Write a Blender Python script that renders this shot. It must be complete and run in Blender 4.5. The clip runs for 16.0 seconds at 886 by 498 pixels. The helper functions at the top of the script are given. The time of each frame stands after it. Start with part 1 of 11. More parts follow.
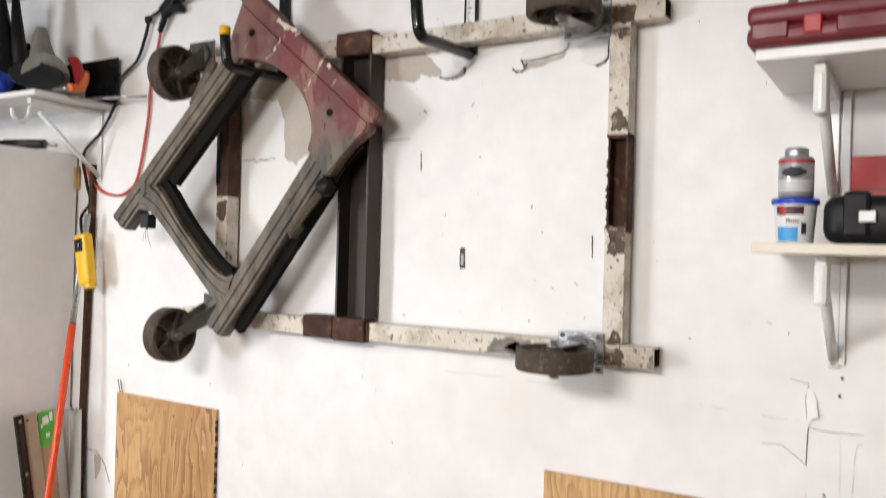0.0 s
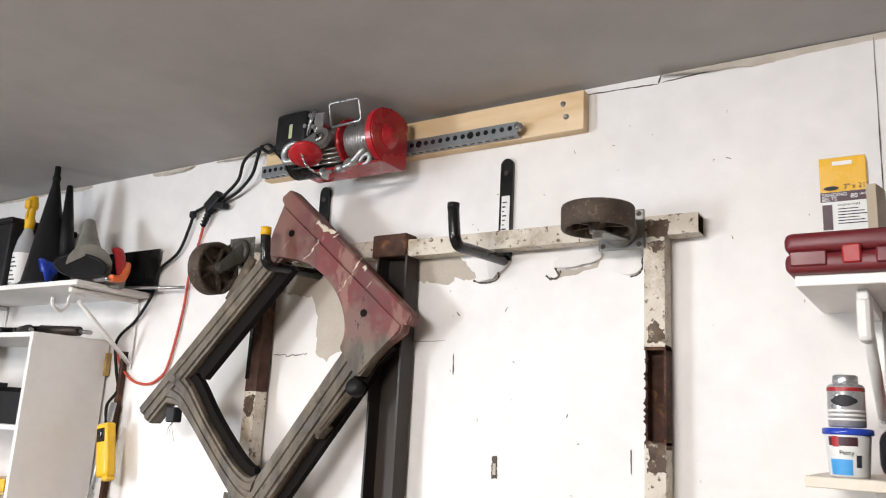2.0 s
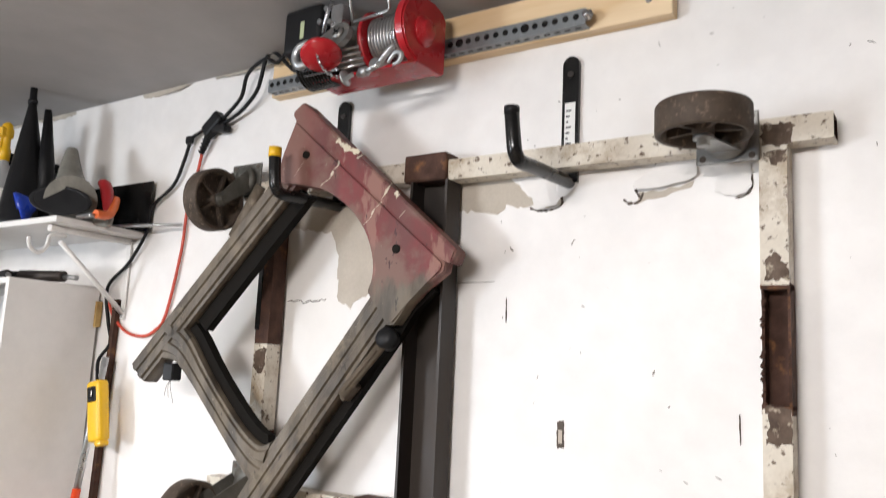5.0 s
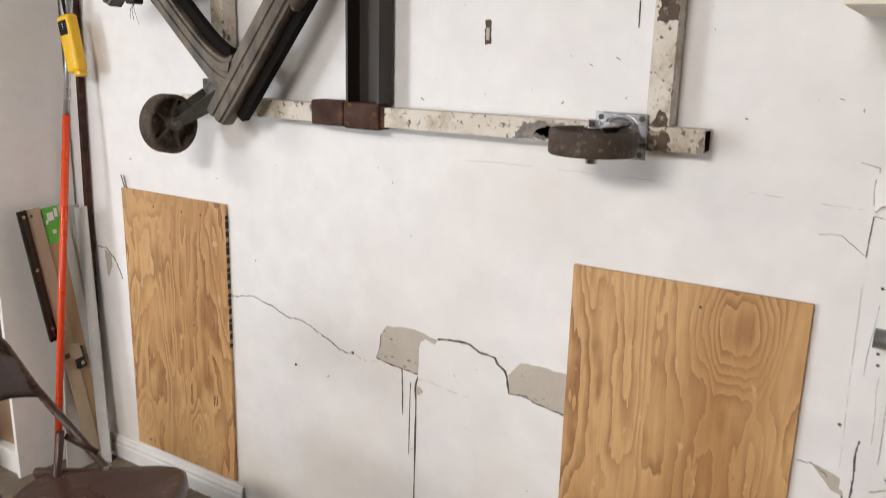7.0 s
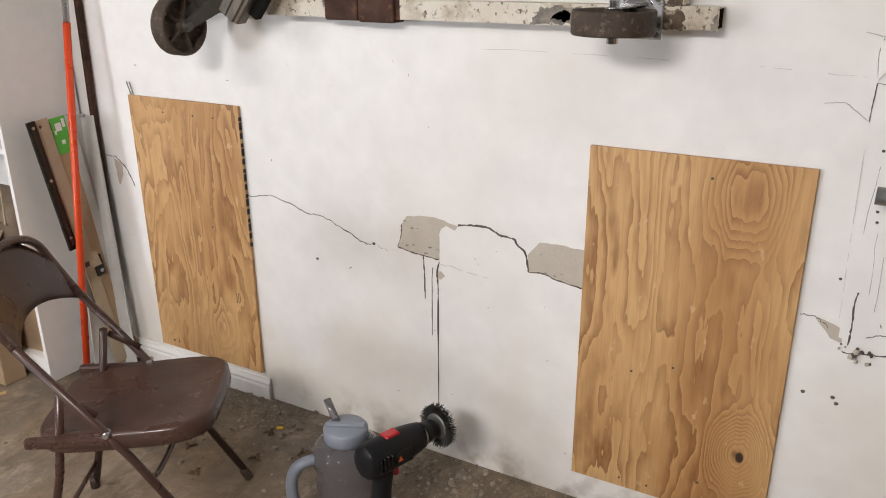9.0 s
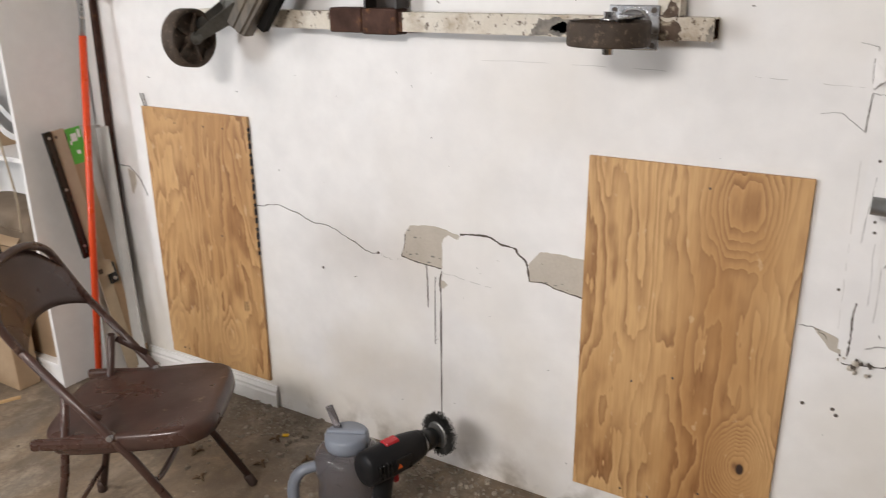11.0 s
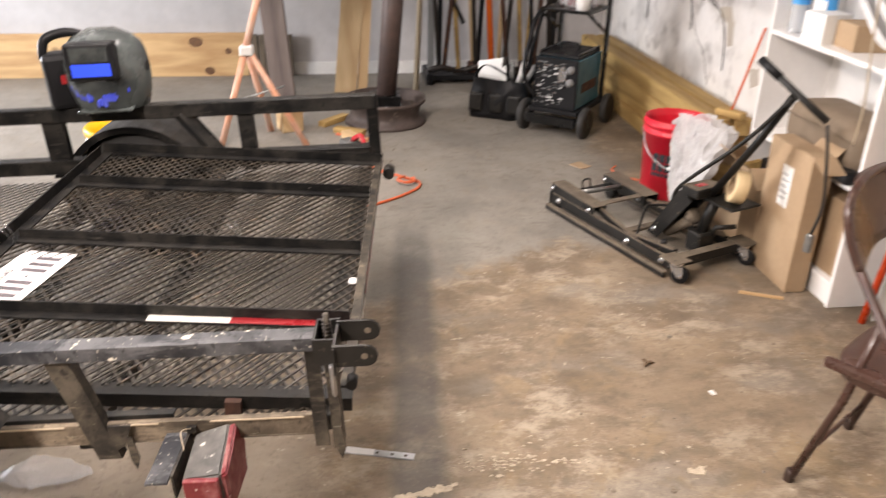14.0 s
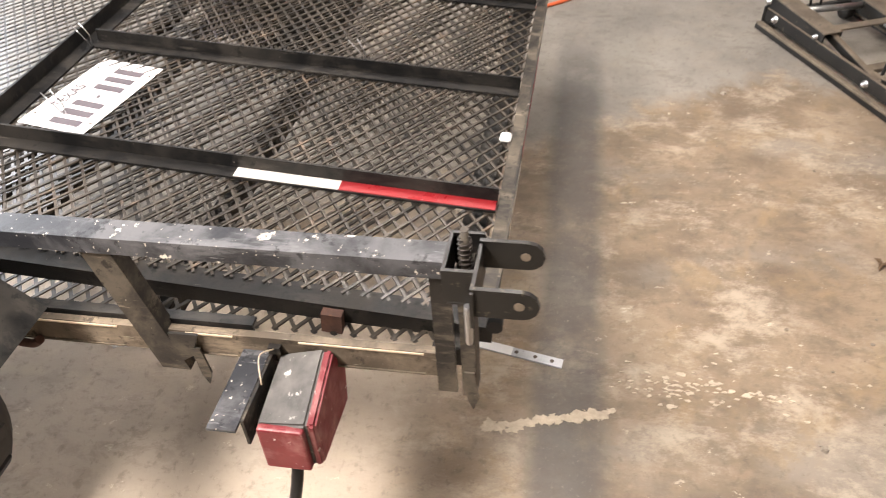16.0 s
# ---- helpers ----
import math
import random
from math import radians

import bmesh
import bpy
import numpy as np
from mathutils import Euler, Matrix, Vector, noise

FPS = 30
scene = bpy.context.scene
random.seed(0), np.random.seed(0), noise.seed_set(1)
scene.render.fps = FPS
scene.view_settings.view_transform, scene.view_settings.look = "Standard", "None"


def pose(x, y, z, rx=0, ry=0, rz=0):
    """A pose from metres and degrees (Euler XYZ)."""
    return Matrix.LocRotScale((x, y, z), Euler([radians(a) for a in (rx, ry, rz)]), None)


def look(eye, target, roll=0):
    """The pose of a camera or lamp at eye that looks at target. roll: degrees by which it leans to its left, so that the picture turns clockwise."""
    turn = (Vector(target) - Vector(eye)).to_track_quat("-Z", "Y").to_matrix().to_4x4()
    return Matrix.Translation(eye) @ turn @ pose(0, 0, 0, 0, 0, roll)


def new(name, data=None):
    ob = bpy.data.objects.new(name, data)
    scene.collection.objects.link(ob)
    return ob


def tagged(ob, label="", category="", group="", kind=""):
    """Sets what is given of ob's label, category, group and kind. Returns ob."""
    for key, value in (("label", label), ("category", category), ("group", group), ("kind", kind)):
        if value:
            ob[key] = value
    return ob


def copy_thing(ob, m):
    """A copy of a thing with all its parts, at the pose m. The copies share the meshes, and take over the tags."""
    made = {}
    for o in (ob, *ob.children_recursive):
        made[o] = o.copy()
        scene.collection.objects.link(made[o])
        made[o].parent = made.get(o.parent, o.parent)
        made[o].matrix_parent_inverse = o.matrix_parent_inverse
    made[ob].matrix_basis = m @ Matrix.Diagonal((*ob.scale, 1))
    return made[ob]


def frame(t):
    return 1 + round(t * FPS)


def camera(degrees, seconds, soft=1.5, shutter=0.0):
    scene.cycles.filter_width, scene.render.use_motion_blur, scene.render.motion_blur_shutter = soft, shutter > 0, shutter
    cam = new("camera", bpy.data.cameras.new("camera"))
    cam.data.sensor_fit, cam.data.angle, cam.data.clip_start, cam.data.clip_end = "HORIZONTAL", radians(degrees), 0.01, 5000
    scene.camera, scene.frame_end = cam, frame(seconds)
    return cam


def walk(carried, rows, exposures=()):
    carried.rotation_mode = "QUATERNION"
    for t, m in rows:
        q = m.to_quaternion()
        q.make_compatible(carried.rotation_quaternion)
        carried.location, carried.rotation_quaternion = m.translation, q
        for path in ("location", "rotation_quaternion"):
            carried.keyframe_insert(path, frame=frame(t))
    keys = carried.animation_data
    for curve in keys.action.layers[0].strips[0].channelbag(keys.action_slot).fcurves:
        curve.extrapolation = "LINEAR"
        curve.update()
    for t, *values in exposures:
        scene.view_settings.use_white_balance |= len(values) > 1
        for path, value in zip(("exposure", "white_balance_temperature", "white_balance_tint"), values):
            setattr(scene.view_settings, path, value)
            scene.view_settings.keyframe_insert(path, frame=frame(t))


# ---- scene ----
cam = camera(58.6, 16.0, soft=1.0, shutter=0.5)
PATH = [
    (0, (0.746, -0.115, 1.702), (-0.289, 1.596, 1.703), 1.6),
    (0.5, (0.739, -0.12, 1.752), (-0.308, 1.573, 1.951), 2.2),
    (1, (0.738, -0.132, 1.785), (-0.309, 1.539, 2.116), 2.7),
    (1.5, (0.734, -0.132, 1.782), (-0.318, 1.522, 2.178), 3.1),
    (2, (0.717, -0.125, 1.79), (-0.358, 1.506, 2.22), 3.1),
    (2.5, (0.681, -0.052, 1.799), (-0.417, 1.554, 2.26), 3.0),
    (3, (0.667, 0.1, 1.829), (-0.47, 1.675, 2.304), 3.0),
    (3.2, (0.667, 0.159, 1.837), (-0.482, 1.724, 2.318), 3.0),
    (5.3, (0.386, 0.182, 1.794), (-0.702, 1.848, 2.0), 2.3),
    (5.5, (0.387, 0.173, 1.758), (-0.692, 1.852, 1.881), 2.0),
    (6, (0.447, 0.144, 1.692), (-0.618, 1.834, 1.593), 1.9),
    (6.5, (0.558, 0.109, 1.63), (-0.487, 1.783, 1.306), 1.8),
    (7, (0.63, 0.042, 1.617), (-0.396, 1.692, 1.142), 1.5),
    (7.5, (0.665, -0.001, 1.614), (-0.339, 1.631, 1.042), 1.0),
    (8, (0.676, -0.034, 1.59), (-0.297, 1.59, 0.948), 0.4),
    (8.5, (0.598, -0.108, 1.593), (-0.34, 1.524, 0.915), -0.2),
    (8.7, (0.57, -0.132, 1.584), (-0.357, 1.5, 0.892), -0.4),
    (10.8, (0.612, -0.133, 1.588), (-0.327, 1.497, 0.907), -0.4),
    (11, (0.634, -0.123, 1.578), (-0.347, 1.491, 0.919), -0.6),
    (11.5, (0.64, -0.133, 1.596), (-0.446, 1.422, 0.961), -0.4),
    (12, (0.653, -0.125, 1.621), (-0.647, 1.259, 0.993), -0.2),
    (12.5, (0.652, -0.136, 1.62), (-0.889, 0.965, 0.978), 0.3),
    (13, (0.584, -0.201, 1.606), (-1.125, 0.583, 0.926), 0.7),
    (13.5, (0.472, -0.332, 1.596), (-1.315, 0.145, 0.834), 0.9),
    (14, (0.364, -0.383, 1.552), (-1.423, -0.141, 0.688), 1.1),
    (14.5, (0.185, -0.303, 1.503), (-1.555, -0.243, 0.518), 0.8),
    (15, (0.044, -0.24, 1.476), (-1.619, -0.317, 0.367), -0.1),
    (15.5, (-0.101, -0.315, 1.445), (-1.682, -0.421, 0.225), -0.2),
    (16, (-0.226, -0.403, 1.405), (-1.733, -0.508, 0.094), -0.0),
]
EXPOSURE = [(0, -0.13, 6480, 12), (1.5, 0.02, 6480, 12), (3.2, 0.13, 6480, 12), (5.5, -0.06, 6450, 12), (6, -0.24, 6470, 12), (6.5, -0.36, 6500, 12), (8, -0.42, 6520, 12), (11, -0.42, 6520, 12), (12.5, -0.38, 6650, 14), (13, -0.05, 7000, 19), (13.5, 0.13, 7080, 20), (14.5, 0.52, 6980, 16), (16, 0.6, 6820, 15)]
walk(cam, [(t, look(eye, target, roll)) for t, eye, target, roll in PATH], EXPOSURE)

# ---- world and light ----
world = bpy.data.worlds.new("world")
scene.world = world
world.use_nodes = True
sky = world.node_tree.nodes.new("ShaderNodeTexSky")
sky.sky_type = "NISHITA"
sky.sun_disc = False
sky.sun_elevation = radians(35)
sky.sun_rotation = radians(200)
world.node_tree.links.new(sky.outputs[0], world.node_tree.nodes["Background"].inputs[0])
world.node_tree.nodes["Background"].inputs[1].default_value = 0.1


def area_light(name, eye, target, size_x, size_y, watts, colour):
    data = bpy.data.lights.new(name, "AREA")
    data.shape, data.size, data.size_y, data.energy, data.color = "RECTANGLE", size_x, size_y, watts, colour
    ob = new(name, data)
    ob.matrix_world = look(eye, target)
    return ob


# daylight through the open garage door in the back wall, and the shop lights under the ceiling
area_light("door_daylight", (-4.7, -4.55, 1.2), (-2.2, 1.5, 1.1), 1.25, 1.3, 225, (0.83, 0.92, 1.0))
area_light("shop_light_lamp", (-2.5, -0.6, 2.66), (-2.5, -0.6, 0.0), 1.2, 0.4, 66, (1.0, 0.965, 0.93))
area_light("shop_light_lamp", (-4.2, -2.2, 2.66), (-4.2, -2.2, 0.0), 1.2, 0.12, 5, (1.0, 0.965, 0.93))
area_light("shop_light_lamp", (-0.2, -1.8, 2.62), (-0.3, -0.55, 0.0), 1.2, 0.6, 194, (1.0, 0.965, 0.93))


# ---- helpers for building ----
def thing(name, label, category, m=None, group="", kind=""):
    """An empty at the base of a thing, which carries its parts."""
    ob = new(name)
    ob.empty_display_size = 0.05
    if m is not None:
        ob.matrix_world = m
    return tagged(ob, label, category, group, kind)


def part(name, bm, material, parent=None, label=""):
    """Links a bmesh as one mesh object under a thing or a part."""
    mesh = bpy.data.meshes.new(name)
    bmesh.ops.recalc_face_normals(bm, faces=bm.faces)
    bm.to_mesh(mesh)
    bm.free()
    for m in material if isinstance(material, (list, tuple)) else [material]:
        mesh.materials.append(m)
    ob = new(name, mesh)
    if parent is not None:
        ob.parent = parent
    if label:
        ob["label"] = label
    return ob


def solo(name, bm, material, label, category, m=None, group="", kind=""):
    """A thing that is one mesh."""
    ob = part(name, bm, material)
    if m is not None:
        ob.matrix_world = m
    return tagged(ob, label, category, group, kind)


def smooth(ob, degrees=40):
    """Smooth shading but for edges sharper than the angle."""
    mesh = ob.data
    bm = bmesh.new()
    bm.from_mesh(mesh)
    for face in bm.faces:
        face.smooth = True
    for edge in bm.edges:
        edge.smooth = len(edge.link_faces) == 2 and edge.calc_face_angle(0) < radians(degrees)
    bm.to_mesh(mesh)
    bm.free()
    return ob


def at(x, y, z, rx=0, ry=0, rz=0):
    return pose(x, y, z, rx, ry, rz)


def box(bm, x0, x1, y0, y1, z0, z1, m=None, bevel=0.0, segments=1, mat=0):
    """A box between two corners, turned by m, with rounded edges."""
    corners = [(x, y, z) for x in (x0, x1) for y in (y0, y1) for z in (z0, z1)]
    vs = [bm.verts.new((m or Matrix()) @ Vector(c)) for c in corners]
    faces = [bm.faces.new([vs[i] for i in f]) for f in ((0, 1, 3, 2), (4, 6, 7, 5), (0, 4, 5, 1), (2, 3, 7, 6), (0, 2, 6, 4), (1, 5, 7, 3))]
    for f in faces:
        f.material_index = mat
    if bevel:
        edges = list({e for f in faces for e in f.edges})
        for f in bmesh.ops.bevel(bm, geom=edges, offset=bevel, segments=segments, profile=0.5, affect="EDGES", clamp_overlap=True)["faces"]:
            f.material_index = mat
    return bm


def boxed(*args, **kw):
    return box(bmesh.new(), *args, **kw)


def lathe(bm, profile, m=None, sides=24, mat=0, closed=True):
    """Turns rows of (radius, height) about z."""
    m = m or Matrix()
    rings = []
    for r, z in profile:
        if r < 1e-6:
            rings.append([bm.verts.new(m @ Vector((0, 0, z)))])
        else:
            rings.append([bm.verts.new(m @ Vector((r * math.cos(2 * math.pi * k / sides), r * math.sin(2 * math.pi * k / sides), z))) for k in range(sides)])
    for a, b in zip(rings, rings[1:]):
        for k in range(sides):
            j = (k + 1) % sides
            ring = [a[k % len(a)], a[j % len(a)], b[j % len(b)], b[k % len(b)]]
            ring = list(dict.fromkeys(ring))
            if len(ring) > 2:
                f = bm.faces.new(ring)
                f.material_index = mat
                f.smooth = True
    if closed:
        for ring in (rings[0], rings[-1]):
            if len(ring) > 2:
                bm.faces.new(ring).material_index = mat
    return bm


def disc(bm, r, z0, z1, m=None, sides=20, mat=0):
    return lathe(bm, [(r, z0), (r, z1)], m, sides, mat)


def sweep(bm, path, radius, sides=8, mat=0, flat=None, closed=False):
    """A round bar along points (or an oblong one: flat = (half width, half height)); radius may be a list."""
    pts = [Vector(p) for p in path]
    n = len(pts)
    normal = None
    rings = []
    for k, p in enumerate(pts):
        a, b = (pts[k - 1], pts[(k + 1) % n]) if closed else (pts[max(k - 1, 0)], pts[min(k + 1, n - 1)])
        t = (b - a).normalized()
        if normal is None:
            normal = t.cross(Vector((0, 0, 1)))
            if normal.length < 1e-3:
                normal = t.cross(Vector((0, 1, 0)))
            normal.normalize()
        else:
            normal = (normal - t * normal.dot(t)).normalized()
        side = t.cross(normal)
        r = radius[k] if isinstance(radius, (list, tuple)) else radius
        ru, rv = flat if flat else (r, r)
        rings.append([bm.verts.new(p + normal * ru * math.cos(2 * math.pi * i / sides) + side * rv * math.sin(2 * math.pi * i / sides)) for i in range(sides)])
    pairs = list(zip(rings, rings[1:])) + ([(rings[-1], rings[0])] if closed else [])
    for a, b in pairs:
        for i in range(sides):
            j = (i + 1) % sides
            f = bm.faces.new((a[i], a[j], b[j], b[i]))
            f.smooth, f.material_index = sides > 4, mat
    if not closed:
        bm.faces.new(rings[0]).material_index = mat
        bm.faces.new(rings[-1]).material_index = mat
    return bm


def arc(points, steps=8):
    """A smooth curve through a few points (Catmull-Rom)."""
    pts = [Vector(p) for p in points]
    out = []
    for k in range(len(pts) - 1):
        p0, p1, p2, p3 = pts[max(k - 1, 0)], pts[k], pts[k + 1], pts[min(k + 2, len(pts) - 1)]
        for s in range(steps):
            t = s / steps
            out.append(0.5 * ((2 * p1) + (p2 - p0) * t + (2 * p0 - 5 * p1 + 4 * p2 - p3) * t * t + (3 * p1 - p0 - 3 * p2 + p3) * t ** 3))
    return out + [pts[-1]]


def prism(bm, outline, depth, m=None, mat=0):
    """A flat outline in x and y with a thickness in z, turned by m."""
    m = m or Matrix()
    low = [bm.verts.new(m @ Vector((x, y, 0))) for x, y in outline]
    high = [bm.verts.new(m @ Vector((x, y, depth))) for x, y in outline]
    faces = [bm.faces.new(low), bm.faces.new(high[::-1])]
    for k in range(len(outline)):
        j = (k + 1) % len(outline)
        faces.append(bm.faces.new((low[k], high[k], high[j], low[j])))
    for f in faces:
        f.material_index = mat
    return bm


def angle_bar(bm, a, b, up, out, width, height, thick, mat=0):
    """An L-section from a to b: one flange along up, one along out."""
    a, b, up, out = Vector(a), Vector(b), Vector(up).normalized(), Vector(out).normalized()
    section = [(0, 0), (width, 0), (width, thick), (thick, thick), (thick, height), (0, height)]
    ends = [[bm.verts.new(p + out * u + up * v) for u, v in section] for p in (a, b)]
    for ring in ends:
        bm.faces.new(ring).material_index = mat
    for k in range(6):
        j = (k + 1) % 6
        bm.faces.new((ends[0][k], ends[0][j], ends[1][j], ends[1][k])).material_index = mat
    return bm


WALL = Matrix(((1, 0, 0, 0), (0, 0, -1, 0), (0, 1, 0, 0), (0, 0, 0, 1)))  # x along the wall, y up, z out into the room


def on_wall(x, z, y=1.848, turn=0):
    return Matrix.Translation((x, y, z)) @ WALL @ Matrix.Rotation(radians(turn), 4, "Z")


# ---- materials ----
def material(name, colour, rough=0.6, metal=0.0, second=None, scale=6.0, amount=0.5, detail=6.0, bump=0.0, bump_scale=60.0,
             spots=None, spot_scale=3.0, spot_edge=(0.62, 0.7), chips=None, chip_scale=40.0, chip_edge=(0.6, 0.64), rough_var=0.12, stretch=(1, 1, 1), vary=0.0, **extra):
    """A surface with variation at two scales, spots of a second kind, fine relief and uneven gloss."""
    mat = bpy.data.materials.new(name)
    mat.use_nodes = True
    nodes, links = mat.node_tree.nodes, mat.node_tree.links
    bsdf = nodes["Principled BSDF"]
    coord = nodes.new("ShaderNodeTexCoord")
    mapping = nodes.new("ShaderNodeMapping")
    mapping.inputs["Scale"].default_value = stretch
    links.new(coord.outputs["Object"], mapping.inputs[0])

    def noise_node(s, d, rough_=0.55):
        n = nodes.new("ShaderNodeTexNoise")
        n.inputs["Scale"].default_value, n.inputs["Detail"].default_value, n.inputs["Roughness"].default_value = s, d, rough_
        links.new(mapping.outputs[0], n.inputs["Vector"])
        return n.outputs[0]

    def ramp(value, low, high):
        n = nodes.new("ShaderNodeMapRange")
        n.inputs[1].default_value, n.inputs[2].default_value = low, high
        links.new(value, n.inputs[0])
        return n.outputs[0]

    def mix(fac, a, b):
        n = nodes.new("ShaderNodeMix")
        n.data_type = "RGBA"
        for socket, value in ((n.inputs[0], fac), (n.inputs[6], a), (n.inputs[7], b)):
            if isinstance(value, (int, float)):
                socket.default_value = value
            elif isinstance(value, tuple):
                socket.default_value = (*value, 1)
            else:
                links.new(value, socket)
        return n.outputs[2]

    second = second or tuple(c * 0.75 for c in colour)
    large = ramp(noise_node(scale, detail), 0.35, 0.68)
    fine = ramp(noise_node(scale * 9, 4.0), 0.3, 0.7)
    scaled = nodes.new("ShaderNodeMath")
    scaled.operation = "MULTIPLY"
    scaled.inputs[1].default_value = amount
    links.new(large, scaled.inputs[0])
    base = mix(scaled.outputs[0], colour, second)
    tiny = nodes.new("ShaderNodeMath")
    tiny.operation = "MULTIPLY"
    tiny.inputs[1].default_value = amount * 0.35
    links.new(fine, tiny.inputs[0])
    base = mix(tiny.outputs[0], base, tuple(c * 0.7 for c in second))
    if vary:
        info = nodes.new("ShaderNodeObjectInfo")
        shift = nodes.new("ShaderNodeMath")
        shift.operation = "MULTIPLY"
        shift.inputs[1].default_value = vary
        links.new(info.outputs["Random"], shift.inputs[0])
        base = mix(shift.outputs[0], base, tuple(c * 0.45 for c in second))
    if spots:
        patch = ramp(noise_node(spot_scale, 8.0, 0.65), *spot_edge)
        base = mix(patch, base, spots)
    if chips:
        base = mix(ramp(noise_node(chip_scale, 6.0, 0.6), *chip_edge), base, chips)
    links.new(base, bsdf.inputs["Base Color"])
    gloss = nodes.new("ShaderNodeMapRange")
    gloss.inputs[3].default_value, gloss.inputs[4].default_value = max(rough - rough_var, 0.02), min(rough + rough_var, 1)
    links.new(large, gloss.inputs[0])
    links.new(gloss.outputs[0], bsdf.inputs["Roughness"])
    bsdf.inputs["Metallic"].default_value = metal
    if bump:
        b = nodes.new("ShaderNodeBump")
        b.inputs["Strength"].default_value, b.inputs["Distance"].default_value = 1.0, bump
        links.new(noise_node(bump_scale, 5.0), b.inputs["Height"])
        links.new(b.outputs[0], bsdf.inputs["Normal"])
    for key, value in extra.items():
        bsdf.inputs[key.replace("_", " ")].default_value = value
    return mat


WALL_PAINT = material("wall_paint", (0.82, 0.805, 0.79), 0.5, second=(0.77, 0.75, 0.735), scale=1.3, amount=0.7, bump=0.0012, bump_scale=25)
# the ceiling's shade is put into its paint as a darker grey
SHADED_CEILING = material("shaded_ceiling_paint", (0.45, 0.437, 0.43), 0.8, second=(0.38, 0.367, 0.36), scale=0.9, amount=0.7, bump=0.001, bump_scale=40)
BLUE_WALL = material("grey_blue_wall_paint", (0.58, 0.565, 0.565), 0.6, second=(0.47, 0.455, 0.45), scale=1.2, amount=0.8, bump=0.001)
BARE_WALL = material("bare_drywall", (0.50, 0.45, 0.38), 0.9, second=(0.42, 0.37, 0.31), scale=14, bump=0.001, bump_scale=120)
CRACK = material("crack_shadow_gap", (0.10, 0.08, 0.065), 0.95, scale=30)
SCUFF = material("dark_scuff", (0.24, 0.225, 0.205), 0.9, scale=40)
WHITE_LAMINATE = material("white_laminate", (0.78, 0.765, 0.745), 0.4, second=(0.72, 0.70, 0.68), scale=3, amount=0.4)
WHITE_METAL = material("white_painted_metal", (0.76, 0.75, 0.73), 0.4, second=(0.6, 0.58, 0.55), scale=9, amount=0.5)
RED_PAINT = material("red_enamel", (0.45, 0.018, 0.025), 0.28, second=(0.36, 0.012, 0.02), scale=8, amount=0.5)
BLACK_PLASTIC = material("black_plastic", (0.010, 0.010, 0.011), 0.45, second=(0.016, 0.016, 0.017), scale=12, Specular_IOR_Level=0.18)
BLACK_PAINT = material("black_enamel", (0.006, 0.006, 0.006), 0.25, second=(0.012, 0.012, 0.012), scale=10, Specular_IOR_Level=0.4)
STEEL = material("bare_steel", (0.42, 0.42, 0.42), 0.35, 0.9, second=(0.3, 0.3, 0.3), scale=18, amount=0.6)
GALVANISED = material("galvanised_steel", (0.55, 0.57, 0.58), 0.38, 0.85, second=(0.4, 0.42, 0.43), scale=25, amount=0.7)


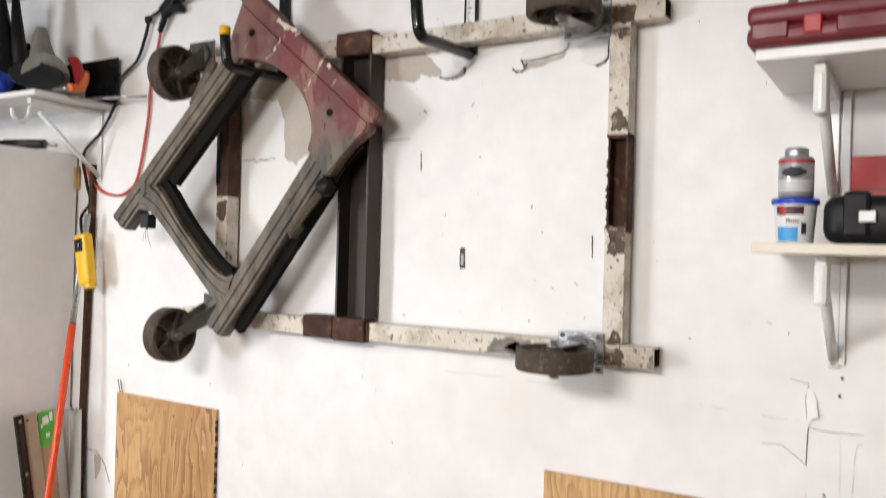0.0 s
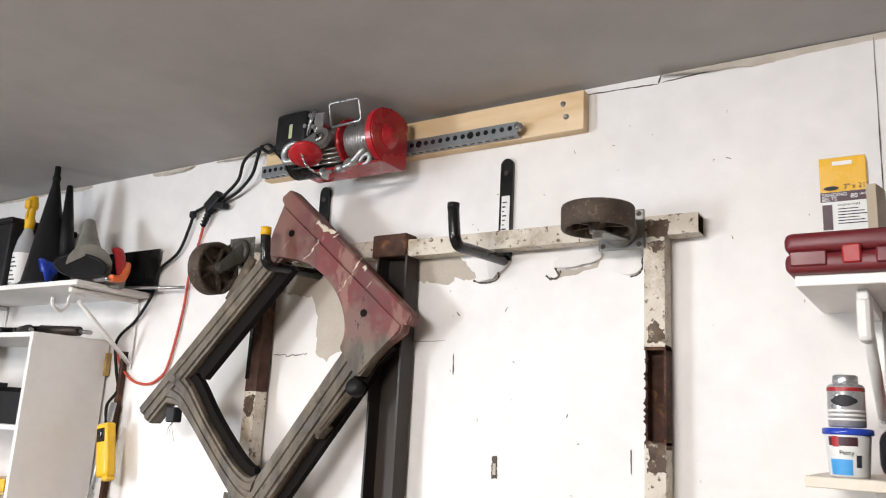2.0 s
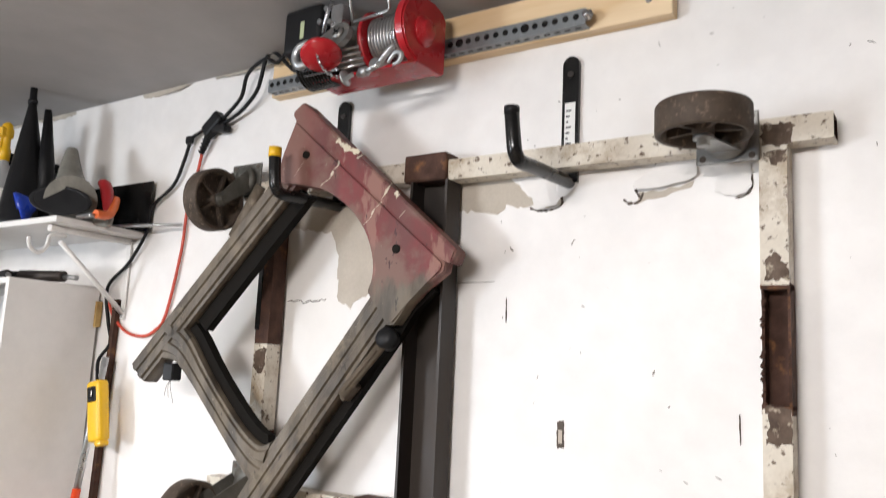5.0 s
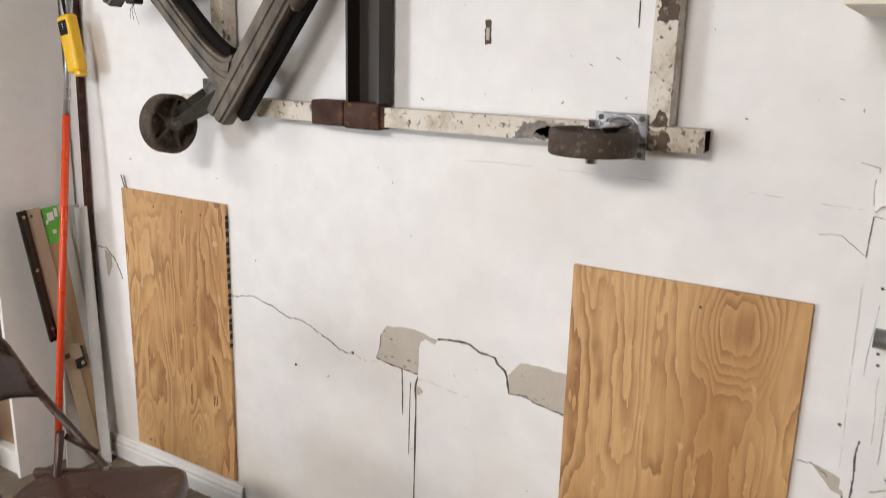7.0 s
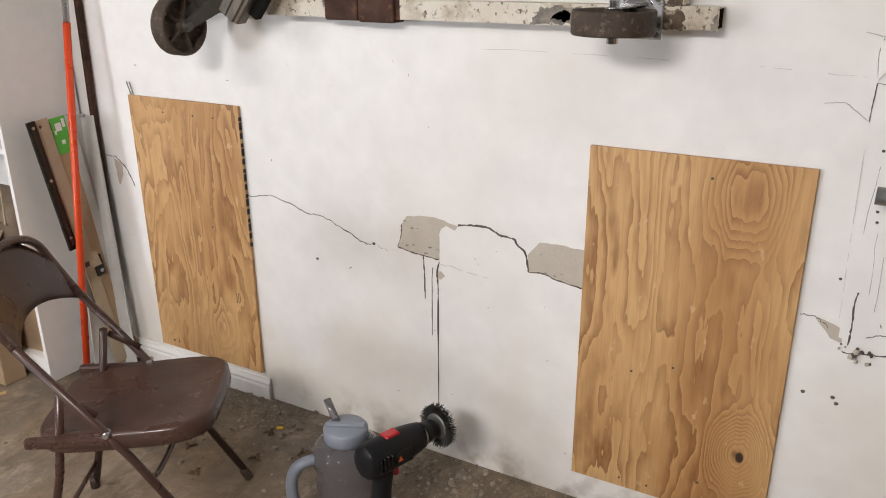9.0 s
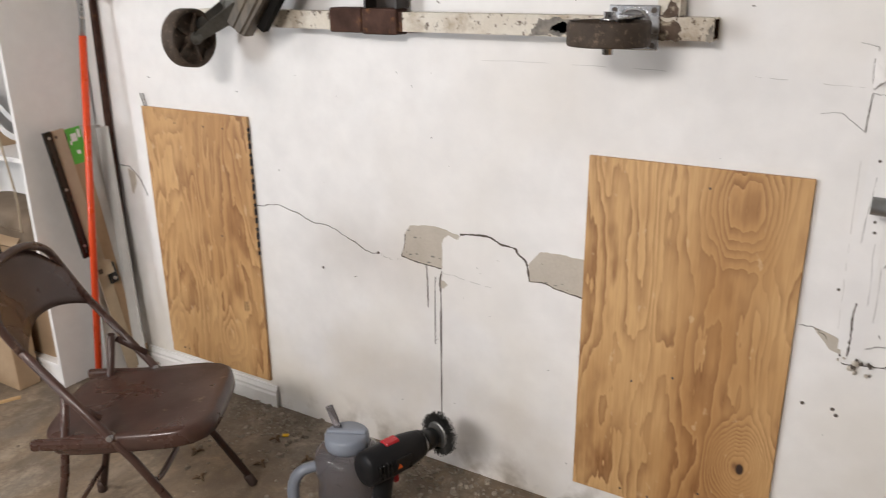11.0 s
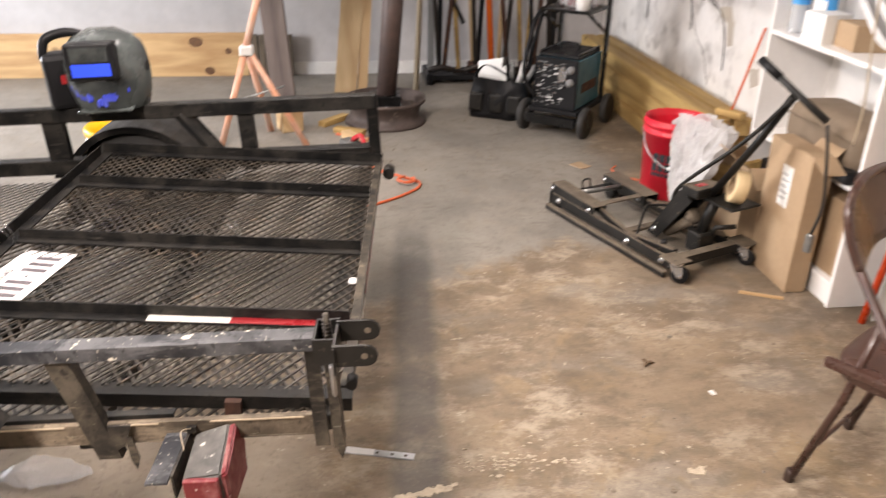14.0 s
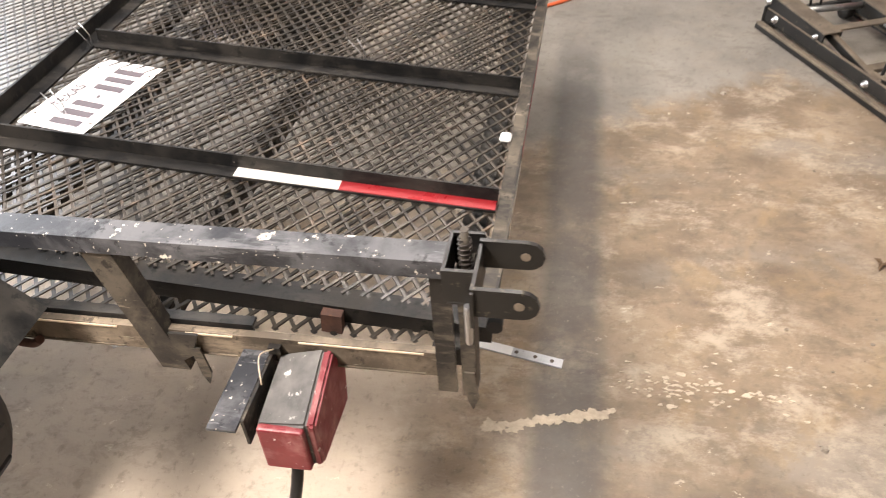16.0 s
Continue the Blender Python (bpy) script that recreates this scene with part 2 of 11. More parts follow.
def wood(name, light, dark, rings=14.0, along="z", rough=0.6, knots=True):
    """Plain sawn timber: grain stretched along one axis, and a few knots."""
    mat = bpy.data.materials.new(name)
    mat.use_nodes = True
    nodes, links = mat.node_tree.nodes, mat.node_tree.links
    bsdf = nodes["Principled BSDF"]
    coord, mapping = nodes.new("ShaderNodeTexCoord"), nodes.new("ShaderNodeMapping")
    mapping.inputs["Scale"].default_value = {"x": (0.12, 1, 1), "y": (1, 0.12, 1), "z": (1, 1, 0.12)}[along]
    links.new(coord.outputs["Object"], mapping.inputs[0])
    warp = nodes.new("ShaderNodeTexNoise")
    warp.inputs["Scale"].default_value, warp.inputs["Detail"].default_value = 4.0, 3.0
    links.new(mapping.outputs[0], warp.inputs["Vector"])
    wave = nodes.new("ShaderNodeMath")
    wave.operation = "MULTIPLY"
    wave.inputs[1].default_value = rings
    links.new(warp.outputs[0], wave.inputs[0])
    sine = nodes.new("ShaderNodeMath")
    sine.operation = "PINGPONG"
    sine.inputs[1].default_value = 1.0
    links.new(wave.outputs[0], sine.inputs[0])
    fibre = nodes.new("ShaderNodeTexNoise")
    fibre.inputs["Scale"].default_value, fibre.inputs["Detail"].default_value = 90.0, 4.0
    links.new(mapping.outputs[0], fibre.inputs["Vector"])
    add = nodes.new("ShaderNodeMath")
    add.operation = "MULTIPLY_ADD"
    add.inputs[1].default_value = 0.45
    links.new(fibre.outputs[0], add.inputs[0])
    half = nodes.new("ShaderNodeMath")
    half.operation = "MULTIPLY"
    half.inputs[1].default_value = 0.6
    links.new(sine.outputs[0], half.inputs[0])
    links.new(half.outputs[0], add.inputs[2])
    ramp = nodes.new("ShaderNodeValToRGB")
    ramp.color_ramp.elements[0].position, ramp.color_ramp.elements[0].color = 0.15, (*light, 1)
    ramp.color_ramp.elements[1].position, ramp.color_ramp.elements[1].color = 0.95, (*dark, 1)
    links.new(add.outputs[0], ramp.inputs[0])
    colour = ramp.outputs[0]
    if knots:
        cell = nodes.new("ShaderNodeTexVoronoi")
        cell.inputs["Scale"].default_value = 4.5
        flat = nodes.new("ShaderNodeMapping")
        flat.inputs["Scale"].default_value = {"x": (0.6, 1, 1), "y": (1, 0.6, 1), "z": (1, 1, 0.6)}[along]
        links.new(coord.outputs["Object"], flat.inputs[0])
        links.new(flat.outputs[0], cell.inputs["Vector"])
        near = nodes.new("ShaderNodeMapRange")
        near.inputs[1].default_value, near.inputs[2].default_value = 0.11, 0.03
        links.new(cell.outputs["Distance"], near.inputs[0])
        mix = nodes.new("ShaderNodeMix")
        mix.data_type = "RGBA"
        links.new(near.outputs[0], mix.inputs[0])
        links.new(colour, mix.inputs[6])
        mix.inputs[7].default_value = (*(c * 0.4 for c in dark), 1)
        colour = mix.outputs[2]
    info = nodes.new("ShaderNodeObjectInfo")
    tone = nodes.new("ShaderNodeMapRange")
    tone.inputs[3].default_value, tone.inputs[4].default_value = 0.85, 1.1
    links.new(info.outputs["Random"], tone.inputs[0])
    hsv = nodes.new("ShaderNodeHueSaturation")
    links.new(tone.outputs[0], hsv.inputs["Value"])
    links.new(colour, hsv.inputs["Color"])
    links.new(hsv.outputs[0], bsdf.inputs["Base Color"])
    bsdf.inputs["Roughness"].default_value = rough
    bump = nodes.new("ShaderNodeBump")
    bump.inputs["Distance"].default_value = 0.0006
    links.new(add.outputs[0], bump.inputs["Height"])
    links.new(bump.outputs[0], bsdf.inputs["Normal"])
    return mat


PINE = wood("pine_timber", (0.62, 0.44, 0.24), (0.42, 0.26, 0.12), 10, "x")
NEW_PINE = wood("new_pine_board", (0.74, 0.58, 0.38), (0.58, 0.40, 0.21), 16, "x")
PINE_UP = wood("pine_timber_upright", (0.64, 0.47, 0.27), (0.47, 0.31, 0.155), 6, "z")
PINE_LONG = wood("pine_plank", (0.60, 0.40, 0.20), (0.40, 0.23, 0.10), 12, "y")
OLD_PINE = wood("weathered_lumber", (0.52, 0.35, 0.13), (0.29, 0.17, 0.055), 12, "x", 0.7)


def veneer():
    """Rotary-cut plywood face: broad wandering contour bands, fine fibre, and swirls round the knots."""
    mat = bpy.data.materials.new("plywood_veneer")
    mat.use_nodes = True
    nodes, links = mat.node_tree.nodes, mat.node_tree.links
    bsdf = nodes["Principled BSDF"]
    coord = nodes.new("ShaderNodeTexCoord")

    def mapped(scale):
        n = nodes.new("ShaderNodeMapping")
        n.inputs["Scale"].default_value = scale
        links.new(coord.outputs["Object"], n.inputs[0])
        return n.outputs[0]

    def noise(vector, scale, detail, warp=0.0):
        n = nodes.new("ShaderNodeTexNoise")
        n.inputs["Scale"].default_value, n.inputs["Detail"].default_value, n.inputs["Distortion"].default_value = scale, detail, warp
        links.new(vector, n.inputs["Vector"])
        return n.outputs[0]

    def calc(op, a, b):
        n = nodes.new("ShaderNodeMath")
        n.operation = op
        for socket, value in zip(n.inputs, (a, b)):
            if isinstance(value, (int, float)):
                socket.default_value = value
            else:
                links.new(value, socket)
        return n.outputs[0]

    def span(value, low, high, out0=0.0, out1=1.0):
        n = nodes.new("ShaderNodeMapRange")
        n.interpolation_type = "SMOOTHSTEP"
        n.inputs[1].default_value, n.inputs[2].default_value, n.inputs[3].default_value, n.inputs[4].default_value = low, high, out0, out1
        links.new(value, n.inputs[0])
        return n.outputs[0]

    def mix(fac, a, b):
        n = nodes.new("ShaderNodeMix")
        n.data_type = "RGBA"
        for socket, value in ((n.inputs[0], fac), (n.inputs[6], a), (n.inputs[7], b)):
            if isinstance(value, tuple):
                socket.default_value = (*value, 1)
            else:
                links.new(value, socket)
        return n.outputs[2]

    cell = nodes.new("ShaderNodeTexVoronoi")
    cell.inputs["Scale"].default_value = 2.7
    links.new(mapped((1.1, 1, 0.75)), cell.inputs["Vector"])
    near = cell.outputs["Distance"]
    field = calc("MULTIPLY", noise(mapped((1, 1, 0.2)), 5.0, 3.0, 0.5), 13.0)
    field = calc("ADD", field, calc("MULTIPLY", noise(mapped((1, 1, 0.4)), 14.0, 3.0), 2.2))
    field = calc("ADD", field, calc("MULTIPLY", span(near, 0.3, 0.0), 3.5))
    def ring(place, reach, turns):
        d = nodes.new("ShaderNodeVectorMath")
        d.operation = "DISTANCE"
        links.new(mapped((1.25, 1, 0.8)), d.inputs[0])
        d.inputs[1].default_value = (place[0] * 1.25, place[1], place[2] * 0.8)
        return d.outputs["Value"], calc("MULTIPLY", span(d.outputs["Value"], reach, 0.0), turns)

    # two swirls where branches grew, the lower one with its dark knot left in
    _, swirl = ring((0.306, 1.834, 1.041), 0.17, 6.0)
    knot, turned = ring((0.371, 1.834, 0.309), 0.15, 7.0)
    field = calc("ADD", field, calc("ADD", swirl, turned))
    # the bands interlock along the fibre
    field = calc("ADD", field, calc("MULTIPLY", noise(mapped((1, 1, 0.07)), 85.0, 3.0), 0.7))
    band = calc("FRACT", field, 0.0)
    late = calc("MULTIPLY", span(band, 0.25, 0.9), span(band, 1.0, 0.93))
    strength = span(noise(mapped((1, 1, 0.5)), 6.0, 3.0), 0.35, 0.68, 0.15, 0.85)
    fibre = noise(mapped((1, 1, 0.05)), 150.0, 4.0)
    tone = noise(mapped((1, 1, 0.35)), 3.0, 4.0)
    colour = mix(span(tone, 0.35, 0.68), (0.60, 0.37, 0.165), (0.40, 0.205, 0.072))
    colour = mix(calc("MULTIPLY", late, strength), colour, (0.215, 0.088, 0.028))
    # a thin dark line closes each growth band, and pale early wood follows it
    vein = calc("MULTIPLY", span(band, 0.84, 0.93), span(band, 1.0, 0.96))
    colour = mix(calc("MULTIPLY", calc("MULTIPLY", vein, strength), 0.42), colour, (0.15, 0.058, 0.018))
    colour = mix(calc("MULTIPLY", span(band, 0.22, 0.0), calc("MULTIPLY", strength, 0.4)), colour, (0.64, 0.41, 0.19))
    colour = mix(span(fibre, 0.35, 0.75, 0.0, 0.35), colour, (0.34, 0.17, 0.06))
    colour = mix(span(near, 0.04, 0.018), colour, (0.15, 0.065, 0.028))
    colour = mix(span(knot, 0.016, 0.010), colour, (0.035, 0.018, 0.012))
    colour = mix(span(noise(mapped((1, 1, 0.5)), 38.0, 6.0), 0.66, 0.72, 0.0, 0.5), colour, (0.62, 0.44, 0.26))
    links.new(colour, bsdf.inputs["Base Color"])
    bsdf.inputs["Roughness"].default_value = 0.5
    bump = nodes.new("ShaderNodeBump")
    bump.inputs["Distance"].default_value = 0.0005
    links.new(fibre, bump.inputs["Height"])
    links.new(bump.outputs[0], bsdf.inputs["Normal"])
    return mat


PLYWOOD = veneer()


def concrete():
    """Stained garage concrete: grey wash in one part, a painted lit patch, brown dirt, pale flakes and a dark strip."""
    mat = bpy.data.materials.new("stained_concrete")
    mat.use_nodes = True
    nodes, links = mat.node_tree.nodes, mat.node_tree.links
    bsdf = nodes["Principled BSDF"]
    coord = nodes.new("ShaderNodeTexCoord")

    # smears of the broom run across the bay
    swept = nodes.new("ShaderNodeMapping")
    swept.inputs["Scale"].default_value = (1.15, 0.66, 1)
    swept.inputs["Rotation"].default_value = (0, 0, radians(8))
    links.new(coord.outputs["Object"], swept.inputs[0])

    def tex(scale, detail=8.0, rough=0.6, warp=0.0, smear=False):
        n = nodes.new("ShaderNodeTexNoise")
        n.inputs["Scale"].default_value, n.inputs["Detail"].default_value = scale, detail
        n.inputs["Roughness"].default_value, n.inputs["Distortion"].default_value = rough, warp
        links.new(swept.outputs[0] if smear else coord.outputs["Object"], n.inputs["Vector"])
        return n.outputs[0]

    def span(value, low, high):
        n = nodes.new("ShaderNodeMapRange")
        n.interpolation_type = "SMOOTHSTEP"
        n.inputs[1].default_value, n.inputs[2].default_value = low, high
        links.new(value, n.inputs[0])
        return n.outputs[0]

    def calc(op, a, b):
        n = nodes.new("ShaderNodeMath")
        n.operation = op
        for socket, value in zip(n.inputs, (a, b)):
            if isinstance(value, (int, float)):
                socket.default_value = value
            else:
                links.new(value, socket)
        return n.outputs[0]

    def mix(fac, a, b):
        n = nodes.new("ShaderNodeMix")
        n.data_type = "RGBA"
        for socket, value in ((n.inputs[0], fac), (n.inputs[6], a), (n.inputs[7], b)):
            if isinstance(value, tuple):
                socket.default_value = (*value, 1)
            else:
                links.new(value, socket)
        return n.outputs[2]

    split = nodes.new("ShaderNodeSeparateXYZ")
    links.new(coord.outputs["Object"], split.inputs[0])
    x, y = split.outputs[0], split.outputs[1]
    wobble = calc("MULTIPLY", calc("SUBTRACT", tex(1.6), 0.5), 1.6)
    brown = mix(span(tex(2.6, 10, 0.65, 0.3, True), 0.36, 0.64), (0.158, 0.116, 0.078), (0.285, 0.215, 0.146))
    brown = mix(calc("MULTIPLY", span(tex(9, 10, 0.74, 0.2, True), 0.48, 0.66), 0.5), brown, (0.112, 0.083, 0.057))
    brown = mix(calc("MULTIPLY", span(tex(1.7, 6, 0.6, 0.0, True), 0.5, 0.64), 0.7), brown, (0.235, 0.208, 0.175))
    grey = mix(span(tex(1.4, 9, 0.65), 0.36, 0.66), (0.27, 0.245, 0.21), (0.175, 0.158, 0.136))
    grey = mix(calc("MULTIPLY", span(tex(6, 9, 0.7), 0.5, 0.75), 0.45), grey, (0.24, 0.20, 0.15))
    brown = mix(calc("MULTIPLY", span(tex(3.4, 9, 0.7, 0.4), 0.50, 0.66), 0.5), brown, (0.29, 0.205, 0.108))
    brown = mix(calc("MULTIPLY", span(tex(2.1, 7, 0.65, 0.2), 0.52, 0.68), 0.45), brown, (0.125, 0.098, 0.072))
    # the washed grey part lies beyond the dirty bay and along the trailer
    fray = calc("ADD", calc("MULTIPLY", wobble, 0.22), calc("MULTIPLY", calc("SUBTRACT", tex(13, 6, 0.6, 0.3), 0.5), 0.32))
    bulge = calc("MULTIPLY", calc("SUBTRACT", 0.7, calc("ABSOLUTE", calc("SUBTRACT", y, 0.62), 0.0)), 0.6)
    away = calc("ADD", calc("SUBTRACT", calc("MULTIPLY", x, -1.0), bulge), fray)
    washed = calc("MULTIPLY", span(away, 2.40, 2.56), span(calc("ADD", calc("MULTIPLY", y, -1.0), wobble), -1.4, -1.0))
    colour = mix(washed, brown, grey)
    # lamplight on the floor beside the trailer, painted in as a paler colour
    lit_patch = calc("MULTIPLY", span(calc("ADD", y, calc("MULTIPLY", wobble, 0.3)), -0.40, -0.70), span(calc("ADD", x, calc("MULTIPLY", wobble, 0.3)), -2.0, -1.4))
    colour = mix(calc("MULTIPLY", lit_patch, calc("ADD", 0.7, calc("MULTIPLY", wobble, 0.5))), colour, (0.48, 0.405, 0.325))
    # pale scraped flakes
    unwashed = calc("SUBTRACT", 1.0, calc("MULTIPLY", washed, 0.85))
    flakes = calc("MULTIPLY", calc("MULTIPLY", span(tex(6, 13, 0.78, 0.1, True), 0.47, 0.64), span(tex(1.5, 4), 0.38, 0.54)), unwashed)
    colour = mix(calc("MULTIPLY", flakes, 0.7), colour, (0.45, 0.375, 0.285))
    crumbs = calc("MULTIPLY", calc("MULTIPLY", span(tex(26, 10, 0.75, 0.0, True), 0.60, 0.64), span(tex(2.3, 4), 0.47, 0.58)), unwashed)
    colour = mix(calc("MULTIPLY", crumbs, 0.8), colour, (0.60, 0.52, 0.40))
    # a dark uneven strip beside the trailer
    line = calc("ABSOLUTE", calc("ADD", calc("ADD", calc("ADD", y, 0.307), calc("MULTIPLY", x, 0.076)), calc("MULTIPLY", wobble, 0.04)), 0.0)
    strip = calc("MULTIPLY", span(line, 0.115, 0.045), span(x, -3.4, -2.7))
    colour = mix(calc("MULTIPLY", calc("MULTIPLY", strip, span(tex(5, 8, 0.7), 0.1, 0.55)), 0.78), colour, (0.062, 0.058, 0.055))
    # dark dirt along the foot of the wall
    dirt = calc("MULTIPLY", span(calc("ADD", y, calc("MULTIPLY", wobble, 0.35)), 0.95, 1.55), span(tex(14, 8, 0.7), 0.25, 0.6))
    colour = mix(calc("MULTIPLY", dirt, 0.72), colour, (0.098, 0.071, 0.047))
    # grit ground into the surface: dark pits and pale grains at a finger's width and below
    colour = mix(calc("MULTIPLY", span(tex(38, 9, 0.72, 0.2), 0.52, 0.66), 0.34), colour, (0.085, 0.068, 0.05))
    colour = mix(calc("MULTIPLY", span(tex(75, 8, 0.75), 0.57, 0.70), 0.30), colour, (0.42, 0.37, 0.30))
    colour = mix(calc("MULTIPLY", calc("MULTIPLY", span(tex(17, 12, 0.75, 0.4, True), 0.50, 0.60), span(tex(1.1, 3), 0.42, 0.6)), 0.4), colour, (0.105, 0.082, 0.058))
    links.new(colour, bsdf.inputs["Base Color"])
    gloss = nodes.new("ShaderNodeMapRange")
    gloss.inputs[3].default_value, gloss.inputs[4].default_value = 0.45, 0.85
    links.new(tex(3.0), gloss.inputs[0])
    links.new(gloss.outputs[0], bsdf.inputs["Roughness"])
    bump = nodes.new("ShaderNodeBump")
    bump.inputs["Distance"].default_value = 0.002
    links.new(tex(35, 8, 0.7), bump.inputs["Height"])
    links.new(bump.outputs[0], bsdf.inputs["Normal"])
    return mat


CONCRETE = concrete()

# ---- the room ----
# dark colour for the unseen walls, chosen to cut the bounced light
DIM_BOARD = material("bounce_cutting_wall_board", (0.30, 0.27, 0.235), 0.9, second=(0.24, 0.21, 0.18), scale=2, amount=0.8, bump=0.001)
ROOM_X0, ROOM_X1, ROOM_Y0, ROOM_Y1, ROOM_H = -6.32, 3.2, -4.7, 1.848, 2.745
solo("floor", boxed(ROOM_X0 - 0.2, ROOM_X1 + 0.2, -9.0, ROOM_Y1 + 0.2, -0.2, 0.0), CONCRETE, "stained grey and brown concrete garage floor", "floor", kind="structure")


def splashed_paint():
    """White wall paint with yellowed dirt splashed up from the floor and a few old smears."""
    mat = WALL_PAINT.copy()
    mat.name = "splashed_wall_paint"
    nodes, links = mat.node_tree.nodes, mat.node_tree.links
    bsdf = nodes["Principled BSDF"]
    base = bsdf.inputs["Base Color"].links[0].from_socket
    coord, split = nodes.new("ShaderNodeTexCoord"), nodes.new("ShaderNodeSeparateXYZ")
    links.new(coord.outputs["Object"], split.inputs[0])

    def cloud(scale, low, high, detail=6.0):
        n, r = nodes.new("ShaderNodeTexNoise"), nodes.new("ShaderNodeMapRange")
        n.inputs["Scale"].default_value, n.inputs["Detail"].default_value = scale, detail
        links.new(coord.outputs["Object"], n.inputs["Vector"])
        r.inputs[1].default_value, r.inputs[2].default_value = low, high
        links.new(n.outputs[0], r.inputs[0])
        return r.outputs[0]

    def below(top, foot):
        r = nodes.new("ShaderNodeMapRange")
        r.inputs[1].default_value, r.inputs[2].default_value = top, foot
        links.new(split.outputs[2], r.inputs[0])
        return r.outputs[0]

    def stain(colour, amount, *masks):
        value = masks[0]
        for extra in list(masks[1:]) + [amount]:
            m = nodes.new("ShaderNodeMath")
            m.operation = "MULTIPLY"
            links.new(value, m.inputs[0])
            if isinstance(extra, float):
                m.inputs[1].default_value = extra
            else:
                links.new(extra, m.inputs[1])
            value = m.outputs[0]
        n = nodes.new("ShaderNodeMix")
        n.data_type = "RGBA"
        links.new(value, n.inputs[0])
        links.new(base, n.inputs[6])
        n.inputs[7].default_value = (*colour, 1)
        return n.outputs[2]

    base = stain((0.62, 0.54, 0.40), 0.5, cloud(2.2, 0.4, 0.65), below(0.75, 0.05))
    base = stain((0.25, 0.20, 0.15), 0.7, cloud(11.0, 0.48, 0.66, 9.0), below(0.16, 0.0))
    base = stain((0.70, 0.66, 0.60), 0.6, cloud(1.1, 0.52, 0.72, 4.0))
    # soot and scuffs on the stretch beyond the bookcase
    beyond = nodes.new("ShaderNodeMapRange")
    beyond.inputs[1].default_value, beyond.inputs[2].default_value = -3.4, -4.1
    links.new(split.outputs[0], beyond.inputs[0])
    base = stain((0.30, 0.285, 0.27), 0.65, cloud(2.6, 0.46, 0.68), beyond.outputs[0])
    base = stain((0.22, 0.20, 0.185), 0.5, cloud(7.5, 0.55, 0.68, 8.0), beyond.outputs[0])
    links.new(base, bsdf.inputs["Base Color"])
    return mat


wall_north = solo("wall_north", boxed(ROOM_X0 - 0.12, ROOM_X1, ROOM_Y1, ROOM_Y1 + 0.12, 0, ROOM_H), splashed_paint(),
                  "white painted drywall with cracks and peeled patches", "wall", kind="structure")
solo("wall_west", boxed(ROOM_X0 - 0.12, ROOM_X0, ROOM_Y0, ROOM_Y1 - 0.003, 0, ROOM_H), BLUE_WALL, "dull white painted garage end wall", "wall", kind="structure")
solo("wall_east", boxed(ROOM_X1, ROOM_X1 + 0.12, ROOM_Y0, ROOM_Y1 + 0.12, 0, ROOM_H), DIM_BOARD, "unseen garage wall, coloured dark to cut bounced light", "wall", kind="structure")
# the back wall leaves the garage door open
bm = bmesh.new()
box(bm, ROOM_X0 - 0.12, -6.0, ROOM_Y0 - 0.12, ROOM_Y0, 0, ROOM_H)
box(bm, -3.4, ROOM_X1 + 0.12, ROOM_Y0 - 0.12, ROOM_Y0, 0, ROOM_H)
box(bm, -6.0, -3.4, ROOM_Y0 - 0.12, ROOM_Y0, 2.3, ROOM_H)
solo("wall_south", bm, DIM_BOARD, "unseen garage wall around the open vehicle door, coloured dark to cut bounced light", "wall", kind="structure")
solo("ceiling", boxed(ROOM_X0 - 0.12, ROOM_X1 + 0.12, ROOM_Y0 - 0.12, ROOM_Y1 + 0.12, ROOM_H + 0.001, ROOM_H + 0.1), SHADED_CEILING,
     "painted drywall ceiling, greyed for the shade on it", "ceiling", kind="structure")


def strip_lamp(x, y, half):
    """A slim shop light under the ceiling."""
    lamp = thing("shop_light", "white slim shop light fixed under the ceiling", "ceiling light", at(x, y, ROOM_H), group="shop lights")
    part("housing", boxed(-0.62, 0.62, -half, half, -0.05, 0.0, bevel=0.008), WHITE_METAL, lamp)
    return lamp


for x, y, half in ((-2.5, -0.6, 0.075), (-4.2, -2.2, 0.075), (-0.2, -1.8, 0.31)):
    strip_lamp(x, y, half)

# baseboard under the narrow plywood sheet
bm = bmesh.new()
prism(bm, [(0, 0), (0.016, 0), (0.016, 0.05), (0.012, 0.058), (0.013, 0.068), (0.007, 0.08), (0.006, 0.086), (0, 0.089)], 0.79,
      Matrix.Translation((-2.1, 1.846, 0)) @ Matrix(((0, 0, 1, 0), (-1, 0, 0, 0), (0, 1, 0, 0), (0, 0, 0, 1))))
solo("baseboard", bm, WHITE_METAL, "white moulded baseboard with a chipped end", "baseboard", kind="structure")


# ---- marks on the wall: bare patches, cracks, scuffs ----
def ragged(outline, step=0.012, rough=0.006, seed=1):
    """A closed outline with an uneven torn edge."""
    rng = random.Random(seed)
    out = []
    for (x0, y0), (x1, y1) in zip(outline, outline[1:] + outline[:1]):
        n = max(int(math.hypot(x1 - x0, y1 - y0) / step), 1)
        for k in range(n):
            t = k / n
            out.append((x0 + (x1 - x0) * t + rng.uniform(-rough, rough), y0 + (y1 - y0) * t + rng.uniform(-rough, rough)))
    return out


def bare_patch(outline, seed, rough=0.005, proud=0.0012):
    part("bare_patch", prism(bmesh.new(), ragged(outline, seed=seed, rough=rough), proud, on_wall(0, 0)), BARE_WALL, wall_north, "bare tan drywall where the paint came off")


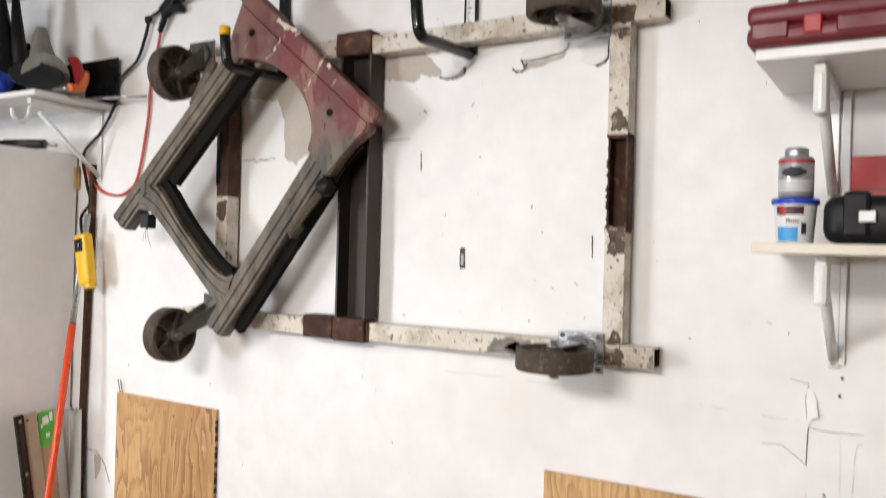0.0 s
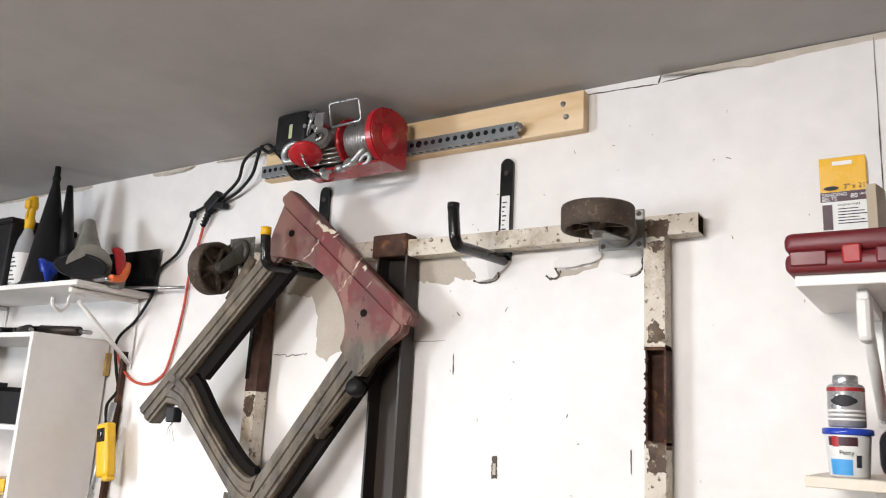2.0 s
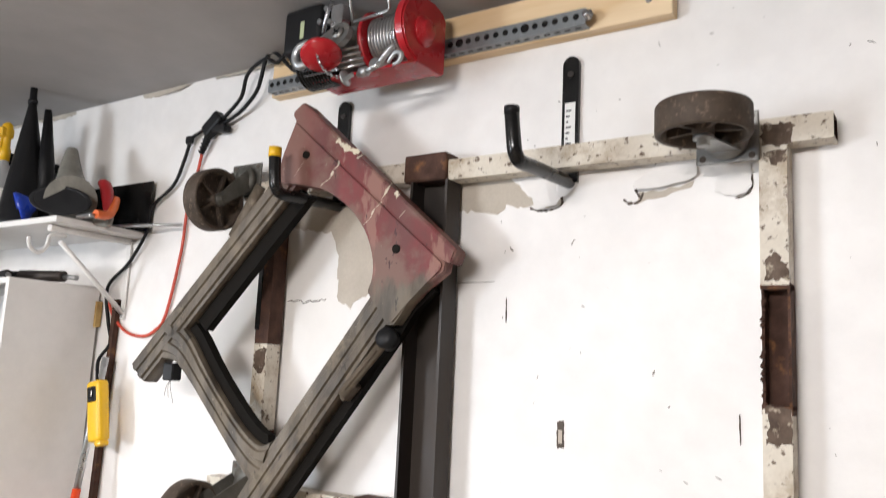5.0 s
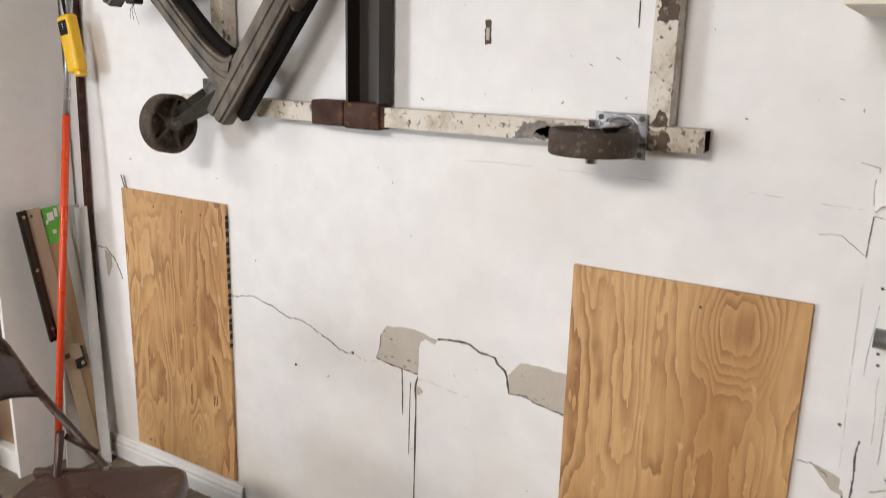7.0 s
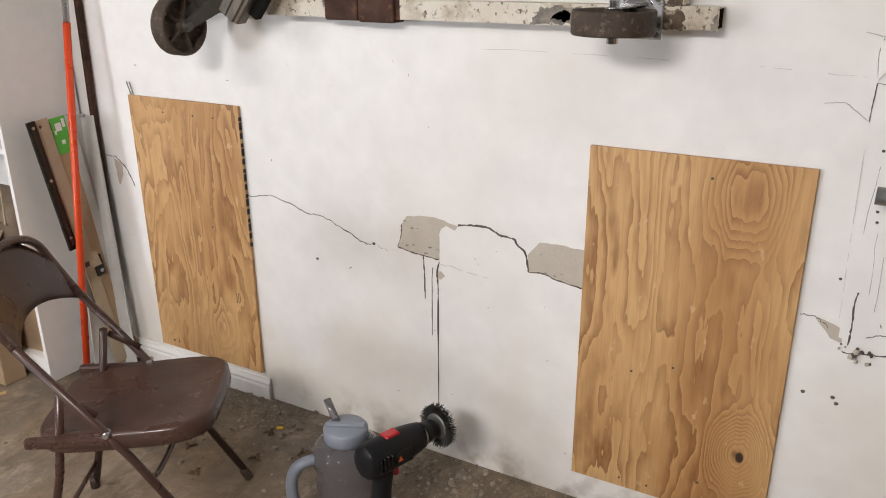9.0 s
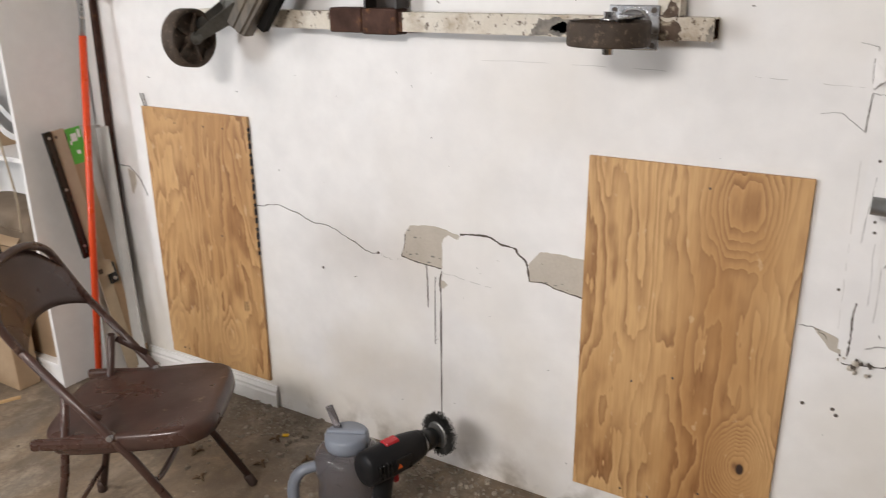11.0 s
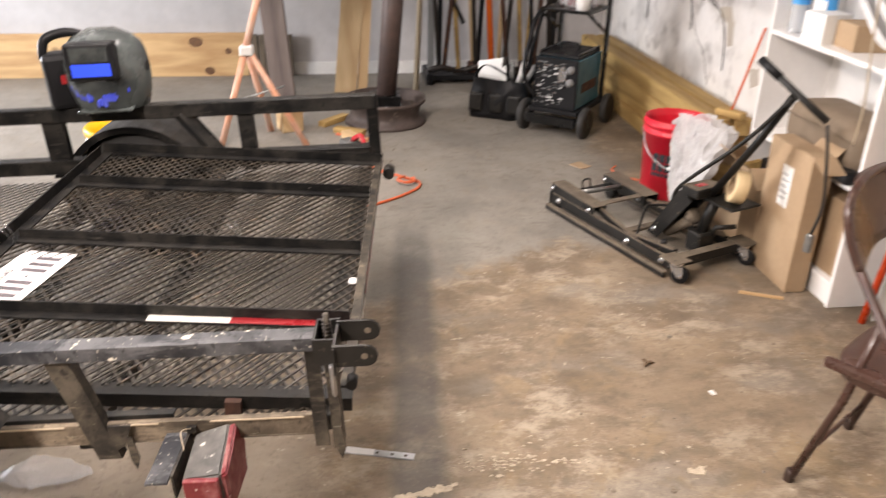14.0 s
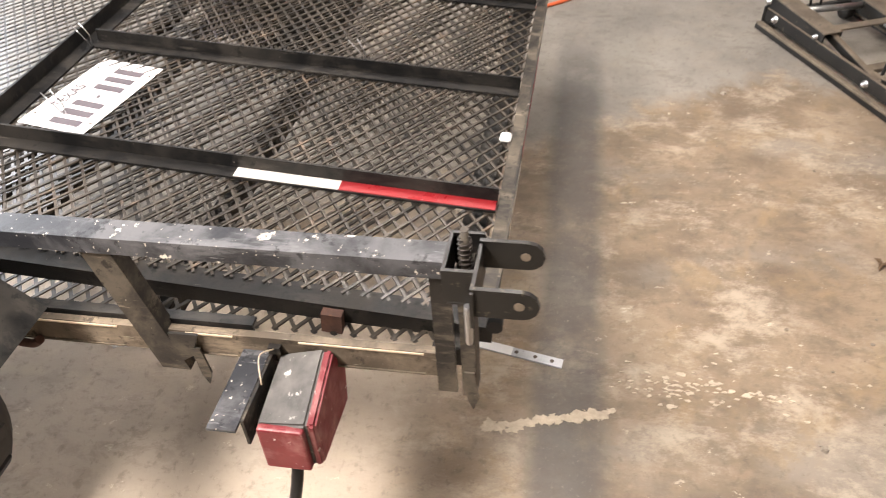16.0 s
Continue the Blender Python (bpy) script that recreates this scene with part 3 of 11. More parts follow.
def crack(points, width=0.003, seed=1, wander=0.004, mat=None):
    """A dark crack in the plaster: a thin uneven ribbon along a line."""
    rng = random.Random(seed)
    path = arc([(x, 0, z) for x, z in points], 7)
    bm = bmesh.new()
    rows = []
    for k, p in enumerate(path):
        w = width * rng.uniform(0.35, 1.2) * (0.4 if k in (0, len(path) - 1) else 1)
        dz = rng.uniform(-wander, wander)
        nrm = (path[min(k + 1, len(path) - 1)] - path[max(k - 1, 0)]).normalized()
        side = Vector((-nrm.z, 0, nrm.x)) * w * 0.5
        c = Vector((p.x + dz * 0.4, 1.8462, p.z + dz))
        rows.append((bm.verts.new(c - side), bm.verts.new(c + side), bm.verts.new(c - side + Vector((0, 0.002, 0))), bm.verts.new(c + side + Vector((0, 0.002, 0)))))
    for a, b in zip(rows, rows[1:]):
        if mat is not None and rng.random() < 0.4:
            continue
        bm.faces.new((a[0], a[1], b[1], b[0]))
        bm.faces.new((a[0], b[0], b[2], a[2]))
        bm.faces.new((a[1], a[3], b[3], b[1]))
    part("crack", bm, mat or CRACK, wall_north, "dark crack in the plaster")


def flap(outline, seed, lift=0.012):
    """A curl of loose paint that stands off the wall."""
    bm = bmesh.new()
    pts = ragged(outline, 0.01, 0.003, seed)
    top = max(y for _, y in pts)
    low = min(y for _, y in pts)
    m = on_wall(0, 0)
    front = [bm.verts.new(m @ Vector((x, y, 0.002 + lift * ((top - y) / (top - low)) ** 2))) for x, y in pts]
    bm.faces.new(front)
    ob = part("loose_paint", bm, WALL_PAINT, wall_north, "curl of loose white paint")
    ob.data.transform(Matrix())
    return ob


FAINT = material("faint_hairline", (0.42, 0.40, 0.37), 0.9, second=(0.6, 0.58, 0.55), scale=12, amount=0.9)
bare_patch([(-0.72, 0.724), (-0.703, 0.771), (-0.704, 0.804), (-0.685, 0.83), (-0.627, 0.842), (-0.592, 0.841), (-0.552, 0.836), (-0.503, 0.826), (-0.513, 0.812), (-0.543, 0.82), (-0.563, 0.806), (-0.569, 0.79), (-0.568, 0.707), (-0.619, 0.712), (-0.667, 0.715)], 3, 0.002)
bare_patch([(-0.273, 0.775), (-0.268, 0.722), (-0.223, 0.727), (-0.179, 0.715), (-0.098, 0.704), (-0.098, 0.82), (-0.158, 0.822), (-0.201, 0.823), (-0.239, 0.818), (-0.261, 0.79)], 5, 0.002)
for x, z, wide in ((-0.69, 0.815, 0.006), (-0.665, 0.795, 0.007), (-0.645, 0.797, 0.003), (-0.70, 0.74, 0.004), (-0.685, 0.735, 0.007), (-0.66, 0.74, 0.006), (-0.60, 0.742, 0.008), (-0.615, 0.72, 0.008), (-0.575, 0.74, 0.004), (-0.23, 0.785, 0.003), (-0.215, 0.73, 0.005), (-0.185, 0.727, 0.006), (-0.165, 0.735, 0.004), (-0.15, 0.72, 0.003)):
    part("nail_hole", prism(bmesh.new(), ragged([(wide * math.cos(a), 0.35 * wide * math.sin(a)) for a in (0, 1, 2, 3, 4, 5)], 0.003, 0.0008, int(1000 * (z - x))), 0.0022, on_wall(x, z)), SCUFF, wall_north)
bare_patch([(0.495, 0.751), (0.514, 0.75), (0.554, 0.733), (0.562, 0.694), (0.533, 0.705)], 6, 0.003)
bare_patch([(-2.02, 0.865), (-1.975, 0.85), (-1.98, 0.80), (-2.01, 0.76)], 7, 0.003)
bare_patch([(-0.70, 2.292), (-0.695, 2.214), (-0.633, 2.208), (-0.564, 2.195), (-0.532, 2.215), (-0.481, 2.204), (-0.44, 2.214), (-0.40, 2.275), (-0.53, 2.29)], 8, 0.006)
bare_patch([(-1.30, 2.22), (-1.18, 2.19), (-1.10, 2.183), (-1.073, 2.13), (-1.062, 2.04), (-1.066, 1.992), (-1.018, 1.968), (-0.986, 1.989), (-0.938, 2.014), (-0.937, 2.107), (-0.963, 2.16), (-0.98, 2.28), (-1.30, 2.29)], 9, 0.005)
bare_patch([(-0.197, 2.222), (-0.141, 2.221), (-0.096, 2.23), (-0.074, 2.239), (-0.082, 2.222), (-0.126, 2.211), (-0.164, 2.204), (-0.202, 2.196)], 10, 0.003)
flap([(-0.535, 2.29), (-0.497, 2.262), (-0.47, 2.234), (-0.439, 2.199), (-0.392, 2.202), (-0.384, 2.22), (-0.399, 2.25), (-0.40, 2.285)], 11, 0.022)
flap([(-0.398, 2.28), (-0.397, 2.236), (-0.381, 2.221), (-0.364, 2.224), (-0.35, 2.24), (-0.345, 2.28)], 12, 0.016)
flap([(-0.172, 2.262), (-0.205, 2.246), (-0.206, 2.226), (-0.15, 2.221), (-0.09, 2.234), (-0.07, 2.245), (-0.07, 2.285), (-0.155, 2.287)], 13, 0.018)
flap([(-0.03, 2.205), (0.01, 2.192), (0.034, 2.199), (0.042, 2.215), (0.041, 2.28), (-0.03, 2.28)], 14, 0.010)
crack([(-1.34, 0.806), (-1.306, 0.809), (-1.24, 0.821), (-1.153, 0.805), (-1.082, 0.782), (-1.01, 0.778), (-0.919, 0.743), (-0.852, 0.716), (-0.812, 0.717)], 0.0024, 21, 0.0025)
bare_patch([(-0.58, 0.667), (-0.564, 0.67), (-0.55, 0.658), (-0.564, 0.641), (-0.576, 0.639)], 15, 0.002)
crack([(-0.72, 0.724), (-0.706, 0.765), (-0.704, 0.80)], 0.003, 47, 0.001)
crack([(-0.455, 0.75), (-0.431, 0.715)], 0.0014, 48, 0.0005, mat=FAINT)
crack([(-0.80, 0.716), (-0.768, 0.706), (-0.72, 0.711)], 0.0012, 22, mat=FAINT)
crack([(-0.503, 0.83), (-0.465, 0.836), (-0.408, 0.839), (-0.38, 0.83), (-0.361, 0.821), (-0.319, 0.816), (-0.306, 0.801), (-0.284, 0.785), (-0.276, 0.766), (-0.268, 0.724)], 0.0065, 23, 0.0012)
crack([(-0.268, 0.722), (-0.223, 0.727), (-0.179, 0.715), (-0.10, 0.704)], 0.0042, 24, 0.001)
crack([(-0.72, 0.724), (-0.667, 0.714), (-0.619, 0.711), (-0.568, 0.706)], 0.0042, 25, 0.001)
crack([(-0.234, 2.207), (-0.218, 2.197), (-0.196, 2.201), (-0.188, 2.22)], 0.007, 46, 0.001)
crack([(-0.568, 0.70), (-0.576, 0.662), (-0.573, 0.605), (-0.574, 0.467), (-0.575, 0.05)], 0.0052, 26, 0.0005)
crack([(-0.625, 0.709), (-0.622, 0.643), (-0.621, 0.565)], 0.0036, 27, 0.002)
crack([(-0.592, 0.677), (-0.595, 0.62), (-0.596, 0.442)], 0.0032, 28, 0.001)
crack([(-0.57, 0.695), (-0.45, 0.683), (-0.34, 0.67)], 0.0011, 29, mat=FAINT)
crack([(0.28, 1.345), (0.40, 1.338), (0.52, 1.333)], 0.0011, 30, 0.001, mat=FAINT)
crack([(-0.54, 1.345), (-0.33, 1.352), (-0.1, 1.35), (0.1, 1.347)], 0.0011, 31, 0.001, mat=FAINT)
crack([(-0.526, 1.99), (-0.524, 1.93)], 0.003, 32, 0.001)
crack([(0.013, 1.75), (0.014, 1.69)], 0.003, 33, 0.001)
crack([(-0.67, 2.028), (-0.56, 2.029)], 0.0016, 34, 0.001)
crack([(-0.157, 2.286), (-0.172, 2.258), (-0.203, 2.246), (-0.206, 2.228), (-0.193, 2.208)], 0.006, 35, 0.001)
crack([(-0.47, 2.205), (-0.439, 2.196), (-0.395, 2.201), (-0.384, 2.218), (-0.399, 2.25)], 0.006, 36, 0.001)
crack([(0.01, 2.19), (0.034, 2.198), (0.043, 2.215), (0.042, 2.24)], 0.004, 37, 0.001)
crack([(-2.06, 0.875), (-2.0, 0.865), (-1.95, 0.82), (-1.92, 0.765)], 0.003, 38)
crack([(-1.255, 1.989), (-1.178, 1.985), (-1.104, 1.992)], 0.004, 39, 0.005)
crack([(0.088, 2.72), (0.096, 2.745)], 0.005, 40, 0.001)
crack([(0.1, 2.722), (0.2, 2.728), (0.316, 2.736)], 0.003, 41, 0.001)
crack([(-0.12, 2.728), (0.0, 2.724), (0.088, 2.72)], 0.003, 42, 0.001)
crack([(0.46, 0.752), (0.5, 0.75), (0.53, 0.73)], 0.002, 43)
crack([(0.565, 0.675), (0.62, 0.68), (0.68, 0.69)], 0.003, 44)
crack([(0.605, 2.74), (0.604, 2.5), (0.603, 2.3)], 0.003, 45, 0.0004)

crack([(0.50, 1.428), (0.52, 1.424), (0.537, 1.42)], 0.0011, 101, 0.001)
crack([(0.537, 1.42), (0.531, 1.385), (0.535, 1.345), (0.54, 1.33)], 0.0013, 102, 0.001)
crack([(0.538, 1.322), (0.536, 1.27), (0.535, 1.235)], 0.0026, 103, 0.0006)
crack([(0.538, 1.322), (0.58, 1.318), (0.65, 1.32)], 0.0012, 104, 0.001)
crack([(0.44, 1.27), (0.48, 1.275), (0.50, 1.262), (0.532, 1.238)], 0.0008, 105, 0.001)
crack([(0.536, 1.19), (0.54, 1.0), (0.545, 0.85), (0.548, 0.74)], 0.0010, 106, 0.0005, mat=FAINT)
crack([(0.648, 1.30), (0.635, 1.285), (0.63, 1.20), (0.622, 1.09)], 0.0011, 107, 0.0006, mat=FAINT)
crack([(0.574, 1.14), (0.571, 1.09), (0.566, 1.03), (0.565, 0.98)], 0.001, 108, 0.001)
crack([(0.594, 0.985), (0.593, 0.95), (0.598, 0.90), (0.60, 0.83)], 0.0008, 109, 0.001)
crack([(0.615, 0.93), (0.618, 0.84), (0.617, 0.79)], 0.0008, 110, 0.001)
crack([(0.578, 0.835), (0.574, 0.80), (0.577, 0.75), (0.576, 0.695)], 0.0048, 111, 0.002)
crack([(0.61, 0.72), (0.64, 0.735), (0.66, 0.735)], 0.0016, 112, 0.003)
flap([(0.531, 1.415), (0.548, 1.405), (0.56, 1.35), (0.537, 1.335)], 113, 0.014)
part("joint_tape", prism(bmesh.new(), [(0.553, 0.71), (0.606, 0.70), (0.608, 1.0), (0.603, 1.30), (0.557, 1.30), (0.549, 1.0)], 0.0016, on_wall(0, 0)), WALL_PAINT, wall_north, "painted joint tape standing proud of the wall")
for x, z in ((0.574, 1.175), (0.585, 1.035), (0.588, 1.01), (0.604, 1.44), (0.60, 1.40), (0.535, 0.86)):
    part("nail_hole", prism(bmesh.new(), [(0.004 * math.cos(a), 0.0036 * math.sin(a)) for a in (0, 0.9, 1.9, 2.8, 3.9, 5.1)], 0.0026, on_wall(x, z)), CRACK, wall_north)
bare_patch([(0.665, 0.742), (0.70, 0.748), (0.75, 0.74), (0.76, 0.72), (0.71, 0.705), (0.685, 0.695), (0.668, 0.71)], 114, 0.003)
rng = random.Random(7)
for _ in range(120):
    x, z = rng.choice([(rng.uniform(-1.9, 0.75), rng.uniform(0.12, 1.36)), (rng.uniform(-0.6, 0.5), rng.uniform(1.5, 2.7))])
    size = rng.uniform(0.0012, 0.0045) * rng.choice([0.6, 1, 1, 1.4])
    pts = [(0.6 * size * rng.uniform(0.3, 0.9) * math.cos(a * 1.05), size * rng.uniform(0.4, 2.2) * math.sin(a * 1.05)) for a in range(6)]
    part("scuff_mark", prism(bmesh.new(), pts, 0.001, on_wall(x, z, turn=rng.uniform(0, 180))), SCUFF, wall_north)
for x, z in ((-0.811, 0.718), (-1.048, 0.623), (0.496, 0.543), (0.565, 0.545), (0.575, 0.53)):
    part("nail_hole", prism(bmesh.new(), [(0.0058 * math.cos(a), 0.005 * math.sin(a)) for a in (0, 0.9, 1.9, 2.8, 3.9, 5.1)], 0.0016, on_wall(x, z)), CRACK, wall_north)

# torn joint tape where the wall meets the ceiling
TAPE_PAPER = material("torn_joint_tape", (0.55, 0.5, 0.43), 0.85, second=(0.4, 0.35, 0.28), scale=20)


def hanging_tape(x0, x1, drop, seed, curl=0.02):
    rng = random.Random(seed)
    bm = bmesh.new()
    n = 26
    rows = []
    for k in range(n + 1):
        t = k / n
        x = x0 + (x1 - x0) * t
        d = drop * (0.45 + 0.55 * math.sin(math.pi * t) ** 0.7) + rng.uniform(-0.003, 0.003)
        out = curl * (0.4 + 0.6 * math.sin(3.1 * t + seed))
        rows.append([bm.verts.new((x, 1.846 - 0.001 - out * s * s, ROOM_H - 0.002 - d * s)) for s in (0, 0.5, 1)])
    for a, b in zip(rows, rows[1:]):
        for s in (0, 1):
            bm.faces.new((a[s], a[s + 1], b[s + 1], b[s]))
    return part("loose_tape", bm, [TAPE_PAPER, WALL_PAINT], wall_north, "loose strip of old joint tape")


hanging_tape(0.10, 0.95, 0.026, 3, 0.045)
hanging_tape(-2.05, -1.79, 0.022, 5, 0.008)
hanging_tape(-1.66, -1.38, 0.014, 6, 0.01)
hanging_tape(-2.75, -2.47, 0.02, 8, 0.012)
hanging_tape(-3.3, -2.8, 0.012, 9, 0.012)


# ---- plywood sheets over the wall ----
def plywood_sheet(name, x0, x1, z0, z1, label):
    sheet = solo(name, boxed(x0, x1, 1.834, 1.846, z0, z1, bevel=0.001), PLYWOOD, label, "plywood sheet", group="plywood sheets")
    r = random.Random(int(x0 * 1000))
    for k in range(7):
        x, z = r.uniform(x0 + 0.04, x1 - 0.04), r.choice([z0 + 0.03, z1 - 0.05, r.uniform(z0, z1)])
        part("screw", disc(bmesh.new(), 0.0035, 0, 0.002, on_wall(x, z, 1.8345), 8), CRACK, sheet)
    return sheet


ply_narrow = plywood_sheet("plywood_sheet", -1.874, -1.338, 0.108, 1.121, "narrow bare plywood sheet screwed to the wall")
ply_wide = plywood_sheet("plywood_sheet", -0.099, 0.453, 0.102, 1.120, "wide bare plywood sheet with knots screwed to the wall")
INK = material("black_stamp_ink", (0.02, 0.02, 0.025), 0.7)
for k in range(16):
    part("edge_stamp", boxed(-1.3382, -1.3372, 1.8338, 1.8462, 0.62 + 0.03 * k, 0.62 + 0.03 * k + 0.014 + 0.006 * (k % 3)), INK, ply_narrow)
bm = bmesh.new()
for k, (x, z) in enumerate(((-1.43, 0.40), (-1.422, 0.40), (-1.414, 0.405))):
    box(bm, x - 0.001, x + 0.001, 1.8332, 1.8338, z - 0.02, z + 0.02)
part("pencil_mark", bm, INK, ply_narrow)


# two stubs of wire sticking up behind the narrow sheet
for x0, x1 in ((-1.862, -1.873), (-1.850, -1.858)):
    solo("wire_stub", sweep(bmesh.new(), [(x0, 1.842, 1.09), (x0, 1.841, 1.118), ((x0 + x1) / 2, 1.838, 1.145), (x1, 1.836, 1.169)], 0.0022, 6), SCUFF, "short stub of grey wire behind the plywood", "wire", group="wire stubs")

# ---- things on the long wall ----
FLAKED = material("flaked_cream_paint", (0.66, 0.61, 0.52), 0.55, second=(0.55, 0.49, 0.40), scale=14, amount=0.6, spots=(0.33, 0.255, 0.17), spot_scale=11, spot_edge=(0.5, 0.68), chips=(0.12, 0.08, 0.052), chip_scale=58, chip_edge=(0.575, 0.65), bump=0.0008, bump_scale=90)
RUST = material("rusty_steel", (0.085, 0.035, 0.02), 0.85, 0.1, second=(0.04, 0.02, 0.014), scale=18, amount=0.9, spots=(0.20, 0.085, 0.03), spot_scale=16, spot_edge=(0.58, 0.7), bump=0.0006, bump_scale=150)
SCALE_STEEL = material("mill_scale_steel", (0.021, 0.018, 0.017), 0.48, 0.35, second=(0.046, 0.035, 0.028), scale=9, amount=0.9, stretch=(1, 1, 0.3))
CAST = material("brown_cast_iron", (0.085, 0.06, 0.042), 0.75, 0.15, second=(0.045, 0.033, 0.025), scale=14, amount=0.8, spots=(0.20, 0.145, 0.10), spot_scale=70, spot_edge=(0.56, 0.70), bump=0.0005, bump_scale=160)
ZINC = material("bright_zinc", (0.62, 0.63, 0.65), 0.22, 0.95, second=(0.45, 0.46, 0.48), scale=14, amount=0.6)
GREY_ZINC = material("dull_zinc", (0.30, 0.30, 0.29), 0.45, 0.8, second=(0.2, 0.19, 0.18), scale=16, amount=0.7)
YELLOW = material("yellow_plastic", (0.80, 0.47, 0.01), 0.4, second=(0.72, 0.40, 0.01), scale=10, amount=0.4)
RED_CORD = material("red_cord_rubber", (0.55, 0.07, 0.035), 0.5, second=(0.45, 0.05, 0.03), scale=30)
LABEL_WHITE = material("white_label", (0.75, 0.75, 0.73), 0.5, second=(0.68, 0.68, 0.66), scale=10, amount=0.3)


def tube(bm, a, b, w=0.052, wall=0.004, mat=0):
    """A square tube open at its ends, lying along x or z."""
    a, b = Vector(a), Vector(b)
    side = Vector((0, 0, 1)) if abs(b.x - a.x) > abs(b.z - a.z) else Vector((1, 0, 0))
    out = Vector((0, 1, 0))
    rings = []
    for h in (w / 2, w / 2 - wall):
        for p in (a, b):
            rings.append([bm.verts.new(p + side * h * i + out * h * j) for i, j in ((-1, -1), (1, -1), (1, 1), (-1, 1))])
    oa, ob, ia, ib = rings
    for p, q in ((oa, ob), (ia, ib), (oa, ia), (ob, ib)):
        for k in range(4):
            bm.faces.new((p[k], p[(k + 1) % 4], q[(k + 1) % 4], q[k])).material_index = 1 if p is ia else mat
    return bm


cart = thing("cart_frame", "old cream painted steel cart frame with casters hung on the wall", "cart frame", at(0.01, -0.012, 0))
YF = 1.8215
part("bottom_rail", tube(bmesh.new(), (-1.47, YF, 1.451), (-0.913, YF, 1.451)), [FLAKED, RUST], cart)
part("bottom_rail", tube(bmesh.new(), (-0.675, YF, 1.451), (0.191, YF, 1.451)), [FLAKED, RUST], cart)
part("top_rail", tube(bmesh.new(), (-1.42, YF, 2.312), (-0.81, YF, 2.312)), [FLAKED, RUST], cart)
part("top_rail", tube(bmesh.new(), (-0.68, YF, 2.306), (0.195, YF, 2.306)), [FLAKED, RUST], cart)
post = part("right_post", tube(bmesh.new(), (0.085, YF, 1.479), (0.085, YF, 1.765)), [FLAKED, RUST], cart)
part("right_post", tube(bmesh.new(), (0.085, YF, 2.0), (0.085, YF, 2.278)), [FLAKED, RUST], cart)
bm = bmesh.new()
box(bm, 0.058, 0.112, 1.842, 1.8465, 1.765, 2.0)
box(bm, 0.107, 0.112, 1.797, 1.842, 1.765, 2.0)
box(bm, 0.058, 0.063, 1.808, 1.842, 1.765, 2.0)
cut_rng = random.Random(6)
for k in range(16):
    r = cut_rng.uniform(0.002, 0.008)
    lathe(bm, [(0.0, -r), (r, 0), (0.0, r * 1.6)], at(0.061 + cut_rng.uniform(-0.003, 0.002), 1.806, 1.772 + 0.0145 * k + cut_rng.uniform(-0.006, 0.006)), 7)
box(bm, 0.058, 0.112, 1.796, 1.842, 1.755, 1.772)
box(bm, 0.058, 0.112, 1.796, 1.842, 1.992, 2.004)
part("cut_section", bm, RUST, cart, "rusty cut open section of the post")
part("left_post", tube(bmesh.new(), (-1.293, YF, 1.474), (-1.293, YF, 1.62)), RUST, cart)
part("left_post", tube(bmesh.new(), (-1.293, YF, 1.62), (-1.293, YF, 1.86)), [FLAKED, RUST], cart)
part("left_post", tube(bmesh.new(), (-1.293, YF, 1.86), (-1.293, YF, 2.27)), RUST, cart, "rusty bare length of the post")
for z0, z1 in ((1.90, 2.22), (1.50, 1.66)):
    part("burnt_edge", boxed(-1.3225, -1.304, 1.7925, 1.84, z0, z1, bevel=0.002), BLACK_PAINT, cart)
bm = prism(bmesh.new(), [(-0.785, 1.846), (-0.672, 1.846), (-0.672, 1.785), (-0.679, 1.785), (-0.679, 1.838), (-0.778, 1.838), (-0.778, 1.785), (-0.785, 1.785)], 0.794, at(0, 0, 1.487))
part("channel_post", bm, SCALE_STEEL, cart, "dark bare steel channel post")
part("sleeve", boxed(-0.914, -0.797, 1.786, 1.846, 1.418, 1.488, bevel=0.006, segments=2), RUST, cart, "rusty steel sleeve")
part("sleeve", boxed(-0.794, -0.674, 1.784, 1.846, 1.415, 1.487, bevel=0.006, segments=2), RUST, cart, "rusty steel sleeve")
part("sleeve", boxed(-0.809, -0.679, 1.784, 1.846, 2.281, 2.353, bevel=0.006, segments=2), RUST, cart, "rusty steel sleeve")
part("rust_ring", boxed(-0.674, -0.660, 1.7952, 1.847, 1.4242, 1.4778), RUST, cart)
BURN = material("burnt_paint_stain", (0.05, 0.045, 0.04), 0.7, second=(0.35, 0.31, 0.26), scale=30, amount=0.9)


GRIMY = material("brown_grime_on_steel", (0.13, 0.085, 0.055), 0.75, second=(0.055, 0.035, 0.025), scale=30, amount=0.9, spots=(0.42, 0.36, 0.27), spot_scale=40, spot_edge=(0.55, 0.66))


def scorch(outline, mat, seed, label):
    """A ragged burnt patch on the front of the frame."""
    part("burn_mark", prism(bmesh.new(), ragged(outline, 0.006, 0.004, seed), 0.0012, on_wall(0, 0, 1.7955)), mat, cart, label)


scorch([(-0.27, 1.424), (-0.245, 1.466), (-0.20, 1.470), (-0.135, 1.468), (-0.15, 1.44), (-0.13, 1.424), (-0.20, 1.43)], BURN, 3, "scorched paint")
scorch([(-0.215, 1.44), (-0.19, 1.462), (-0.16, 1.455), (-0.17, 1.435)], BLACK_PAINT, 4, "black scorch mark")
scorch([(0.064, 2.276), (0.064, 2.322), (0.11, 2.321), (0.128, 2.31), (0.118, 2.295), (0.125, 2.276)], GRIMY, 5, "scorched rusty corner")
scorch([(0.066, 2.262), (0.112, 2.266), (0.11, 2.245), (0.09, 2.235), (0.075, 2.25)], GRIMY, 6, "rust below the weld")
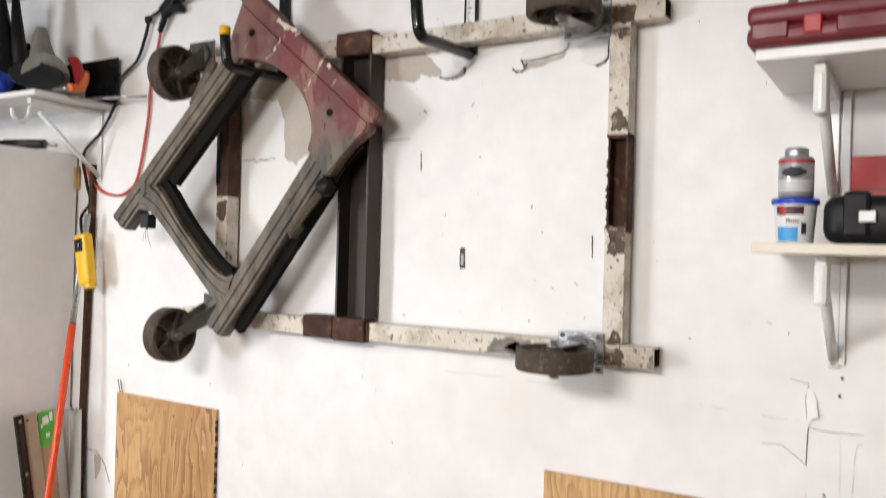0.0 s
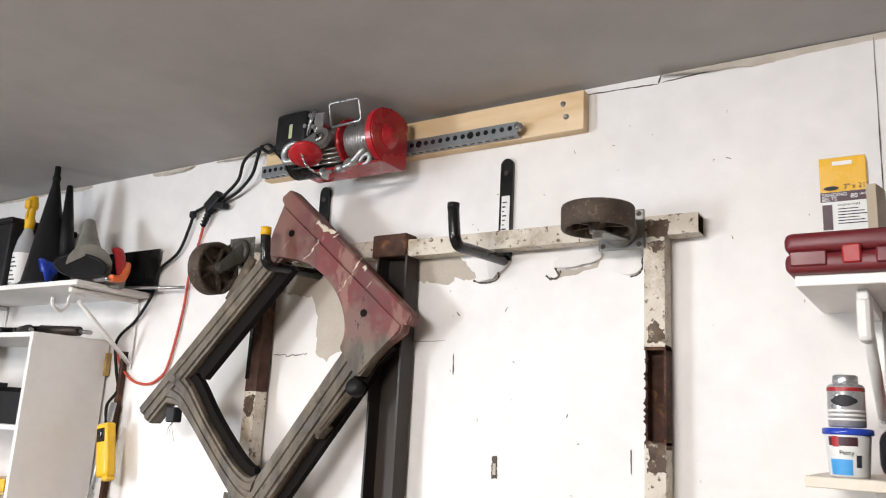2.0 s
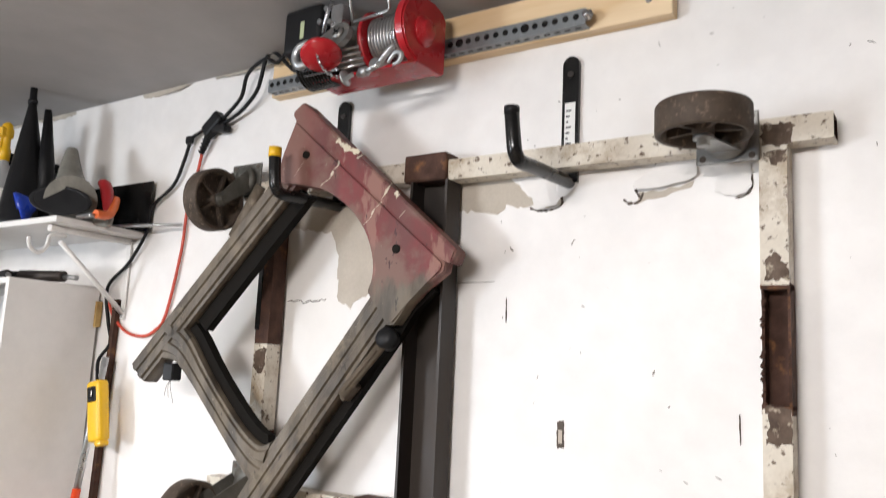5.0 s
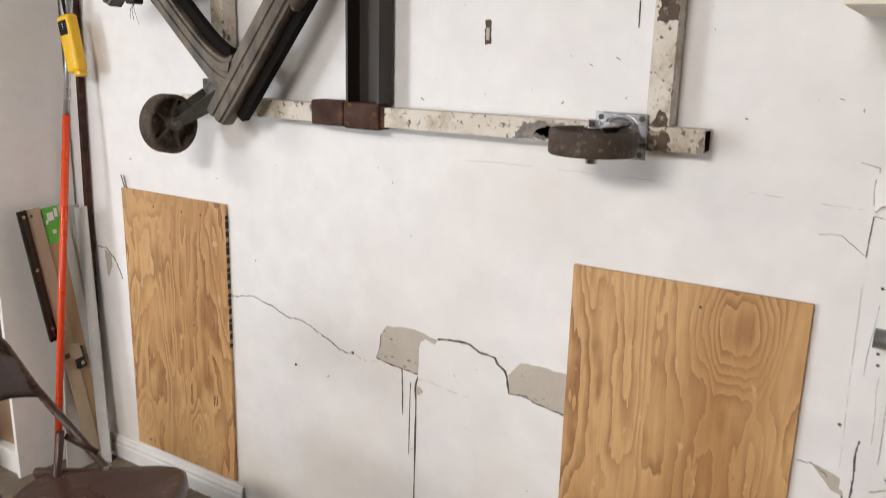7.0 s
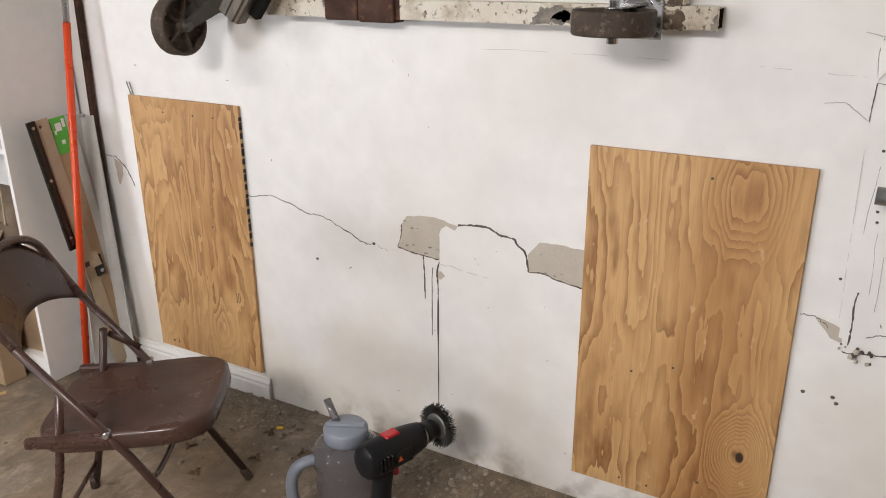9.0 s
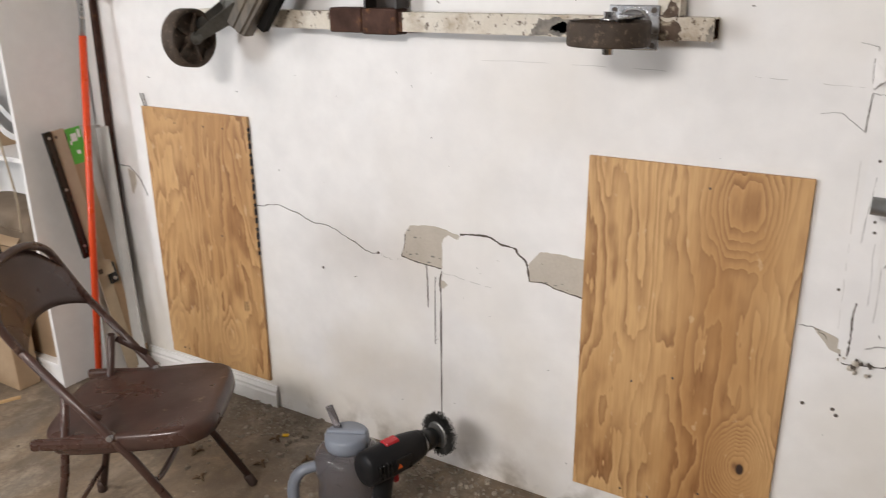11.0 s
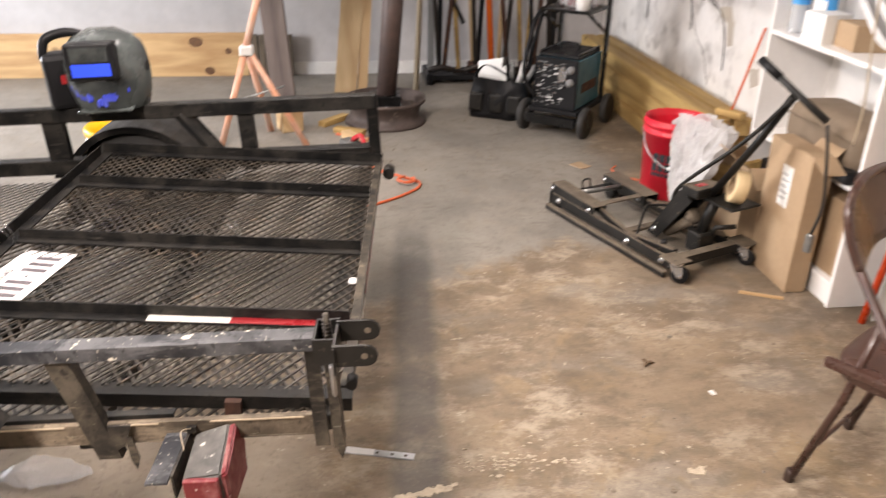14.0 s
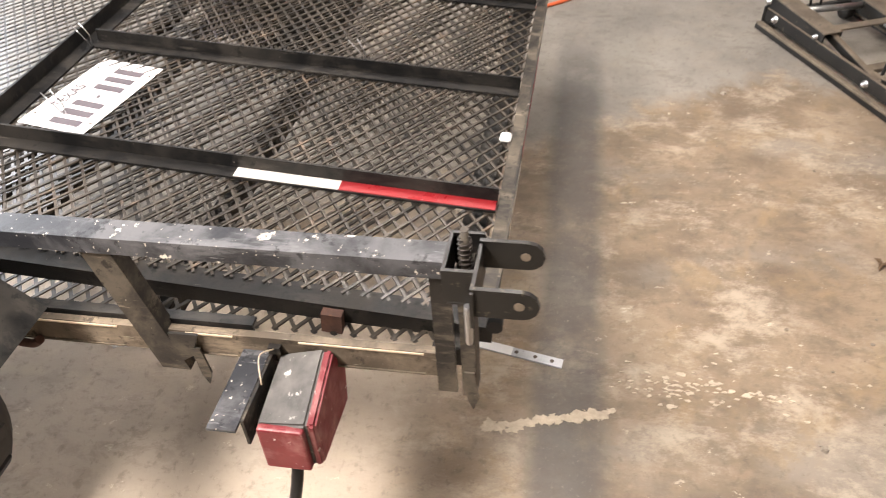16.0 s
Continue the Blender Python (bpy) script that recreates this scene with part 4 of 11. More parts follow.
scorch([(0.06, 1.424), (0.06, 1.470), (0.105, 1.469), (0.12, 1.455), (0.112, 1.44), (0.122, 1.424)], GRIMY, 7, "scorched rusty corner")
scorch([(0.066, 1.477), (0.112, 1.478), (0.108, 1.50), (0.09, 1.515), (0.078, 1.495)], GRIMY, 8, "rust above the weld")
scorch([(0.066, 1.70), (0.112, 1.705), (0.112, 1.77), (0.066, 1.772), (0.072, 1.735)], GRIMY, 9, "rust beside the cut section")
scorch([(0.066, 2.01), (0.112, 2.01), (0.108, 2.04), (0.086, 2.065), (0.07, 2.05)], GRIMY, 10, "rust beside the cut section")
scorch([(-1.315, 1.84), (-1.27, 1.85), (-1.27, 1.80), (-1.285, 1.775), (-1.315, 1.79)], GRIMY, 11, "rust on the post")
scorch([(0.175, 1.425), (0.192, 1.424), (0.192, 1.46), (0.18, 1.45)], BURN, 12, "worn grimy tube end")


def wheel_profile(r, w):
    """Half of a cast wheel: tread, rim flange, deep dished web, hub."""
    h = w / 2
    return [(0.0, h * 0.95), (r * 0.22, h * 0.95), (r * 0.25, h * 0.1), (r * 0.84, h * 0.05), (r * 0.87, h * 0.94), (r * 0.97, h), (r, h * 0.85),
            (r, -h * 0.85), (r * 0.97, -h), (r * 0.87, -h * 0.94), (r * 0.84, -h * 0.05), (r * 0.25, -h * 0.1), (r * 0.22, -h * 0.95), (0.0, -h * 0.95)]


def caster(parent, plate_m, wheel_m, r, w, zinc):
    """A plate caster: plate in its own x and y, wheel turned about its own z."""
    c = part("caster", boxed(-0.062, 0.062, -0.052, 0.052, 0.0, 0.006, plate_m, bevel=0.004, segments=2), zinc, parent, "zinc plated caster with a brown iron wheel")
    bm = bmesh.new()
    lathe(bm, [(0.045, 0.006), (0.047, 0.014), (0.038, 0.022), (0.02, 0.026)], plate_m, 20)
    part("swivel", bm, zinc, c)
    wheel = part("wheel", lathe(bmesh.new(), wheel_profile(r, w), wheel_m, 40), CAST, c)
    for k in range(5):
        for s in (-1, 1):
            part("spoke", boxed(r * 0.22, r * 0.86, -0.004, 0.004, min(s * w * 0.03, s * w * 0.32), max(s * w * 0.03, s * w * 0.32), wheel_m @ Matrix.Rotation(radians(72 * k + 20), 4, "Z")), CAST, wheel)
    for s in (-1, 1):
        part("axle_nut", lathe(bmesh.new(), [(0.02, s * (w / 2 - 0.001)), (0.02, s * (w / 2 + 0.006)), (0.013, s * (w / 2 + 0.006)), (0.013, s * (w / 2 + 0.02))], wheel_m, 12), zinc, c)
    # fork legs from the swivel to both ends of the axle
    bm = bmesh.new()
    hub, root = wheel_m.translation, plate_m @ Vector((0, 0, 0.016))
    axis = (wheel_m.to_3x3() @ Vector((0, 0, 1))).normalized()
    reach = (hub - root)
    across = axis.cross(reach).normalized()
    for s in (-1, 1):
        off = axis * s * (w / 2 + 0.003)
        a, b = root + axis * s * 0.03, hub + off
        t = (b - a).normalized()
        side = t.cross(axis).normalized()
        ring = []
        for p, half in ((a, 0.03), (b, 0.017), (b + t * 0.016, 0.01)):
            ring.append([bm.verts.new(p + side * half - axis * 0.002), bm.verts.new(p - side * half - axis * 0.002), bm.verts.new(p - side * half + axis * 0.002), bm.verts.new(p + side * half + axis * 0.002)])
        for q, u in zip(ring, ring[1:]):
            for i in range(4):
                bm.faces.new((q[i], q[(i + 1) % 4], u[(i + 1) % 4], u[i]))
        bm.faces.new(ring[0]), bm.faces.new(ring[-1])
    part("fork", bm, zinc, c)
    for i in (-1, 1):
        for j in (-1, 1):
            part("bolt_hole", disc(bmesh.new(), 0.007, 0.0065, 0.0075, plate_m @ at(0.048 * i, 0.04 * j, 0), 8), CRACK, c)
    return c


OLIVE_STEEL = material("tarnished_steel", (0.13, 0.125, 0.11), 0.5, 0.5, second=(0.07, 0.066, 0.056), scale=14, amount=0.8)
AXIS_X = Matrix.Rotation(radians(90), 4, "Y")
caster(cart, on_wall(-1.30, 1.478, 1.795), Matrix.Translation((-1.390, 1.676, 1.394)) @ AXIS_X, 0.090, 0.055, OLIVE_STEEL)
caster(cart, on_wall(-1.405, 2.345, 1.795), Matrix.Translation((-1.405, 1.676, 2.263)) @ AXIS_X, 0.090, 0.055, OLIVE_STEEL)
caster(cart, on_wall(0.005, 1.452, 1.795), at(-0.010, 1.662, 1.447), 0.094, 0.054, ZINC)
caster(cart, on_wall(0.000, 2.300, 1.795), at(-0.012, 1.662, 2.300), 0.090, 0.060, GREY_ZINC)


# ---- the two ladder hooks ----
def wall_hook(x, z, label, cap, reach):
    hook = thing("wall_hook", label, "wall hook", at(x, 1.848, z), group="wall hooks")
    plate = [(0.021 * math.cos(radians(a)), 0.18 + 0.021 * math.sin(radians(a))) for a in range(0, 181, 20)] + [(-0.021, -0.11), (0.021, -0.11)]
    part("back_plate", prism(bmesh.new(), plate, 0.010, Matrix.Translation((0, -0.002, 0)) @ WALL), BLACK_PAINT, hook)
    bm = bmesh.new()
    sweep(bm, arc([(0, -0.008, -0.108), (0.0, -0.06, -0.110), (0.004, -reach + 0.09, -0.118), (0.006, -reach + 0.027, -0.122), (0.005, -reach + 0.006, -0.110), (0.003, -reach, -0.085), (-0.004, -reach, -0.02)], 6), 0.0158, 14)
    part("arm", bm, BLACK_PAINT, hook)
    if cap:
        part("end_cap", disc(bmesh.new(), 0.0168, -0.006, 0.02, at(-0.004, -reach, -0.022), 16), YELLOW, hook, "yellow end cap")
    else:
        part("end_cap", disc(bmesh.new(), 0.0164, -0.004, 0.012, at(-0.004, -reach, -0.022), 16), BLACK_PLASTIC, hook)
        part("label", boxed(-0.0135, 0.0135, -0.0132, -0.0124, -0.055, 0.085), LABEL_WHITE, hook, "white printed label")
        bm = bmesh.new()
        for k in range(9):
            box(bm, -0.010, -0.010 + 0.006 + 0.004 * (k % 3), -0.0138, -0.0133, -0.045 + 0.0135 * k, -0.045 + 0.0135 * k + 0.004)
        part("print", bm, INK, hook)
    for dz in (-0.075, 0.155):
        part("screw", disc(bmesh.new(), 0.008, 0, 0.004, Matrix.Translation((0, -0.012, dz)) @ WALL, 10), SCALE_STEEL, hook)
    return hook


wall_hook(-0.364, 2.366, "black steel ladder hook with a printed label", False, 0.288)
wall_hook(-1.075, 2.363, "black steel ladder hook with a yellow end cap", True, 0.262)

# ---- the car subframe hanging on the hook ----
DIRTY = material("dirty_grey_frame_paint", (0.135, 0.105, 0.074), 0.65, 0.0, second=(0.062, 0.05, 0.038), scale=7, amount=0.85, Specular_IOR_Level=0.3, chips=(0.035, 0.028, 0.022), chip_scale=24, chip_edge=(0.62, 0.68), spots=(0.24, 0.195, 0.145), spot_scale=14, spot_edge=(0.56, 0.7), bump=0.0005, bump_scale=120)
def subframe_paint():
    """Grimy olive-grey paint with dull red on the upper crossmember, scraped, streaked and chipped."""
    mat = bpy.data.materials.new("grimy_subframe_paint")
    mat.use_nodes = True
    nodes, links = mat.node_tree.nodes, mat.node_tree.links
    bsdf = nodes["Principled BSDF"]
    coord = nodes.new("ShaderNodeTexCoord")
    split = nodes.new("ShaderNodeSeparateXYZ")
    links.new(coord.outputs["Object"], split.inputs[0])

    def tex(scale, detail, stretch=(1, 1, 1), turn=0.0, warp=0.0):
        m = nodes.new("ShaderNodeMapping")
        m.inputs["Rotation"].default_value, m.inputs["Scale"].default_value = (0, 0, radians(turn)), stretch
        links.new(coord.outputs["Object"], m.inputs[0])
        n = nodes.new("ShaderNodeTexNoise")
        n.inputs["Scale"].default_value, n.inputs["Detail"].default_value, n.inputs["Distortion"].default_value = scale, detail, warp
        n.inputs["Roughness"].default_value = 0.6
        links.new(m.outputs[0], n.inputs["Vector"])
        return n.outputs[0]

    def calc(op, a, b):
        n = nodes.new("ShaderNodeMath")
        n.operation = op
        for socket, value in zip(n.inputs, (a, b)):
            if isinstance(value, (int, float)):
                socket.default_value = value
            else:
                links.new(value, socket)
        return n.outputs[0]

    def span(value, low, high, out0=0.0, out1=1.0):
        n = nodes.new("ShaderNodeMapRange")
        n.interpolation_type = "SMOOTHSTEP"
        n.inputs[1].default_value, n.inputs[2].default_value, n.inputs[3].default_value, n.inputs[4].default_value = low, high, out0, out1
        links.new(value, n.inputs[0])
        return n.outputs[0]

    def mix(fac, a, b):
        n = nodes.new("ShaderNodeMix")
        n.data_type = "RGBA"
        for socket, value in ((n.inputs[0], fac), (n.inputs[6], a), (n.inputs[7], b)):
            if isinstance(value, tuple):
                socket.default_value = (*value, 1)
            else:
                links.new(value, socket)
        return n.outputs[2]

    u, v = split.outputs[0], split.outputs[1]
    streaks = tex(16, 5, (1, 0.22, 1), -40)
    cloudy, fine = tex(7, 6), tex(60, 5)
    grey = mix(span(streaks, 0.36, 0.66), (0.145, 0.118, 0.086), (0.062, 0.050, 0.038))
    grey = mix(span(cloudy, 0.52, 0.70), grey, (0.20, 0.165, 0.12))
    grey = mix(span(tex(30, 6, (1, 0.5, 1), -40), 0.62, 0.70), grey, (0.030, 0.025, 0.020))
    red = mix(span(tex(9, 5, (1, 0.4, 1), -45), 0.40, 0.62), (0.185, 0.030, 0.032), (0.125, 0.036, 0.034))
    red = mix(span(tex(5, 7), 0.44, 0.54), red, (0.165, 0.088, 0.068))
    red = mix(span(tex(12, 8, (1, 0.35, 1), 50), 0.56, 0.61), red, (0.24, 0.115, 0.092))
    red = mix(span(tex(26, 7, (1, 0.6, 1), 45), 0.635, 0.67), red, (0.060, 0.022, 0.022))
    # the left end is worn to a brownish mauve; the red fades out down the leg
    worn = span(calc("ADD", u, calc("MULTIPLY", tex(11, 6), 0.14)), 0.20, 0.10)
    red = mix(worn, red, (0.185, 0.088, 0.070))
    edge = calc("ADD", calc("ADD", v, calc("MULTIPLY", u, -0.12)), calc("MULTIPLY", calc("SUBTRACT", tex(13, 7, (1, 0.5, 1), 40), 0.5), 0.26))
    rail = span(calc("ADD", v, calc("MULTIPLY", u, 0.6)), 0.255, 0.285)
    painted = calc("MULTIPLY", span(edge, -0.075, -0.01), calc("MAXIMUM", rail, span(u, 0.25, 0.27)))
    colour = mix(painted, grey, red)
    colour = mix(span(fine, 0.66, 0.72, 0.0, 0.6), colour, (0.26, 0.21, 0.16))
    links.new(colour, bsdf.inputs["Base Color"])
    links.new(span(cloudy, 0.3, 0.7, 0.42, 0.68), bsdf.inputs["Roughness"])
    bsdf.inputs["Specular IOR Level"].default_value = 0.35
    bump = nodes.new("ShaderNodeBump")
    bump.inputs["Distance"].default_value = 0.0006
    links.new(fine, bump.inputs["Height"])
    links.new(bump.outputs[0], bsdf.inputs["Normal"])
    return mat


SUBFRAME_PAINT = subframe_paint()
# near-black that paints the shade inside the subframe's recesses and holes
RECESS_SHADE = material("shaded_recess_black", (0.008, 0.007, 0.006), 0.85, second=(0.016, 0.014, 0.012), scale=18, Specular_IOR_Level=0.1)
SUB = Matrix.Translation((-1.1, 1.731 + 0.1285 * (-1.1 + 0.596), 2.0)) @ Matrix.Rotation(math.atan(0.1285), 4, "Z") @ WALL
sub = thing("car_subframe", "dirty grey car subframe with a chipped red crossmember on a hook", "car part", SUB)


def hollow_beam(path, widths, depth):
    """A pressed beam along a line in the plane: two raised beads between sloping flanks, open at the back."""
    bm = bmesh.new()
    pts = [Vector((x, y, 0)) for x, y in path]
    rows = []
    for k, p in enumerate(pts):
        t = (pts[min(k + 1, len(pts) - 1)] - pts[max(k - 1, 0)]).normalized()
        n = Vector((-t.y, t.x, 0))
        w = widths[k] / 2
        r = min(w * 0.2, 0.0055)
        section = ((-w, -depth), (-w, -0.012), (-w * 0.9, -0.001), (-w * 0.62, 0.0), (-w * 0.54, r), (-w * 0.16, r), (-w * 0.08, 0.001), (w * 0.14, 0.001),
                   (w * 0.22, r * 1.15), (w * 0.60, r * 1.15), (w * 0.70, 0.0), (w * 0.92, -0.001), (w, -0.012), (w, -depth))
        rows.append([bm.verts.new(p + n * u + Vector((0, 0, v))) for u, v in section])
    for a, b in zip(rows, rows[1:]):
        for i in range(len(a) - 1):
            bm.faces.new((a[i], a[i + 1], b[i + 1], b[i]))
        bm.faces.new((a[0], b[0], b[-1], a[-1]))
    bm.faces.new(rows[0]), bm.faces.new(rows[-1])
    return bm


def strip_beam(path, width, depth, z):
    """A plain dark flange along a line, set back by z."""
    bm, rows = bmesh.new(), []
    pts = [Vector((x, y, 0)) for x, y in path]
    for k, p in enumerate(pts):
        t = (pts[min(k + 1, len(pts) - 1)] - pts[max(k - 1, 0)]).normalized()
        n = Vector((-t.y, t.x, 0)) * width / 2
        rows.append([bm.verts.new(p + n * a + Vector((0, 0, b))) for a, b in ((-1, z - depth), (-1, z), (1, z), (1, z - depth))])
    for a, b in zip(rows, rows[1:]):
        for i in range(4):
            bm.faces.new((a[i], a[(i + 1) % 4], b[(i + 1) % 4], b[i]))
    bm.faces.new(rows[0]), bm.faces.new(rows[-1])
    return bm


part("side_rail", hollow_beam([(0.02, 0.330), (-0.033, 0.270), (-0.26, 0.017), (-0.487, -0.237)], [0.077, 0.077, 0.077, 0.077], 0.05), SUBFRAME_PAINT, sub)
part("inner_lip", strip_beam([(0.034, 0.261), (-0.112, 0.098), (-0.285, -0.096)], 0.048, 0.03, -0.022), RECESS_SHADE, sub, "inner flange, blackened for the shade in the recess")
part("side_rail", hollow_beam([(0.345, 0.013), (0.305, -0.044), (0.131, -0.288), (-0.02, -0.500), (-0.072, -0.573)], [0.090, 0.086, 0.084, 0.084, 0.076], 0.045), SUBFRAME_PAINT, sub)
part("rail_flange", strip_beam([(0.430, 0.006), (0.375, -0.045), (0.342, -0.100), (0.175, -0.330), (0.030, -0.530), (-0.005, -0.575)], 0.026, 0.03, -0.030), RECESS_SHADE, sub, "inner flange, blackened for the shade in the recess")
cross = arc([(-0.395, -0.135, 0), (-0.33, -0.165, 0), (-0.265, -0.232, 0), (-0.205, -0.298, 0), (-0.118, -0.388, 0), (-0.055, -0.44, 0), (-0.015, -0.455, 0)], 4)
spread = [0.062 + 0.075 * abs(2 * k / (len(cross) - 1) - 1) ** 2.5 for k in range(len(cross))]
part("lower_crossmember", hollow_beam([(p.x, p.y) for p in cross], spread, 0.045), SUBFRAME_PAINT, sub)
lip = []
for k, p in list(enumerate(cross))[3:-3]:
    t = (cross[k + 1] - cross[k - 1]).normalized()
    lip.append(p + Vector((-t.y, t.x, 0)) * (spread[k] / 2 + 0.007))
part("inner_lip", strip_beam([(p.x, p.y) for p in lip], 0.040, 0.03, -0.020), RECESS_SHADE, sub, "inner flange, blackened for the shade in the recess")
# upper crossmember: a saddle plate with a folded flange along its outer edge
inner = arc([(-0.037, 0.291, 0), (0.0, 0.281, 0), (0.045, 0.276, 0), (0.124, 0.257, 0), (0.199, 0.212, 0), (0.255, 0.149, 0), (0.283, 0.084, 0), (0.288, 0.03, 0), (0.275, -0.012, 0)], 4)
outline = [(p.x, p.y) for p in inner] + [(0.332, -0.088), (0.352, -0.088), (0.388, -0.038), (0.43, 0.004), (0.478, 0.040), (0.482, 0.060), (0.018, 0.455), (-0.012, 0.364)]
bm = prism(bmesh.new(), outline, 0.05, Matrix.Translation((0, 0, -0.032)))
bmesh.ops.bevel(bm, geom=[e for e in bm.edges if all(v.co.z > 0 for v in e.verts)], offset=0.006, segments=2, affect="EDGES")
upper = part("upper_crossmember", bm, SUBFRAME_PAINT, sub, "chipped dull red crossmember")
bm = prism(bmesh.new(), [(0.018, 0.457), (0.482, 0.062), (0.504, 0.056), (0.516, 0.088), (0.046, 0.500), (0.014, 0.475)], 0.062, Matrix.Translation((0, 0, -0.036)))
bmesh.ops.bevel(bm, geom=list(bm.edges), offset=0.004, segments=2, affect="EDGES")
part("folded_flange", bm, SUBFRAME_PAINT, sub, "chipped dull red flange")
BARE_STREAK = material("chipped_to_primer", (0.62, 0.55, 0.42), 0.6, second=(0.5, 0.42, 0.32), scale=30)


def streak(points, width, seed, z=0.0183):
    """An uneven pale scrape through the paint."""
    r = random.Random(seed)
    bm, rows = bmesh.new(), []
    for p in arc([(x, y, 0) for x, y in points], 6):
        w, o = width * r.uniform(0.4, 1.3), r.uniform(-0.002, 0.002)
        rows.append((bm.verts.new((p.x - w + o, p.y - w + o, z)), bm.verts.new((p.x + w + o, p.y + w + o, z))))
    for a, b in zip(rows, rows[1:]):
        bm.faces.new((a[0], a[1], b[1], b[0]))
    part("paint_scrape", bm, BARE_STREAK, upper, "pale scrape through the red paint")


streak([(0.115, 0.268), (0.145, 0.288), (0.150, 0.305), (0.168, 0.318)], 0.0045, 3)
streak([(0.168, 0.318), (0.172, 0.335), (0.20, 0.345)], 0.004, 4, 0.0188)
streak([(0.252, 0.158), (0.272, 0.175), (0.283, 0.198), (0.305, 0.215)], 0.004, 5)
streak([(0.315, 0.228), (0.325, 0.25), (0.335, 0.258)], 0.010, 6, 0.0272)
streak([(0.345, 0.235), (0.355, 0.225)], 0.006, 16, 0.0272)
streak([(0.365, 0.175), (0.372, 0.185)], 0.007, 17, 0.0272)
streak([(0.165, 0.385), (0.18, 0.37), (0.205, 0.355), (0.235, 0.345)], 0.006, 7, 0.0272)
streak([(0.225, 0.33), (0.245, 0.338)], 0.004, 8, 0.0272)
streak([(0.03, 0.30), (0.055, 0.335)], 0.002, 9)
for x, y in ((0.062, 0.354), (0.351, 0.095)):
    part("bolt_hole", disc(bmesh.new(), 0.0115, 0.017, 0.0195, Matrix.Translation((x, y, 0)), 16), RECESS_SHADE, sub)
bm = sweep(bmesh.new(), [(0.212, -0.262, 0.004), (0.318, -0.138, 0.004)], 0.016, 8, flat=(0.014, 0.010))
sweep(bm, [(0.225, -0.247, 0.012), (0.308, -0.150, 0.012)], 0.005, 6)
box(bm, -0.02, 0.03, -0.008, 0.008, -0.04, 0.004, Matrix.Translation((0.222, -0.258, 0)) @ Matrix.Rotation(radians(49), 4, "Z"), bevel=0.003)
part("bracket", bm, DIRTY, sub, "bolted slotted bracket")
part("bracket_knob", lathe(bmesh.new(), [(0.012, -0.03), (0.026, -0.022), (0.028, 0.006), (0.020, 0.016), (0.0, 0.018)], Matrix.Translation((0.330, -0.120, 0.004)) @ Matrix.Rotation(radians(-20), 4, "X"), 16), BLACK_PLASTIC, sub, "dark rubber bush")
bm = sweep(bmesh.new(), [(-0.122, 0.292, -0.03), (-0.205, 0.150, -0.03)], 0.016, 6, flat=(0.020, 0.010))
sweep(bm, [(-0.205, 0.150, -0.03), (-0.190, 0.132, -0.02)], 0.016, 6, flat=(0.020, 0.010))
part("bracket", bm, DIRTY, sub)
part("tab", boxed(-0.405, -0.365, -0.255, -0.205, -0.05, -0.012, bevel=0.004), BLACK_PLASTIC, sub)
for k, (dx, dz) in enumerate(((0.0, -0.05), (0.02, -0.065), (-0.015, -0.045))):
    part("loose_thread", sweep(bmesh.new(), arc([(-0.385, -0.252, -0.03), (-0.385 + dx * 0.4, -0.27, -0.02), (-0.385 + dx, -0.252 + dz, -0.025)], 4), 0.0009, 4), SCALE_STEEL, sub)


# ---- timber, strut and electric hoist ----
timber = solo("timber_ledger", boxed(-1.352, -0.112, 1.810, 1.847, 2.611, 2.728, bevel=0.002), NEW_PINE, "new pine board screwed to the wall under the ceiling", "board")
for x, z in ((-0.175, 2.695), (-0.165, 2.655), (-1.3, 2.64)):
    part("lag_screw", lathe(bmesh.new(), [(0.008, 0), (0.008, 0.002), (0.005, 0.002), (0.005, 0.005)], on_wall(x, z, 1.81), 12), ZINC, timber)
DULL_GALV = material("dull_galvanised_steel", (0.30, 0.32, 0.33), 0.4, 0.7, second=(0.2, 0.21, 0.22), scale=20, amount=0.8)
strut = thing("strut_channel", "galvanised perforated strut channel bolted to the board", "strut channel", at(0, 0, 0))
channel = [(0.0, 0.0), (0.0, -0.03), (0.04, -0.03), (0.04, 0.0), (0.0375, 0.0), (0.0375, -0.0275), (0.0025, -0.0275), (0.0025, 0.0)]
bm = prism(bmesh.new(), channel, 1.03, Matrix.Translation((-1.335, 1.8095, 2.614)) @ Matrix(((0, 0, 1, 0), (0, 1, 0, 0), (1, 0, 0, 0), (0, 0, 0, 1))))
part("channel", bm, DULL_GALV, strut)
for k in range(38):
    part("slot_hole", disc(bmesh.new(), 0.0078 if k % 7 != 4 else 0.0115, 0, 0.0012, on_wall(-1.32 + 0.0268 * k, 2.636, 1.7797), 12), BLACK_PAINT, strut)
    part("slot_hole", boxed(-1.327 + 0.0268 * k, -1.327 + 0.0268 * k + 0.014, 1.79, 1.797, 2.6128, 2.6145), BLACK_PAINT, strut)
part("end_bolt", lathe(bmesh.new(), [(0.0, 0.012), (0.009, 0.012), (0.009, 0.0), (0.015, 0.0), (0.015, -0.003)], on_wall(-0.300, 2.635, 1.7797), 6), ZINC, strut)

